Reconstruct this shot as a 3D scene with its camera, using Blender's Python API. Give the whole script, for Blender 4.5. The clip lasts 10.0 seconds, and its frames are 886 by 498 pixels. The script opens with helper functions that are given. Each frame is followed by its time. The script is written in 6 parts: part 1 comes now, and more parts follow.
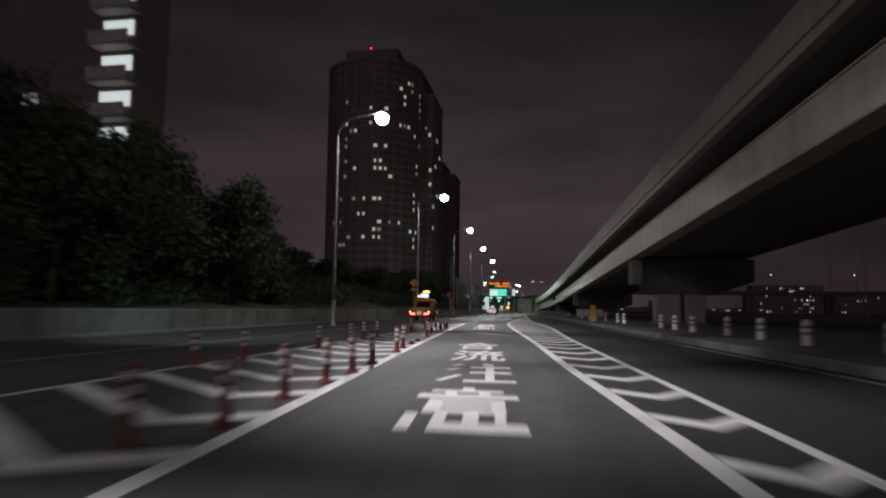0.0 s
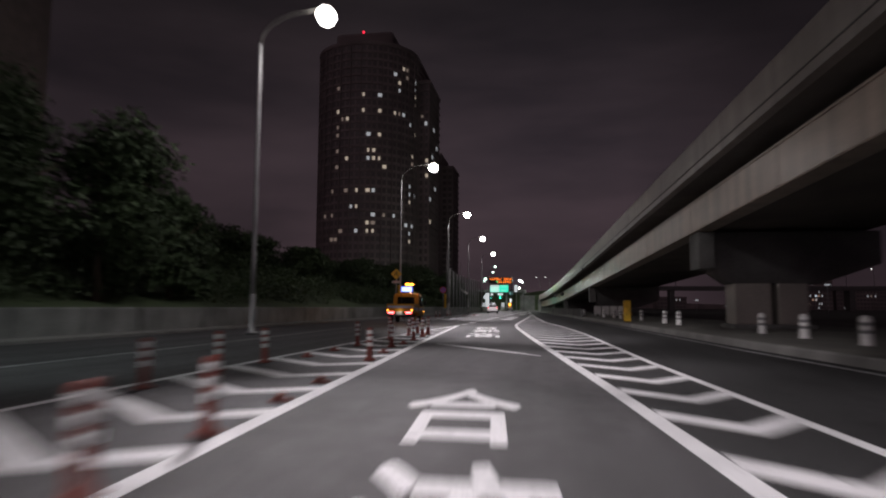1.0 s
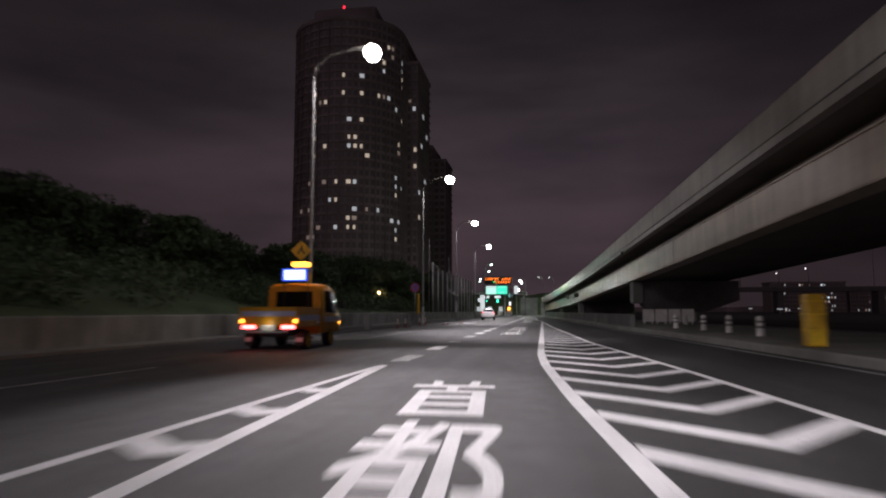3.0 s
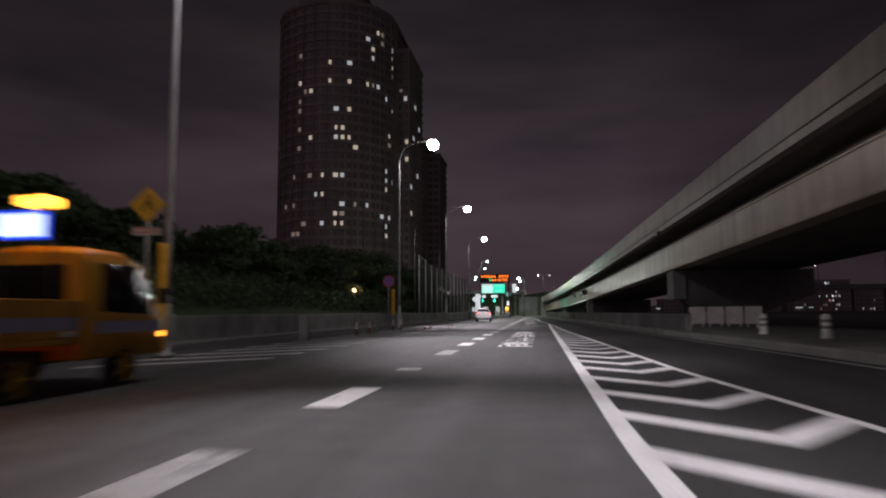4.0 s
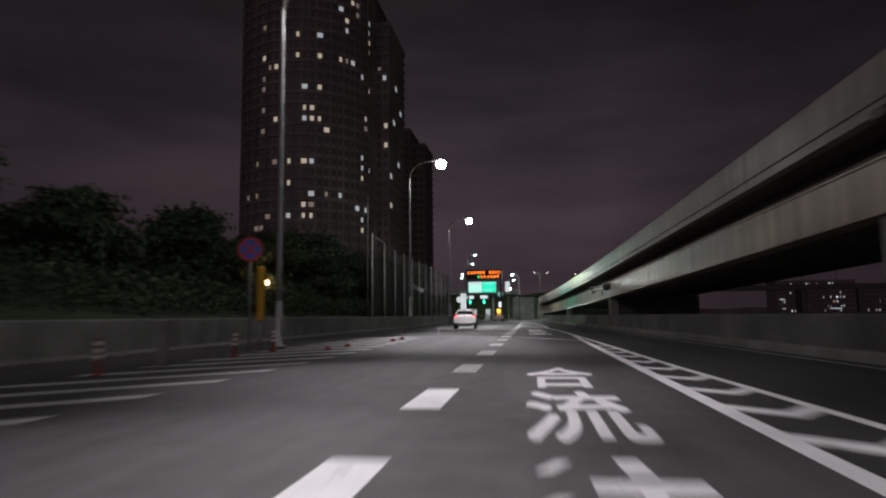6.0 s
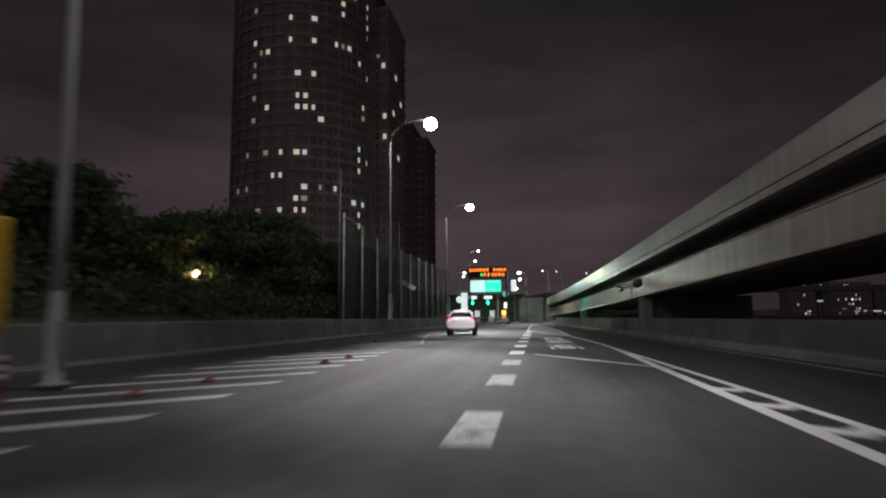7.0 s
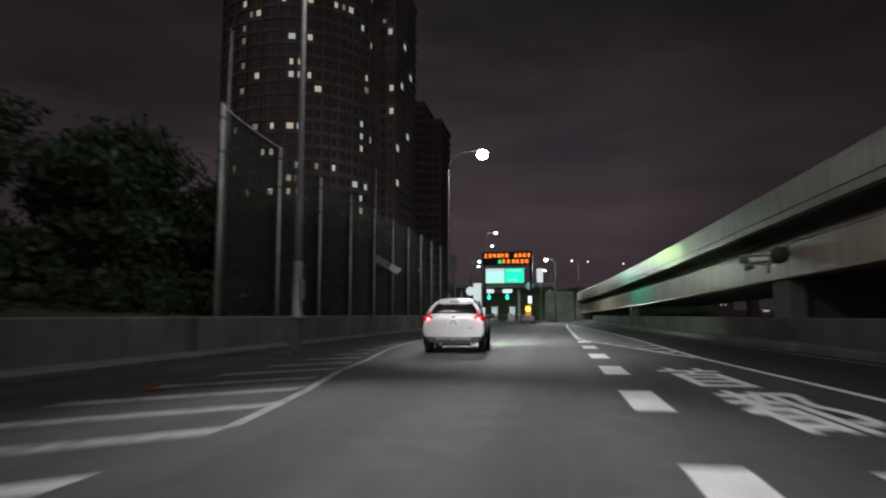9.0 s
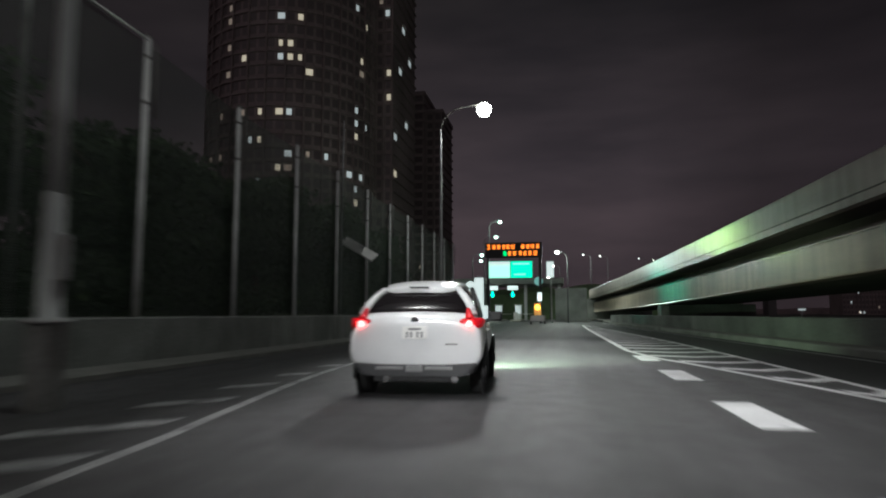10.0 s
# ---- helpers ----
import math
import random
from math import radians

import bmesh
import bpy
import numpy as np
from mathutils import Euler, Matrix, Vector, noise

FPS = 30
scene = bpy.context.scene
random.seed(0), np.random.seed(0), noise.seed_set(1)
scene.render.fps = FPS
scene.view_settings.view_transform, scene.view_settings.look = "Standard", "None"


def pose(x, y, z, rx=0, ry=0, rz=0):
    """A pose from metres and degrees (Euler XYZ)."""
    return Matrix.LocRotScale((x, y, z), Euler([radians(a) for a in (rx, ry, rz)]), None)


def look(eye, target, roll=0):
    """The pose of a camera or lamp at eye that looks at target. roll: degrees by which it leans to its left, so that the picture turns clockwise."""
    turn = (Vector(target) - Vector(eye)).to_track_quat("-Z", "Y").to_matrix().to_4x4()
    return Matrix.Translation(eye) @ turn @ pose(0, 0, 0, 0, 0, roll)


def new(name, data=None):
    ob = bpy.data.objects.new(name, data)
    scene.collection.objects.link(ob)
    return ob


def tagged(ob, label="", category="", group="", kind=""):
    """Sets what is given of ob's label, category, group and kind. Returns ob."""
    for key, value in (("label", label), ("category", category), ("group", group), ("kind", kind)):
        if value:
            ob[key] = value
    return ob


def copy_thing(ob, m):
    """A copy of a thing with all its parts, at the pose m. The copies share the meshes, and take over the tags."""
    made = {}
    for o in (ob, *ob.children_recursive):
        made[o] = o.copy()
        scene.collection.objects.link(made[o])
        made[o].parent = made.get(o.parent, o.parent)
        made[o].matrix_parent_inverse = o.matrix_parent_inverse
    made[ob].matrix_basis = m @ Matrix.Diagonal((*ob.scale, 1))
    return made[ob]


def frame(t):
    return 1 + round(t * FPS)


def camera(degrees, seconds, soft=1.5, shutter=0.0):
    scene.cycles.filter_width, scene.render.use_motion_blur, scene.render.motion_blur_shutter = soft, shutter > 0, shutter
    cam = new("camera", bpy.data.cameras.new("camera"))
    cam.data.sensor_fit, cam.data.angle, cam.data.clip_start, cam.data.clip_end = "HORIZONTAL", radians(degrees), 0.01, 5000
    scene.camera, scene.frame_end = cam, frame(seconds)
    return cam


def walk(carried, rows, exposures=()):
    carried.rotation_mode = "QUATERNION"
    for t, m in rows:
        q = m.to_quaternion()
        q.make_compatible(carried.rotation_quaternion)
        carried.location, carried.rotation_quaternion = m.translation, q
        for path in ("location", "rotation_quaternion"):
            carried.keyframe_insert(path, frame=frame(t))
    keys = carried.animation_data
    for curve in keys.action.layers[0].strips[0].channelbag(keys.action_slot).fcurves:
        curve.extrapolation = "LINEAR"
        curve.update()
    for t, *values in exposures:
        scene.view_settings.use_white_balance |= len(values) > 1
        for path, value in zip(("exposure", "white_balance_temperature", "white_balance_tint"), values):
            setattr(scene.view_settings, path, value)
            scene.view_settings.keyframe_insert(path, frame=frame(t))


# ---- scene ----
cam = camera(70.0, 10.0, soft=2.1, shutter=0.9)
PATH = [
    (0, (1.403, -2.97, 1.181), (1.081, -1.006, 1.369), 0.6),
    (0.5, (0.681, 3.769, 1.177), (0.359, 5.735, 1.36), -0.1),
    (1, (0.143, 10.423, 1.15), (-0.179, 12.388, 1.331), 0.3),
    (1.5, (-0.374, 16.972, 1.145), (-0.693, 18.938, 1.329), 0.2),
    (2, (-0.831, 23.37, 1.205), (-1.149, 25.336, 1.392), 0.1),
    (2.5, (-1.295, 29.523, 1.192), (-1.61, 31.488, 1.384), -0.0),
    (4, (-2.576, 47.634, 1.105), (-2.878, 49.601, 1.304), -0.4),
    (4.5, (-2.982, 53.666, 1.041), (-3.268, 55.636, 1.239), -0.5),
    (5, (-3.299, 59.545, 1.001), (-3.575, 61.516, 1.2), -0.65),
    (5.5, (-3.605, 65.016, 1.002), (-3.876, 66.987, 1.207), -0.75),
    (7, (-4.507, 81.558, 1.112), (-4.796, 83.525, 1.327), -0.5),
    (7.5, (-4.913, 86.827, 1.131), (-5.212, 88.793, 1.344), -0.3),
    (8, (-5.327, 91.904, 1.083), (-5.64, 93.868, 1.294), -0.1),
    (8.5, (-5.795, 96.985, 1.086), (-6.124, 98.947, 1.295), -0.3),
    (9, (-6.234, 102.122, 1.083), (-6.581, 104.081, 1.29), -0.1),
    (9.5, (-6.726, 107.065, 1.113), (-7.084, 109.022, 1.316), -0.1),
    (10, (-7.236, 111.829, 1.101), (-7.594, 113.786, 1.305), -0.1),
]
walk(cam, [(t, look(eye, target, roll)) for t, eye, target, roll in PATH],
     [(0, 0.05, 6450, 5), (0.5, -0.05, 6500, 9), (1, 0.05, 6500, 11), (1.5, 0.15, 6500, 13), (2, 0.4, 6500, 13), (2.5, 0.3, 6500, 12),
      (4, 0.2, 6450, 11), (4.5, 0.3, 6450, 7), (5, 0.25, 6450, 7), (5.5, 0.0, 6400, 9), (7, 0.4, 6400, 5), (7.5, 0.25, 6400, 5), (8.5, 0.1, 6400, 5),
      (9, 0.2, 6350, 2), (9.5, 0.35, 6300, -1), (10, 0.35, 6250, -4)])

# ---- world: night overcast lit from below by the city ----
world = bpy.data.worlds.new("night_sky")
scene.world = world
world.use_nodes = True
wn, wl = world.node_tree.nodes, world.node_tree.links
wn.clear()
w_co = wn.new("ShaderNodeTexCoord")
w_sep = wn.new("ShaderNodeSeparateXYZ")
w_ramp = wn.new("ShaderNodeValToRGB")
w_noise = wn.new("ShaderNodeTexNoise")
w_map = wn.new("ShaderNodeMapping")
w_mix = wn.new("ShaderNodeMixRGB")
w_bg = wn.new("ShaderNodeBackground")
w_bg.inputs[1].default_value = 1.4
w_out = wn.new("ShaderNodeOutputWorld")
w_map.inputs["Scale"].default_value = (1.2, 1.2, 5.0)
w_noise.inputs["Scale"].default_value = 2.2
w_noise.inputs["Detail"].default_value = 4.0
els = w_ramp.color_ramp.elements
els[0].position, els[0].color = 0.0, (0.040, 0.028, 0.033, 1)
els[1].position, els[1].color = 1.0, (0.008, 0.0075, 0.008, 1)
e = els.new(0.22)
e.color = (0.033, 0.025, 0.030, 1)
e = els.new(0.5)
e.color = (0.0084, 0.0076, 0.0084, 1)
w_mix.blend_type = "MULTIPLY"
w_mix.inputs[0].default_value = 0.75
w_cr = wn.new("ShaderNodeValToRGB")
w_cr.color_ramp.elements[0].position, w_cr.color_ramp.elements[0].color = 0.3, (0.55, 0.55, 0.58, 1)
w_cr.color_ramp.elements[1].position, w_cr.color_ramp.elements[1].color = 0.7, (1.35, 1.25, 1.25, 1)
wl.new(w_co.outputs["Generated"], w_sep.inputs[0])
wl.new(w_sep.outputs["Z"], w_ramp.inputs[0])
wl.new(w_co.outputs["Generated"], w_map.inputs[0])
wl.new(w_map.outputs[0], w_noise.inputs["Vector"])
wl.new(w_noise.outputs[0], w_cr.inputs[0])
wl.new(w_ramp.outputs[0], w_mix.inputs[1])
wl.new(w_cr.outputs[0], w_mix.inputs[2])
# the glow of the city is weaker to the west
w_side = wn.new("ShaderNodeValToRGB")
w_half = wn.new("ShaderNodeMath")
w_half.operation = "MULTIPLY_ADD"
w_half.inputs[1].default_value, w_half.inputs[2].default_value = 0.5, 0.5
se = w_side.color_ramp.elements
se[0].position, se[0].color = 0.18, (0.50, 0.50, 0.50, 1)
se[1].position, se[1].color = 0.78, (0.28, 0.28, 0.30, 1)
se.new(0.48).color = (0.90, 0.90, 0.90, 1)
se.new(0.38).color = (0.92, 0.90, 0.88, 1)
se.new(0.56).color = (0.84, 0.84, 0.84, 1)
se.new(0.64).color = (0.46, 0.46, 0.46, 1)
w_mul = wn.new("ShaderNodeMixRGB")
w_mul.blend_type = "MULTIPLY"
w_mul.inputs[0].default_value = 1.0
wl.new(w_sep.outputs["X"], w_half.inputs[0])
wl.new(w_half.outputs[0], w_side.inputs[0])
wl.new(w_mix.outputs[0], w_mul.inputs[1])
wl.new(w_side.outputs[0], w_mul.inputs[2])
# and raised to the south, behind the view, as added fill for facing surfaces
w_south = wn.new("ShaderNodeMapRange")
w_south.interpolation_type = "SMOOTHSTEP"
w_south.inputs["From Min"].default_value, w_south.inputs["From Max"].default_value = 0.3, -0.8
w_south.inputs["To Min"].default_value, w_south.inputs["To Max"].default_value = 1.0, 5.0
w_vm = wn.new("ShaderNodeVectorMath")
w_vm.operation = "SCALE"
wl.new(w_sep.outputs["Y"], w_south.inputs["Value"])
wl.new(w_mul.outputs[0], w_vm.inputs[0])
wl.new(w_south.outputs[0], w_vm.inputs["Scale"])
wl.new(w_vm.outputs[0], w_bg.inputs[0])
wl.new(w_bg.outputs[0], w_out.inputs[0])

LAMP_WATTS = 4000.0     # the beam of a street lamp that falls straight down
LAMP_SPILL = 300.0
LAMP_SIDE = 560.0
LAMP_TINT = (1.0, 0.93, 0.97)
COOL_TINT = (0.80, 1.0, 0.98)


# ---- helpers of this scene ----
def interp(table, v):
    for (a, b), (c, d) in zip(table, table[1:]):
        if v <= c:
            return b + (d - b) * (v - a) / (c - a)
    return table[-1][1]


def part(name, bm, material, parent=None, label=""):
    me = bpy.data.meshes.new(name)
    bm.to_mesh(me)
    bm.free()
    me.materials.append(material)
    ob = new(name, me)
    if parent is not None:
        ob.parent = parent
    return tagged(ob, label=label) if label else ob


def raw(name, verts, faces, material, parent=None, label="", smooth=False):
    me = bpy.data.meshes.new(name)
    me.from_pydata(verts, [], faces)
    me.materials.append(material)
    if smooth:
        for p in me.polygons:
            p.use_smooth = True
    ob = new(name, me)
    if parent is not None:
        ob.parent = parent
    return tagged(ob, label=label) if label else ob


def thing(name, label, category, m=None, group="", kind=""):
    ob = new(name)
    if m is not None:
        ob.matrix_basis = m
    return tagged(ob, label, category, group, kind)


def again(name, ob, parent, m):
    """One more object on the mesh of ob, under parent."""
    o = new(name, ob.data)
    o.parent = parent
    o.matrix_basis = m
    return o


def box(bm, x0, x1, y0, y1, z0, z1, bevel=0.0, m=None):
    vs = [bm.verts.new((x, y, z)) for z in (z0, z1) for y in (y0, y1) for x in (x0, x1)]
    fs = [bm.faces.new([vs[i] for i in q]) for q in
          ((0, 2, 3, 1), (4, 5, 7, 6), (0, 1, 5, 4), (2, 6, 7, 3), (0, 4, 6, 2), (1, 3, 7, 5))]
    if bevel:
        es = list({e for f in fs for e in f.edges})
        r = bmesh.ops.bevel(bm, geom=es, offset=bevel, segments=2, affect="EDGES", profile=0.5)
        vs = list({v for f in r["faces"] for v in f.verts} | {v for v in vs if v.is_valid})
    if m is not None:
        for v in vs:
            v.co = m @ v.co
    return vs


def tube(bm, p0, p1, r0, r1, seg=12, caps=True):
    p0, p1 = Vector(p0), Vector(p1)
    ax = (p1 - p0).normalized()
    q = ax.to_track_quat("Z", "Y")
    rings = []
    for p, r in ((p0, r0), (p1, r1)):
        rings.append([bm.verts.new(p + q @ Vector((r * math.cos(6.28318 * i / seg), r * math.sin(6.28318 * i / seg), 0)))
                      for i in range(seg)])
    for i in range(seg):
        f = bm.faces.new((rings[0][i], rings[0][(i + 1) % seg], rings[1][(i + 1) % seg], rings[1][i]))
        f.smooth = True
    if caps:
        bm.faces.new(rings[0][::-1])
        bm.faces.new(rings[1])


def pipe(bm, pts, radii, seg=10):
    """One smooth tube through the points."""
    pts = [Vector(p) for p in pts]
    rings = []
    for i, (p, r) in enumerate(zip(pts, radii)):
        d = (pts[min(i + 1, len(pts) - 1)] - pts[max(i - 1, 0)]).normalized()
        side = d.cross(Vector((0, 1, 0)))
        if side.length < 0.2:
            side = d.cross(Vector((1, 0, 0)))
        side.normalize()
        up = side.cross(d)
        rings.append([bm.verts.new(p + r * (math.cos(6.28318 * j / seg) * side + math.sin(6.28318 * j / seg) * up)) for j in range(seg)])
    for a, b in zip(rings, rings[1:]):
        for j in range(seg):
            f = bm.faces.new((a[j], a[(j + 1) % seg], b[(j + 1) % seg], b[j]))
            f.smooth = True
    bm.faces.new(rings[0])
    bm.faces.new(rings[-1][::-1])
    bmesh.ops.recalc_face_normals(bm, faces=bm.faces)


def lathe(bm, profile, seg=20, m=None):
    """profile: (radius, height) pairs turned round z."""
    rings = []
    for r, z in profile:
        ring = []
        for i in range(seg):
            co = Vector((r * math.cos(6.28318 * i / seg), r * math.sin(6.28318 * i / seg), z))
            ring.append(bm.verts.new(m @ co if m is not None else co))
        rings.append(ring)
    for a, b in zip(rings, rings[1:]):
        for i in range(seg):
            f = bm.faces.new((a[i], a[(i + 1) % seg], b[(i + 1) % seg], b[i]))
            f.smooth = True
    bm.faces.new(rings[0][::-1])
    bm.faces.new(rings[-1])


def ribbon(bm, pts, width, z=0.004, thick=0.0):
    """A flat strip along a line on the ground; width runs across x."""
    vs = []
    for x, y in pts:
        vs.append((bm.verts.new((x - width / 2, y, z)), bm.verts.new((x + width / 2, y, z))))
    for (a, b), (c, d) in zip(vs, vs[1:]):
        bm.faces.new((a, b, d, c))


def quad(bm, *pts):
    return bm.faces.new([bm.verts.new(p) for p in pts])


# ---- materials ----
def surface(name, colour, rough=0.6, metal=0.0, grain=(40.0, 0.25), stain=(0.6, 0.25), bump=0.15, bump_scale=60.0, per_object=0.0,
            spec=0.5):
    mat = bpy.data.materials.new(name)
    mat.use_nodes = True
    n, l = mat.node_tree.nodes, mat.node_tree.links
    b = n["Principled BSDF"]
    co = n.new("ShaderNodeTexCoord")
    geo = n.new("ShaderNodeNewGeometry")
    fine, wide = n.new("ShaderNodeTexNoise"), n.new("ShaderNodeTexNoise")
    fine.inputs["Scale"].default_value, fine.inputs["Detail"].default_value = grain[0], 6.0
    wide.inputs["Scale"].default_value, wide.inputs["Detail"].default_value = stain[0], 5.0
    for t in (fine, wide):
        l.new(geo.outputs["Position"], t.inputs["Vector"])
    rng = []
    for t, amount in ((fine, grain[1]), (wide, stain[1])):
        r = n.new("ShaderNodeMapRange")
        r.inputs["From Min"].default_value, r.inputs["From Max"].default_value = 0.3, 0.7
        r.inputs["To Min"].default_value, r.inputs["To Max"].default_value = 1.0 - amount, 1.0 + amount
        l.new(t.outputs[0], r.inputs["Value"])
        rng.append(r)
    mul = n.new("ShaderNodeMath")
    mul.operation = "MULTIPLY"
    l.new(rng[0].outputs[0], mul.inputs[0])
    l.new(rng[1].outputs[0], mul.inputs[1])
    value = mul.outputs[0]
    if per_object:
        info = n.new("ShaderNodeObjectInfo")
        r = n.new("ShaderNodeMapRange")
        r.inputs["To Min"].default_value, r.inputs["To Max"].default_value = 1.0 - per_object, 1.0 + per_object
        l.new(info.outputs["Random"], r.inputs["Value"])
        m2 = n.new("ShaderNodeMath")
        m2.operation = "MULTIPLY"
        l.new(value, m2.inputs[0])
        l.new(r.outputs[0], m2.inputs[1])
        value = m2.outputs[0]
    vm = n.new("ShaderNodeVectorMath")
    vm.operation = "SCALE"
    vm.inputs[0].default_value = colour
    l.new(value, vm.inputs["Scale"])
    l.new(vm.outputs[0], b.inputs["Base Color"])
    rr = n.new("ShaderNodeMapRange")
    rr.inputs["To Min"].default_value, rr.inputs["To Max"].default_value = max(0.03, rough - 0.12), min(1.0, rough + 0.12)
    l.new(wide.outputs[0], rr.inputs["Value"])
    l.new(rr.outputs[0], b.inputs["Roughness"])
    b.inputs["Metallic"].default_value = metal
    b.inputs["Specular IOR Level"].default_value = spec
    if bump:
        bn = n.new("ShaderNodeTexNoise")
        bn.inputs["Scale"].default_value, bn.inputs["Detail"].default_value = bump_scale, 3.0
        l.new(geo.outputs["Position"], bn.inputs["Vector"])
        bp = n.new("ShaderNodeBump")
        bp.inputs["Strength"].default_value, bp.inputs["Distance"].default_value = bump, 0.02
        l.new(bn.outputs[0], bp.inputs["Height"])
        l.new(bp.outputs[0], b.inputs["Normal"])
    return mat


def glow(name, colour, strength):
    mat = bpy.data.materials.new(name)
    mat.use_nodes = True
    b = mat.node_tree.nodes["Principled BSDF"]
    b.inputs["Base Color"].default_value = (*colour, 1)
    b.inputs["Emission Color"].default_value = (*colour, 1)
    b.inputs["Emission Strength"].default_value = strength
    b.inputs["Roughness"].default_value = 0.4
    return mat


def glass(name, colour, rough=0.2, spec=0.6):
    mat = bpy.data.materials.new(name)
    mat.use_nodes = True
    b = mat.node_tree.nodes["Principled BSDF"]
    b.inputs["Base Color"].default_value = (*colour, 1)
    b.inputs["Roughness"].default_value = rough
    b.inputs["Specular IOR Level"].default_value = spec
    return mat



def netting(name, colour, cover):
    """Fine mesh netting: threads in a square lattice too fine to see singly, with open gaps between."""
    mat = bpy.data.materials.new(name)
    mat.use_nodes = True
    n, l = mat.node_tree.nodes, mat.node_tree.links
    b = n["Principled BSDF"]
    b.inputs["Base Color"].default_value = (*colour, 1)
    b.inputs["Roughness"].default_value = 0.8
    geo = n.new("ShaderNodeNewGeometry")
    sep = n.new("ShaderNodeSeparateXYZ")
    l.new(geo.outputs["Position"], sep.inputs[0])
    threads = []
    for axis in ("Y", "Z"):
        m = n.new("ShaderNodeMath")
        m.operation = "PINGPONG"
        m.inputs[1].default_value = 0.025
        l.new(sep.outputs[axis], m.inputs[0])
        c = n.new("ShaderNodeMath")
        c.operation = "LESS_THAN"
        c.inputs[1].default_value = 0.025 * cover
        l.new(m.outputs[0], c.inputs[0])
        threads.append(c)
    mx = n.new("ShaderNodeMath")
    mx.operation = "MAXIMUM"
    l.new(threads[0].outputs[0], mx.inputs[0])
    l.new(threads[1].outputs[0], mx.inputs[1])
    l.new(mx.outputs[0], b.inputs["Alpha"])
    return mat


def asphalt_material(name, colour):
    """Asphalt with aggregate, long wheel tracks, dull patches and fine dark cracks."""
    mat = surface(name, colour, 0.72, grain=(110, 0.42), stain=(0.30, 0.20), bump=0.6, bump_scale=150)
    n, l = mat.node_tree.nodes, mat.node_tree.links
    b = n["Principled BSDF"]
    geo = n.new("ShaderNodeNewGeometry")
    mp = n.new("ShaderNodeMapping")
    mp.inputs["Scale"].default_value = (1.0, 0.035, 1.0)
    l.new(geo.outputs["Position"], mp.inputs["Vector"])
    track = n.new("ShaderNodeTexNoise")
    track.inputs["Scale"].default_value, track.inputs["Detail"].default_value = 1.15, 3.0
    l.new(mp.outputs[0], track.inputs["Vector"])
    patch = n.new("ShaderNodeTexNoise")
    patch.inputs["Scale"].default_value, patch.inputs["Detail"].default_value = 2.6, 6.0
    l.new(geo.outputs["Position"], patch.inputs["Vector"])
    crack = n.new("ShaderNodeTexVoronoi")
    crack.feature = "DISTANCE_TO_EDGE"
    crack.inputs["Scale"].default_value = 0.28
    warp = n.new("ShaderNodeVectorMath")
    warp.operation = "MULTIPLY_ADD"
    warp.inputs[1].default_value = (1.4, 1.4, 0.0)
    l.new(patch.outputs["Color"], warp.inputs[0])
    l.new(geo.outputs["Position"], warp.inputs[2])
    l.new(warp.outputs[0], crack.inputs["Vector"])
    value = None
    for src, lo, hi, t0, t1 in ((track.outputs[0], 0.36, 0.64, 0.74, 1.28), (patch.outputs[0], 0.35, 0.7, 0.80, 1.22), (crack.outputs["Distance"], 0.0, 0.006, 0.72, 1.0)):
        r = n.new("ShaderNodeMapRange")
        r.inputs["From Min"].default_value, r.inputs["From Max"].default_value = lo, hi
        r.inputs["To Min"].default_value, r.inputs["To Max"].default_value = t0, t1
        l.new(src, r.inputs["Value"])
        if value is None:
            value = r.outputs[0]
        else:
            m = n.new("ShaderNodeMath")
            m.operation = "MULTIPLY"
            l.new(value, m.inputs[0])
            l.new(r.outputs[0], m.inputs[1])
            value = m.outputs[0]
    old = b.inputs["Base Color"].links[0].from_socket
    vm = n.new("ShaderNodeVectorMath")
    vm.operation = "SCALE"
    l.new(old, vm.inputs[0])
    l.new(value, vm.inputs["Scale"])
    l.new(vm.outputs[0], b.inputs["Base Color"])
    return mat


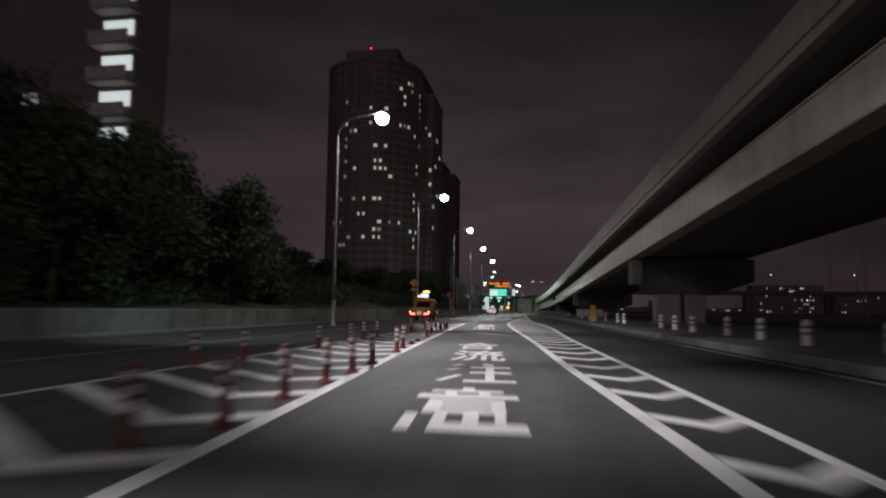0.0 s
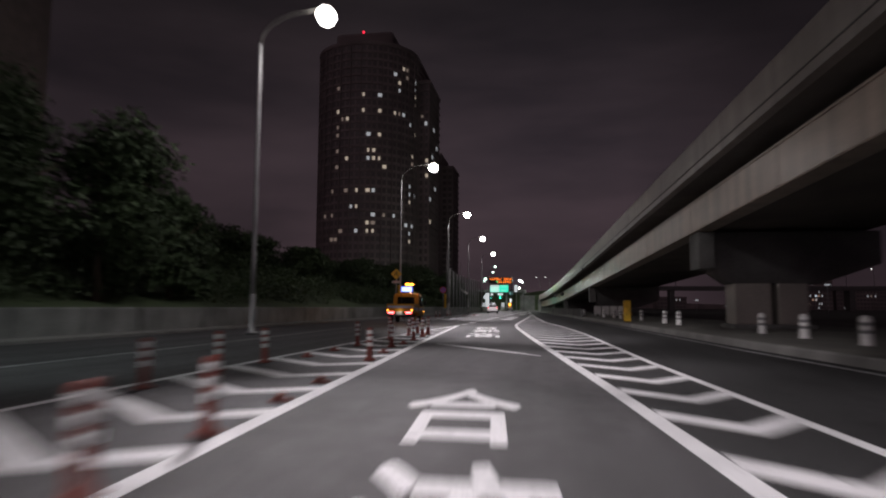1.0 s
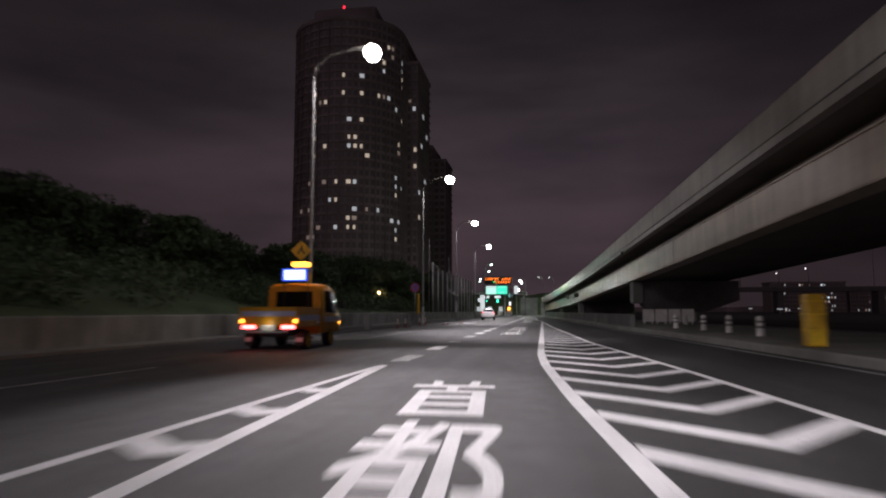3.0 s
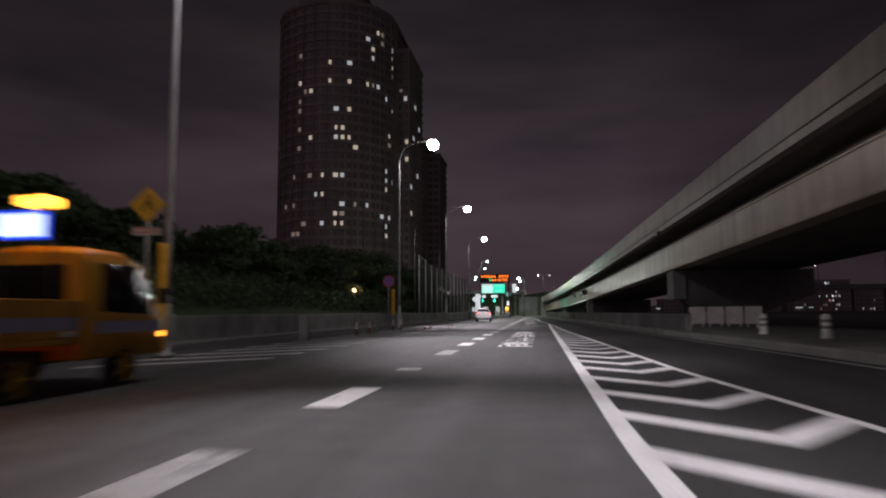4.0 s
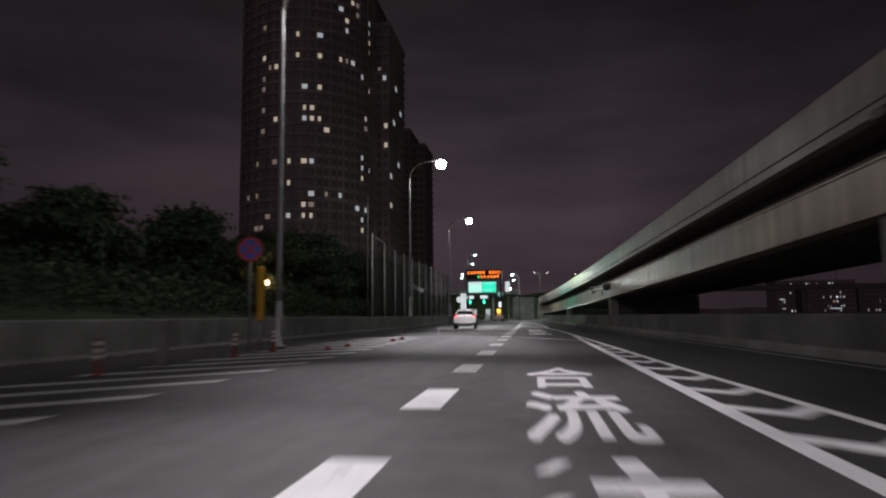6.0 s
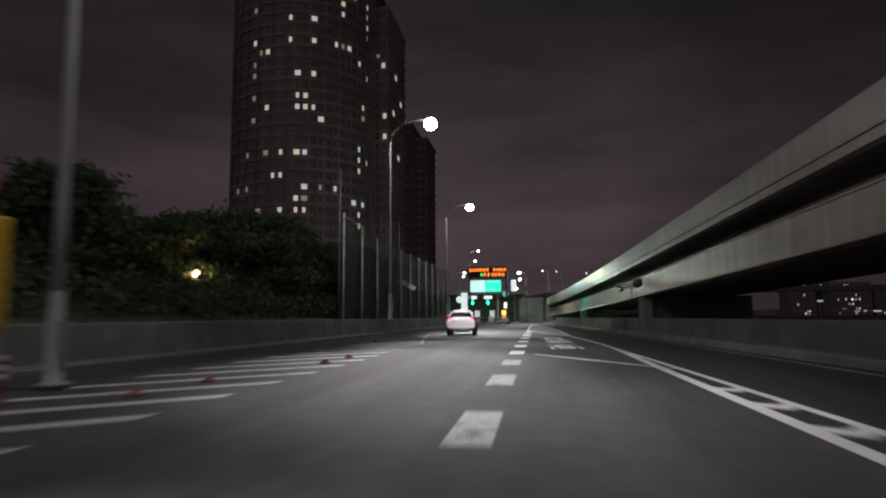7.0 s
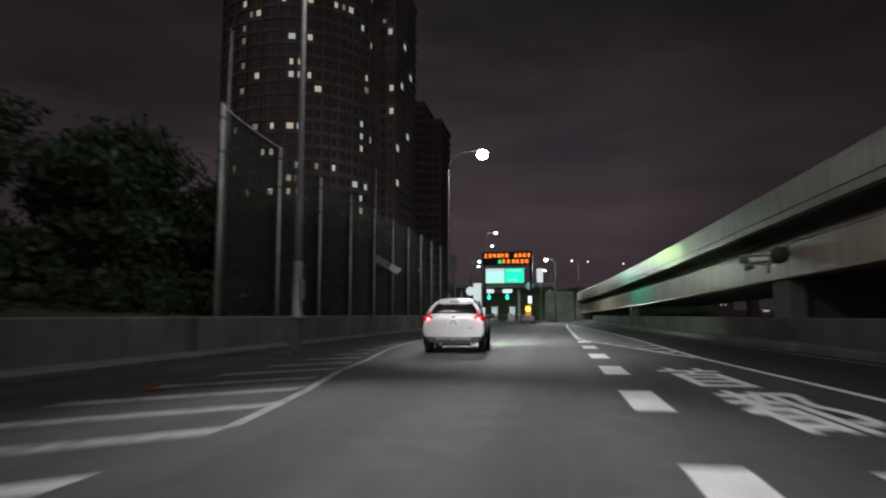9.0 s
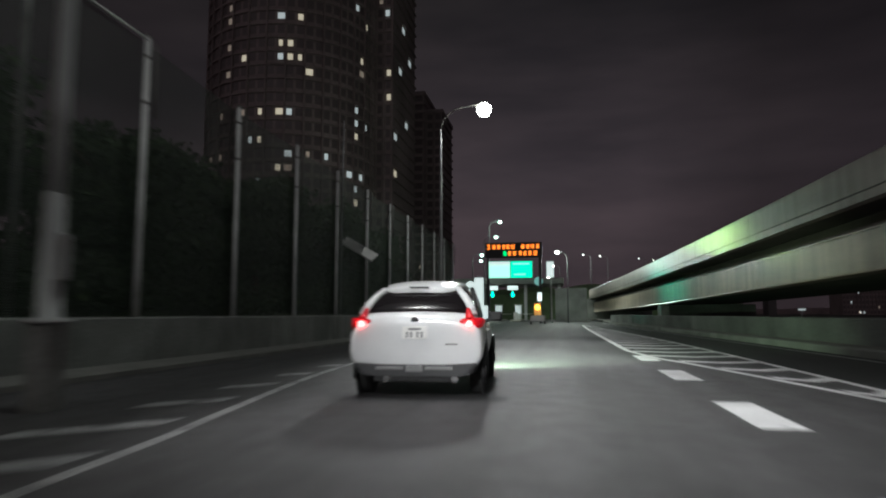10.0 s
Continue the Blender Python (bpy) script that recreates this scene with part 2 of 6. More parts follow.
def paint_material(name, colour, wear):
    """Thermoplastic road paint worn through to the asphalt in specks, scuffs and tyre tracks."""
    mat = surface(name, colour, 0.6, grain=(60, 0.16), stain=(1.3, 0.14), bump=0.35, bump_scale=120)
    n, l = mat.node_tree.nodes, mat.node_tree.links
    b = n["Principled BSDF"]
    geo = n.new("ShaderNodeNewGeometry")
    total = None
    for sc, detail, at in ((38.0, 5.0, 0.645 - wear * 0.16), (3.2, 6.0, 0.70 - wear * 0.20)):
        t = n.new("ShaderNodeTexNoise")
        t.inputs["Scale"].default_value, t.inputs["Detail"].default_value = sc, detail
        l.new(geo.outputs["Position"], t.inputs["Vector"])
        r = n.new("ShaderNodeMapRange")
        r.inputs["From Min"].default_value, r.inputs["From Max"].default_value = at, at + 0.07
        l.new(t.outputs[0], r.inputs["Value"])
        if total is None:
            total = r.outputs[0]
        else:
            m = n.new("ShaderNodeMath")
            m.operation = "MAXIMUM"
            l.new(total, m.inputs[0])
            l.new(r.outputs[0], m.inputs[1])
            total = m.outputs[0]
    half = n.new("ShaderNodeMath")
    half.operation = "MULTIPLY"
    half.inputs[1].default_value = 0.8
    l.new(total, half.inputs[0])
    mix = n.new("ShaderNodeMixRGB")
    mix.inputs[2].default_value = (0.075, 0.072, 0.075, 1)
    l.new(b.inputs["Base Color"].links[0].from_socket, mix.inputs[1])
    l.new(half.outputs[0], mix.inputs[0])
    l.new(mix.outputs[0], b.inputs["Base Color"])
    return mat


M_ASPHALT = asphalt_material("asphalt", (0.064, 0.060, 0.063))
M_ASPHALT_DARK = asphalt_material("dark_asphalt", (0.028, 0.027, 0.028))
M_GROUND = surface("bare_ground", (0.085, 0.08, 0.068), 0.95, grain=(20, 0.3), stain=(0.2, 0.4), bump=0.3)
M_PAINT = paint_material("road_paint", (0.82, 0.81, 0.82), 0.2)
M_PAINT_SHOULDER = paint_material("scuffed_road_paint", (0.66, 0.66, 0.66), 0.5)
M_PAINT_OLD = paint_material("worn_road_paint", (0.44, 0.44, 0.44), 0.9)
M_CONCRETE = surface("concrete", (0.44, 0.41, 0.37), 0.80, grain=(25, 0.15), stain=(0.25, 0.28), bump=0.2, bump_scale=30)
M_CONCRETE_WALL = surface("weathered_concrete", (0.215, 0.22, 0.21), 0.88, grain=(18, 0.2), stain=(0.5, 0.35), bump=0.25, bump_scale=24,
                          per_object=0.12)
M_PARAPET = surface("smooth_parapet_panels", (0.245, 0.218, 0.196), 0.42, grain=(20, 0.12), stain=(0.3, 0.22), bump=0.06, bump_scale=14)
M_GIRDER = surface("painted_steel_girder", (0.37, 0.305, 0.245), 0.36, grain=(12, 0.08), stain=(0.3, 0.16), bump=0.08, bump_scale=8)


def streaked(mat, amount, scale):
    """Rain streaks down the face and long blotches along it."""
    n, l = mat.node_tree.nodes, mat.node_tree.links
    b = n["Principled BSDF"]
    geo = n.new("ShaderNodeNewGeometry")
    value = None
    for sc, sz in (((0.4, 1.0, 0.10), scale), ((1.0, 0.10, 1.0), scale * 0.45)):
        mp = n.new("ShaderNodeMapping")
        mp.inputs["Scale"].default_value = sc
        l.new(geo.outputs["Position"], mp.inputs["Vector"])
        t = n.new("ShaderNodeTexNoise")
        t.inputs["Scale"].default_value, t.inputs["Detail"].default_value = sz, 6.0
        l.new(mp.outputs[0], t.inputs["Vector"])
        r = n.new("ShaderNodeMapRange")
        r.inputs["From Min"].default_value, r.inputs["From Max"].default_value = 0.3, 0.7
        r.inputs["To Min"].default_value, r.inputs["To Max"].default_value = 1.0 - amount, 1.0 + amount
        l.new(t.outputs[0], r.inputs["Value"])
        if value is None:
            value = r.outputs[0]
        else:
            m = n.new("ShaderNodeMath")
            m.operation = "MULTIPLY"
            l.new(value, m.inputs[0])
            l.new(r.outputs[0], m.inputs[1])
            value = m.outputs[0]
    vm = n.new("ShaderNodeVectorMath")
    vm.operation = "SCALE"
    l.new(b.inputs["Base Color"].links[0].from_socket, vm.inputs[0])
    l.new(value, vm.inputs["Scale"])
    l.new(vm.outputs[0], b.inputs["Base Color"])
    return mat


streaked(M_PARAPET, 0.20, 2.2)
# here the long blotches also paint in the girder's patchy glare
streaked(M_GIRDER, 0.24, 1.6)
streaked(M_CONCRETE_WALL, 0.11, 1.5)
M_DARK_STEEL = surface("dark_girder_steel", (0.10, 0.095, 0.09), 0.6, grain=(12, 0.1), stain=(0.4, 0.2), bump=0.1)
M_PAVE = surface("pavement_concrete", (0.15, 0.145, 0.13), 0.9, grain=(30, 0.2), stain=(0.5, 0.3), bump=0.3)
M_KERB = surface("kerb_stone", (0.20, 0.195, 0.185), 0.85, grain=(40, 0.2), stain=(1.0, 0.2), bump=0.2, per_object=0.15)
M_GALV = surface("galvanised_steel", (0.37, 0.37, 0.37), 0.62, 0.25, grain=(60, 0.08), stain=(1.5, 0.15), bump=0.05)
# pale colour holds the headlight brightness on the net posts
M_POST = surface("lit_post_steel", (0.52, 0.52, 0.52), 0.55, grain=(50, 0.1), stain=(1.2, 0.25), bump=0.05)
M_NET = netting("green_netting", (0.03, 0.04, 0.032), 0.30)
M_BARK = surface("bark", (0.11, 0.085, 0.06), 0.9, grain=(15, 0.3), stain=(2, 0.3), bump=0.6, bump_scale=18)
M_LEAF = surface("leaf_green", (0.061, 0.094, 0.043), 0.7, grain=(3, 0.35), stain=(0.35, 0.4), bump=0.0)
M_GRASS = surface("grass_bank", (0.055, 0.08, 0.036), 0.9, grain=(12, 0.4), stain=(0.3, 0.4), bump=0.8, bump_scale=9)
M_RED_RUBBER = surface("red_orange_rubber", (0.27, 0.065, 0.05), 0.55, grain=(30, 0.15), stain=(3, 0.2), bump=0.05)
M_REFLECT = surface("white_reflective_band", (0.93, 0.92, 0.90), 0.35, grain=(80, 0.06), stain=(4, 0.1), bump=0.0)
# dark colour stands in for the shade under the deck
M_SOFFIT = surface("shaded_soffit", (0.13, 0.112, 0.098), 0.85, grain=(12, 0.15), stain=(0.35, 0.3), bump=0.15)
M_PANEL = surface("white_barrier_plastic", (0.84, 0.83, 0.81), 0.45, grain=(40, 0.06), stain=(2, 0.14), bump=0.04)
M_WHITE = surface("white_plastic", (0.62, 0.61, 0.60), 0.5, grain=(40, 0.08), stain=(2, 0.2), bump=0.05)
M_GREY = surface("grey_plastic", (0.25, 0.25, 0.25), 0.6, grain=(40, 0.08), stain=(2, 0.2), bump=0.05)
M_BUMPER = surface("grey_black_bumper_plastic", (0.055, 0.055, 0.058), 0.5, grain=(60, 0.12), stain=(3, 0.2), bump=0.06)
M_BLACK = surface("black_plastic", (0.02, 0.02, 0.021), 0.55, grain=(60, 0.15), stain=(3, 0.2), bump=0.08)
M_CARPAINT = surface("white_car_paint", (0.80, 0.80, 0.81), 0.22, grain=(200, 0.02), stain=(2, 0.04), bump=0.0)
M_TYRE = surface("tyre_rubber", (0.022, 0.022, 0.022), 0.85, grain=(60, 0.2), stain=(6, 0.2), bump=0.2)
M_RIM = surface("alloy_rim", (0.55, 0.55, 0.56), 0.3, 0.9, grain=(60, 0.05), stain=(6, 0.1), bump=0.0)
M_CHROME = surface("chrome", (0.75, 0.75, 0.75), 0.12, 1.0, grain=(60, 0.02), stain=(6, 0.05), bump=0.0)
M_CARGLASS = glass("tinted_car_glass", (0.012, 0.010, 0.011), 0.12, 0.25)
M_YELLOW = surface("yellow_truck_paint", (0.62, 0.30, 0.02), 0.4, grain=(60, 0.05), stain=(2, 0.15), bump=0.0)
M_YELLOW_SIGN = surface("yellow_sign_sheeting", (0.86, 0.55, 0.03), 0.45, grain=(60, 0.05), stain=(3, 0.1), bump=0.0)
M_YELLOW_GUARD = surface("yellow_plastic_guard", (0.72, 0.42, 0.03), 0.5, grain=(40, 0.1), stain=(3, 0.25), bump=0.05)
M_RED_SIGN = surface("red_sign_sheeting", (0.75, 0.05, 0.05), 0.45, grain=(60, 0.05), stain=(3, 0.1), bump=0.0)
M_BLUE_SIGN = surface("blue_sign_sheeting", (0.10, 0.17, 0.78), 0.45, grain=(60, 0.05), stain=(3, 0.1), bump=0.0)
M_STRIPE = surface("silver_blue_stripe", (0.45, 0.45, 0.62), 0.3, grain=(60, 0.05), stain=(3, 0.1), bump=0.0)
M_TOWER = surface("tower_facade", (0.29, 0.245, 0.23), 0.8, grain=(1.5, 0.15), stain=(0.08, 0.25), bump=0.0)
M_TOWER_DARK = surface("tower_recess", (0.24, 0.20, 0.19), 0.8, grain=(1.5, 0.15), stain=(0.08, 0.25), bump=0.0)
M_PANE_DARK = glass("dark_window_glass", (0.13, 0.11, 0.105), 0.35)
M_LIT = glow("lit_window_warm", (1.0, 0.84, 0.66), 0.34)
M_LIT2 = glow("lit_window_cool", (0.9, 0.95, 1.0), 0.30)
M_LIT_DIM = glow("lit_window_dim", (1.0, 0.8, 0.66), 0.09)
M_LAMP = glow("street_lamp_diffuser", (1.0, 0.96, 0.90), 26.0)
M_LAMP_GREEN = glow("mercury_lamp_diffuser", (0.72, 1.0, 0.86), 10.0)
M_LAMP_FAR = glow("far_lamp_diffuser", (1.0, 0.98, 0.92), 3.0)
M_BARRIER = surface("dark_stained_concrete", (0.13, 0.13, 0.125), 0.9, grain=(14, 0.25), stain=(0.4, 0.4), bump=0.3, bump_scale=24, per_object=0.15)
M_TAIL = glow("tail_lamp_core", (1.0, 0.10, 0.10), 9.0)
M_TAIL_LENS = glow("red_tail_lens", (0.55, 0.005, 0.016), 0.22)
M_LED_ORANGE = glow("amber_led", (1.0, 0.20, 0.022), 3.6)
M_LED_GREEN = glow("green_led", (0.05, 1.0, 0.25), 2.0)
M_SIGN_GREEN = glow("backlit_green_sign", (0.04, 0.80, 0.52), 1.0)
M_SIGN_PALE = glow("backlit_pale_panel", (0.50, 1.0, 0.84), 0.9)
M_SIGN_WHITE = glow("backlit_white_panel", (0.86, 0.93, 0.95), 0.62)
M_BEACON = glow("amber_beacon", (1.0, 0.40, 0.04), 4.5)
M_LEDBOARD = glow("blue_white_led_board", (0.62, 0.75, 1.0), 1.5)
M_LEDEDGE = glow("blue_led_edge", (0.02, 0.09, 1.0), 0.9)
M_HEAD = glow("headlamp_glass", (0.9, 1.0, 0.9), 4.0)
M_WARM = glow("warm_lamp", (1.0, 0.72, 0.42), 5.0)
M_ARROW = glow("green_arrow_signal", (0.05, 1.0, 0.6), 3.0)


# ---- lines of the plan ----
KERB = [(-60, 10.6), (7.77, 6.98), (29.18, 5.38), (48.64, 4.38), (65.11, 3.43), (80.21, 2.33), (95.31, 1.53), (110.41, 0.83),
        (127.52, -0.17), (140.6, -0.77), (170.8, -2.17), (200.99, -2.77), (331.84, -2.77)]
GORE_IN = [(-30, 5), (2.62, 2.65), (10.5, 1.84), (19.45, 1.06), (35.02, -0.5), (44.36, -1.36), (49.61, -1.72), (53.24, -1.84),
           (95.31, -1.93), (104, -1.88)]
GORE_OUT = [(-30, 5.2), (2.42, 3.67), (11.66, 3.08), (24.31, 2.28), (38.91, 1.73), (48.64, 1.03), (60.08, -0.07), (72.16, -0.62),
            (83.23, -1.17), (92, -1.45), (99.4, -1.71), (103.5, -1.87), (108, -2.02), (113, -2.32), (119, -2.72), (130, -2.82), (138, -3.0), (155, -3.8), (172.8, -5.0)]
END_IN = [(119, -2.78), (120, -3.08), (122, -3.46), (124, -3.86), (126.5, -4.4), (128.3, -4.88), (131.5, -5.28), (156, -5.3), (172.8, -5.1)]
LEFT_IN = [(-30, 1.1), (1.93, -1.4), (15.17, -2.6), (29.18, -3.76), (38.91, -4.47), (49.22, -5.22)]
LEFT_OUT = [(-30, -5.5), (11.66, -5.57), (19.45, -5.77), (29.18, -5.87), (38.91, -5.57), (49.22, -5.26)]
EDGE_LEFT = [(-40, -9.3), (9.72, -9.62), (27.23, -9.75), (40.85, -10.2), (48.64, -9.82), (61.09, -9.22), (72.16, -9.0), (88, -8.97),
             (98.3, -9.1), (102, -9.3), (107.8, -9.35), (109.6, -9.6), (111.2, -9.85), (114.3, -10.45), (117.2, -10.75), (119.2, -11.1),
             (122.5, -11.58), (124.5, -11.75), (140.6, -12.5), (170.8, -13.57), (200.99, -14.67)]
WALL_X = -16.12
# where the grey asphalt meets the darker one
SEAM = [(y, x + 0.1) for y, x in GORE_IN] + [(113, -2.25), (119, -2.7), (140, -3.0), (172, -2.2), (330, -2.5)]


def deck_x(y):
    u = (y - 80) / 100
    return 4.69 - 4.07 * u + 0.42 * u * u - 0.78 * u ** 3


def deck_z(y):
    u = (y - 80) / 100
    return -2.44 * u + 0.58 * u * u


def steps(a, b, n):
    return [a + (b - a) * i / n for i in range(n + 1)]


# ---- the ground, the road and its kerbs ----
bm = bmesh.new()
for x0, x1 in ((-2500, -17), (-17, 30), (30, 2500)):
    ys = [-2500, -70, 340, 3500]
    for y0, y1 in zip(ys, ys[1:]):
        quad(bm, (x0, y0, -0.06), (x1, y0, -0.06), (x1, y1, -0.06), (x0, y1, -0.06))
bmesh.ops.remove_doubles(bm, verts=bm.verts, dist=0.01)
tagged(part("ground", bm, M_GROUND), "dark bare ground around the road", "ground", kind="structure")

bm = bmesh.new()
rows = []
for y in steps(-60, 330, 156):
    xr = interp(KERB, y) + 0.45
    seam = min(interp(SEAM, y), xr - 0.02)
    rows.append([bm.verts.new((x, y, 0.0)) for x in (WALL_X - 0.2, -11, -5.6, seam)])
for a, b in zip(rows, rows[1:]):
    for i in range(3):
        bm.faces.new((a[i], a[i + 1], b[i + 1], b[i]))
tagged(part("road", bm, M_ASPHALT), "grey asphalt carriageway with worn wheel tracks", "road", kind="structure")
bm = bmesh.new()
rows = []
for y in steps(-60, 330, 156):
    xr = interp(KERB, y) + 0.45
    seam = min(interp(SEAM, y), xr - 0.02)
    rows.append([bm.verts.new((x, y, 0.0)) for x in (seam, (seam + xr) / 2, xr)])
for a, b in zip(rows, rows[1:]):
    for i in range(2):
        bm.faces.new((a[i], a[i + 1], b[i + 1], b[i]))
tagged(part("road", bm, M_ASPHALT_DARK), "darker asphalt of the hatched island and the merging road", "road", kind="structure")

bm = bmesh.new()
rows = []
for y in steps(-60, 330, 78):
    xr = interp(KERB, y) + 0.45 + 0.16
    rows.append([bm.verts.new((x, y, z)) for x, z in ((xr, 0.20), (xr + 2.5, 0.23), (xr + 14, 0.25), (xr + 14.3, -0.1))])
for a, b in zip(rows, rows[1:]):
    for i in range(3):
        bm.faces.new((a[i], a[i + 1], b[i + 1], b[i]))
pavement = tagged(part("pavement", bm, M_PAVE), "dusty concrete verge under the viaduct", "pavement", kind="structure")

# ---- painted markings ----
def marking(name, bm, label, material=M_PAINT, group="road markings"):
    return tagged(part(name, bm, material), label, "road marking", group)


def line(name, table, y0, y1, width, label, material=M_PAINT, z=0.004):
    bm = bmesh.new()
    n = max(2, int((y1 - y0) / 1.5))
    ribbon(bm, [(interp(table, y), y) for y in steps(y0, y1, n)], width, z)
    return marking(name, bm, label, material)


line("lane_line", LEFT_IN, -30, 49.2, 0.20, "solid white line beside the hatched island")
line("lane_line", LEFT_OUT, -30, 49.0, 0.16, "thin white line closing the hatched island")
line("lane_line", GORE_IN, -30, 104, 0.20, "solid white line along the merging lane")
line("lane_line", GORE_OUT, -30, 172, 0.15, "thin white line bounding the long hatched island")
line("lane_line", END_IN, 119, 172.8, 0.18, "white line closing the end of the merging lane")
line("edge_line", KERB, -60, 190, 0.16, "faded pale edge line near the kerb", M_PAINT_OLD)
line("edge_line", EDGE_LEFT, -40, 48, 0.14, "worn white edge line of the through lane", M_PAINT_OLD)
line("edge_line", EDGE_LEFT, 108, 200, 0.14, "white edge line beside diagonal hatching", M_PAINT_OLD)


def stripe(pts, deep, z=0.006):
    """A bent stripe: points of its near edge, and its depth along y."""
    bm = bmesh.new()
    vs = [(bm.verts.new((x, y, z)), bm.verts.new((x, y + deep, z))) for x, y in pts]
    for (a, b), (c, d) in zip(vs, vs[1:]):
        bm.faces.new((a, c, d, b))
    bmesh.ops.recalc_face_normals(bm, faces=bm.faces)
    for f in bm.faces:
        if f.normal.z < 0:
            f.normal_flip()
    return bm


RHYTHM = [(-6, -8.38), (0, 4.61), (6, 17.66), (16, 37.28), (28, 60.56), (30, 63.99), (48, 95.31)]
for i in range(-4, 47):
    y = interp(RHYTHM, i) - 0.26
    a, b = interp(GORE_IN, y) + 0.08, interp(GORE_OUT, y) - 0.06
    if b - a > 0.3:
        k = a + (b - a) * 0.57
        drop = (k - a) * 1.0
        marking("chevron", stripe([(a, y), (k, y - drop), (b, y - drop + (b - k) * 1.2)], 0.55 if b - a > 1.0 else 0.45),
                "white chevron stripe in the hatched island", group="chevrons of the long island")
y = 121.5
while y < 160:
    a, b = interp(END_IN, y) + 0.08, interp(GORE_OUT, y) - 0.06
    if b - a > 0.3:
        k = (a + b) / 2
        marking("chevron", stripe([(a, y), (k, y - 0.45), (b, y - 0.1)], 0.5),
                "white chevron stripe at the end of the merging lane", group="chevrons at the lane's end")
    y += 1.9
for i in range(-10, 16):
    y = 17.02 + i * (1.9 if i < 0 else 1.985) - 0.25
    if y > 46.7:
        break
    a, b = interp(LEFT_IN, y) - 0.08, interp(LEFT_OUT, y) + 0.06
    w = a - b
    if w > 0.35:
        k = a - min(0.95, 0.4 * w)
        yk = y - (a - k) * 0.62
        marking("chevron", stripe([(b, yk + (k - b) * 0.82), (k, yk), (a, y)], 0.5),
                "white chevron stripe between the red posts", M_PAINT, "chevrons of the post island")
for k in range(-5, 30):
    y = 72.45 + 1.97 * k
    a, b = interp(EDGE_LEFT, y), -12.25
    if a - b > 0.35:
        marking("hatch_stripe", stripe([(b, y + 0.95 * (b + 8.97)), (a, y + 0.95 * (a + 8.97))], 0.48),
                "worn white diagonal stripe along the shoulder", M_PAINT_SHOULDER if y < 106 else M_PAINT_OLD, "hatching of the shoulder")

# short thick dashes between the two lanes
for y0, y1, worn in ((50.34, 52.51, 1), (54.93, 56.86, 0), (59.68, 60.18, 1), (64.11, 66.08, 1), (68.64, 70.55, 0), (73.07, 75.08, 0), (77.6, 79.51, 0),
                     (82.12, 84.04, 1), (87.16, 89.17, 1), (92.09, 94, 1), (96.42, 98.23, 1), (100.75, 102.66, 0), (105.17, 106.99, 0),
                     (109.7, 111.62, 0), (114.13, 116.04, 0), (118.46, 120.37, 0), (122.99, 124.9, 0), (127.42, 129.33, 0)):
    bm = bmesh.new()
    ribbon(bm, [(-5.15, y0), (-5.15, y1)], 0.45)
    marking("lane_dash", bm, "short thick white dash" + (", worn" if worn else ""), M_PAINT_OLD if worn else M_PAINT, "dashes between the lanes")


def slash(p, q, w, worn=False):
    bm = bmesh.new()
    d = Vector((q[0] - p[0], q[1] - p[1]))
    nrm = Vector((-d.y, d.x)).normalized() * w / 2
    n = 8
    vs = []
    for i in range(n + 1):
        c = Vector(p) + d * i / n
        s = min(1.0, 0.25 + 1.6 * min(i, n - i) / n)
        vs.append((bm.verts.new((c.x - nrm.x * s, c.y - nrm.y * s, 0.004)), bm.verts.new((c.x + nrm.x * s, c.y + nrm.y * s, 0.004))))
    for (a, b), (c, d2) in zip(vs, vs[1:]):
        f = bm.faces.new((a, b, d2, c))
        if f.normal.z < 0:
            f.normal_flip()
    marking("slanting_line", bm, "thin white slanting line across the lane", M_PAINT)


slash((-3.27, 30.05), (-0.02, 25.72), 0.28)
slash((-4.62, 100.84), (-1.67, 95.51), 0.28)


def kanji(ch, x, y, width, length, lean):
    cu = bpy.data.curves.new("lettering", "FONT")
    cu.body = ch
    tmp = bpy.data.objects.new("lettering", cu)
    scene.collection.objects.link(tmp)
    me = bpy.data.meshes.new_from_object(tmp.evaluated_get(bpy.context.evaluated_depsgraph_get()))
    bpy.data.objects.remove(tmp)
    co = np.zeros(len(me.vertices) * 3)
    me.vertices.foreach_get("co", co)
    co = co.reshape(-1, 3)
    lo, hi = co.min(0), co.max(0)
    me.materials.clear()
    me.materials.append(M_PAINT)
    for v in me.vertices:
        u, w = (v.co.x - lo[0]) / (hi[0] - lo[0]) - 0.5, (v.co.y - lo[1]) / (hi[1] - lo[1])
        v.co = (x + u * width + lean * w * length, y + w * length, 0.005)
    # fatten the strokes by laying a second copy beside the first
    bm = bmesh.new()
    bm.from_mesh(me)
    for dx, dy, dz in ((0.032, 0.0, 0.0012), (0.0, 0.11, 0.0024)):
        geo = bmesh.ops.duplicate(bm, geom=list(bm.faces))
        for v in {v for f in geo["geom"] if isinstance(f, bmesh.types.BMFace) for v in f.verts}:
            v.co += Vector((dx, dy, dz))
    bm.to_mesh(me)
    bm.free()
    ob = new("road_lettering", me)
    return tagged(ob, "large white painted kanji on the asphalt", "road marking", "painted words")


